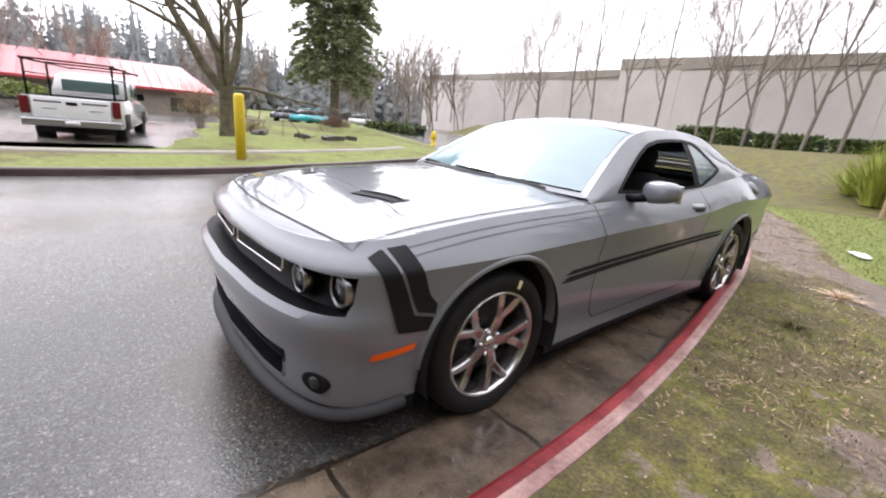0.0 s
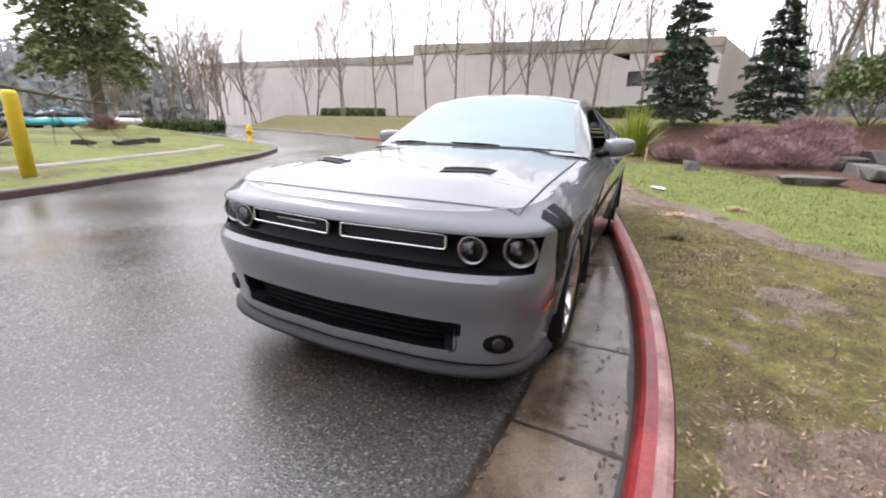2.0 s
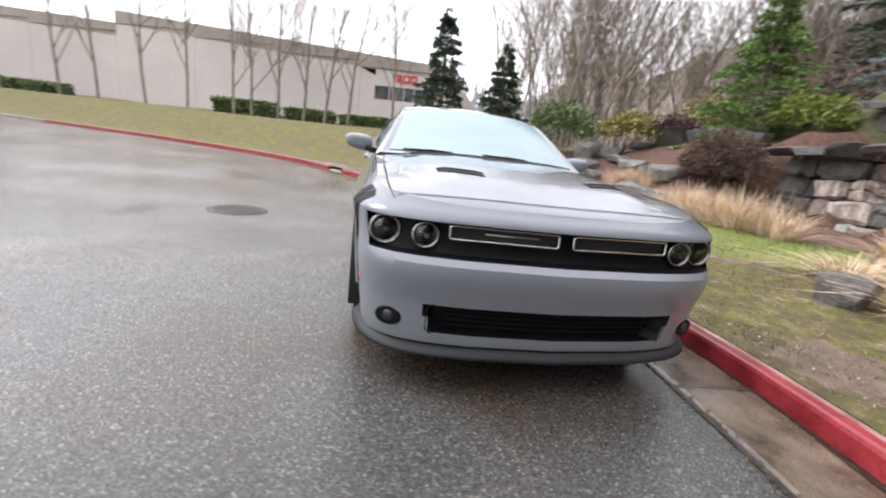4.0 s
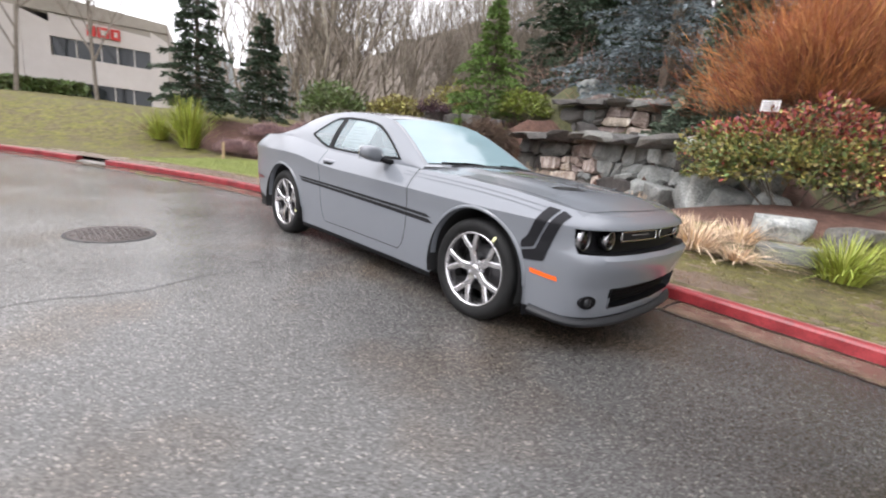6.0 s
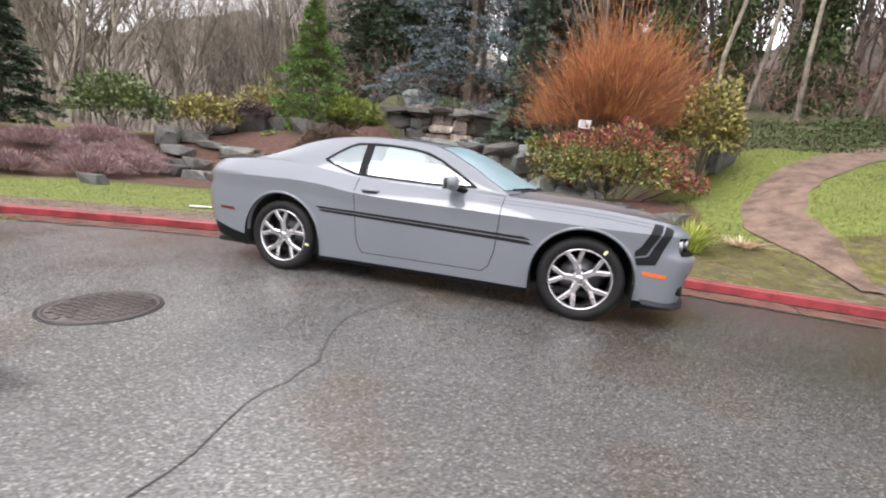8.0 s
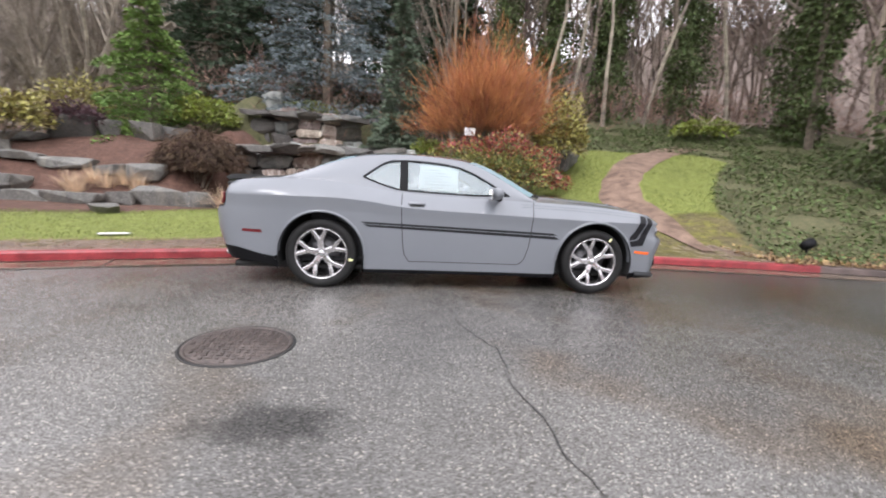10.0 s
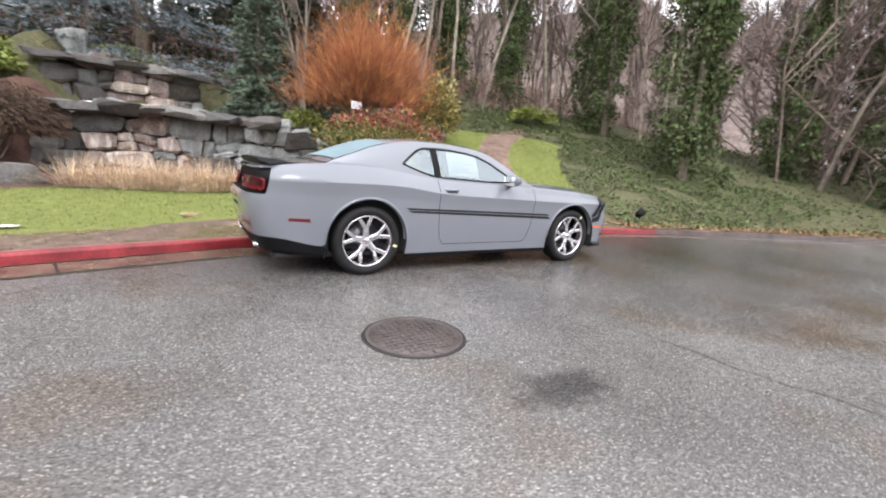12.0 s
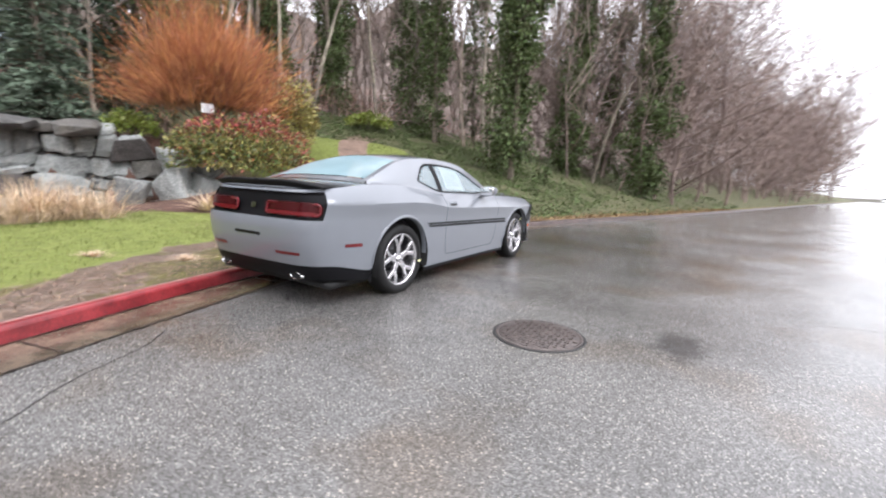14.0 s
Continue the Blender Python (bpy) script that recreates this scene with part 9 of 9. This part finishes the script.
# ---- on the road ----
manhole = empty("manhole_cover", (-1.74, -2.5, 0), "round rusty cast-iron manhole cover in the asphalt", "manhole cover")
part("collar", lathe(bmesh.new(), [(0.365, 0.0), (0.362, 0.005), (0.345, 0.006), (0.342, 0.001)], 48), M_TAR, manhole)
part("ring", lathe(bmesh.new(), [(0.342, 0.001), (0.34, 0.009), (0.322, 0.009), (0.318, 0.002)], 48), M_IRON, manhole)
part("lid", lathe(bmesh.new(), [(0.316, 0.0), (0.314, 0.006), (0.001, 0.006)], 48), M_IRON, manhole)
for i in range(-6, 7):
    for j in range(-6, 7):
        x, y = i * 0.048, j * 0.048
        if math.hypot(x, y) < 0.29:
            a = (i + j) % 2
            bm = new_box((x - (0.019 if a else 0.009), y - (0.009 if a else 0.019), 0.006), (x + (0.019 if a else 0.009), y + (0.009 if a else 0.019), 0.0115))
            part("tread_bar", bm, M_IRON, manhole, smooth=False)


def blot(name, at, rx, ry, mat, label, seed, z=0.0045, turn=0.0):
    """A flat patch with a ragged outline lying on the road."""
    bm = bmesh.new()
    n, ring = 40, []
    mid = bm.verts.new((0, 0, 0))
    for k in range(n):
        a = 2 * math.pi * k / n
        r = 1 + 0.45 * noise.noise((math.cos(a) * 1.4 + seed, math.sin(a) * 1.4, seed)) + 0.15 * noise.noise((math.cos(a) * 6, math.sin(a) * 6, seed))
        ring.append(bm.verts.new((rx * r * math.cos(a), ry * r * math.sin(a), 0)))
    for k in range(n):
        bm.faces.new((mid, ring[k], ring[(k + 1) % n]))
    ob = link(name, bm, mat)
    ob.matrix_basis = pose(*at, z, 0, 0, turn)
    return tagged(ob, label, "stain")


M_CRACK = M_TAR


def crack(path, width, label, seed):
    """A wandering tar line on the road."""
    line = resample(path, 0.06, (0, -3), 30)
    verts, faces = [], []
    for i, (p, n) in enumerate(zip(line, normals(line, 1))):
        off = 0.13 * noise.noise((i * 0.09, seed, 0)) + 0.035 * noise.noise((i * 0.42, seed, 3)) + 0.012 * noise.noise((i * 1.3, seed, 5))
        w = width * (0.6 + 0.8 * abs(noise.noise((i * 0.23, seed, 7))))
        for s in (-w, w):
            q = p + n * (off + s)
            verts.append((q.x, q.y, 0.0035))
    for i in range(len(line) - 1):
        faces.append((2 * i, 2 * i + 1, 2 * i + 3, 2 * i + 2))
    return tagged(mesh_of("road_crack", verts, faces, M_CRACK), label, "crack")


crack([(-0.1, -0.9), (-0.12, -2.1), (-0.04, -2.6), (0.0, -3.2), (0.05, -3.7), (0.2, -4.4), (0.35, -5.2), (0.4, -6.6)], 0.0045, "thin wandering crack across the asphalt", 1)
crack([(-3.4, -0.2), (-5.0, -1.2), (-6.5, -1.4), (-9, -4.2)], 0.004, "hairline crack in the asphalt", 5)
crack([(-2.6, -6.2), (-3.2, -4.8), (-5.5, -4.6), (-8, -6.5)], 0.003, "hairline crack in the asphalt", 9)

# ---- small things by the kerb ----
blot("white_litter", (-4.85, 1.42), 0.24, 0.10, plain("white_wrapper", (0.75, 0.74, 0.72), 0.5), "flattened white wrapper on the muddy verge", 12, 0.165, 20)
lampb = empty("ground_spotlight", on_land(6.95, 1.75), "small black garden spotlight in the ivy", "lamp")
part("housing", lathe(bmesh.new(), [(0.06, -0.12), (0.09, -0.05), (0.10, 0.1), (0.085, 0.11), (0.08, 0.06), (0.001, 0.05)], 18, Matrix.Translation((0, 0, 0.24)) @ Matrix.Rotation(radians(65), 4, "Y")), M_BLACK, lampb)
part("stake", tube(bmesh.new(), [(0, 0, -0.1), (0, 0, 0.2)], 0.02, 8), M_BLACK, lampb)
stake = empty("wooden_stake", on_land(-9.55, 1.1), "short weathered wooden stake at the lawn's edge", "stake")
part("peg", new_box((-0.03, -0.03, -0.15), (0.03, 0.03, 0.45), 0.006), material("raw_wood", (0.42, 0.30, 0.18), 0.8, spread=0.2), stake)
plaque = empty("garden_plaque", (1.45, 7.75, 2.0), "small white plant sign between the shrubs", "sign")
part("board", new_box((-0.16, -0.01, 0.62), (0.16, 0.01, 0.84), 0.004), M_PAPER, plaque)
part("post", new_box((-0.015, 0.01, -0.9), (0.015, 0.03, 0.7)), M_BLACK, plaque)
for k in range(4):
    part("print_bar", new_box((-0.12, -0.013, 0.66 + 0.04 * k), (0.12 - 0.03 * k, -0.0105, 0.68 + 0.04 * k)), M_INK, plaque)
# wet leaves and grit along the gutter
n = 1500
x = -7 + 13 * rng.random(n)
edge = rng.random(n) < 0.55
y = np.array([kerb_y(q) for q in x]) - np.where(edge, 0.47 + 0.03 * rng.normal(size=n), 0.03 + 0.35 * rng.random(n) ** 2)
ax = unit(n)
ax[:, 2] *= 0.1
pts = np.stack([x, y, np.full(n, 0.011)], 1)
tagged(raw("gutter_litter", *kites(pts, ax / np.linalg.norm(ax, axis=1, keepdims=True), np.cross(ax, np.array([0, 0, 1.0])), 0.02 + 0.03 * rng.random(n), 0.012), material("wet_litter", (0.07, 0.05, 0.03), 0.5, spread=0.4, island=0.6)), "wet leaf litter in the gutter", "litter", kind="stuff")
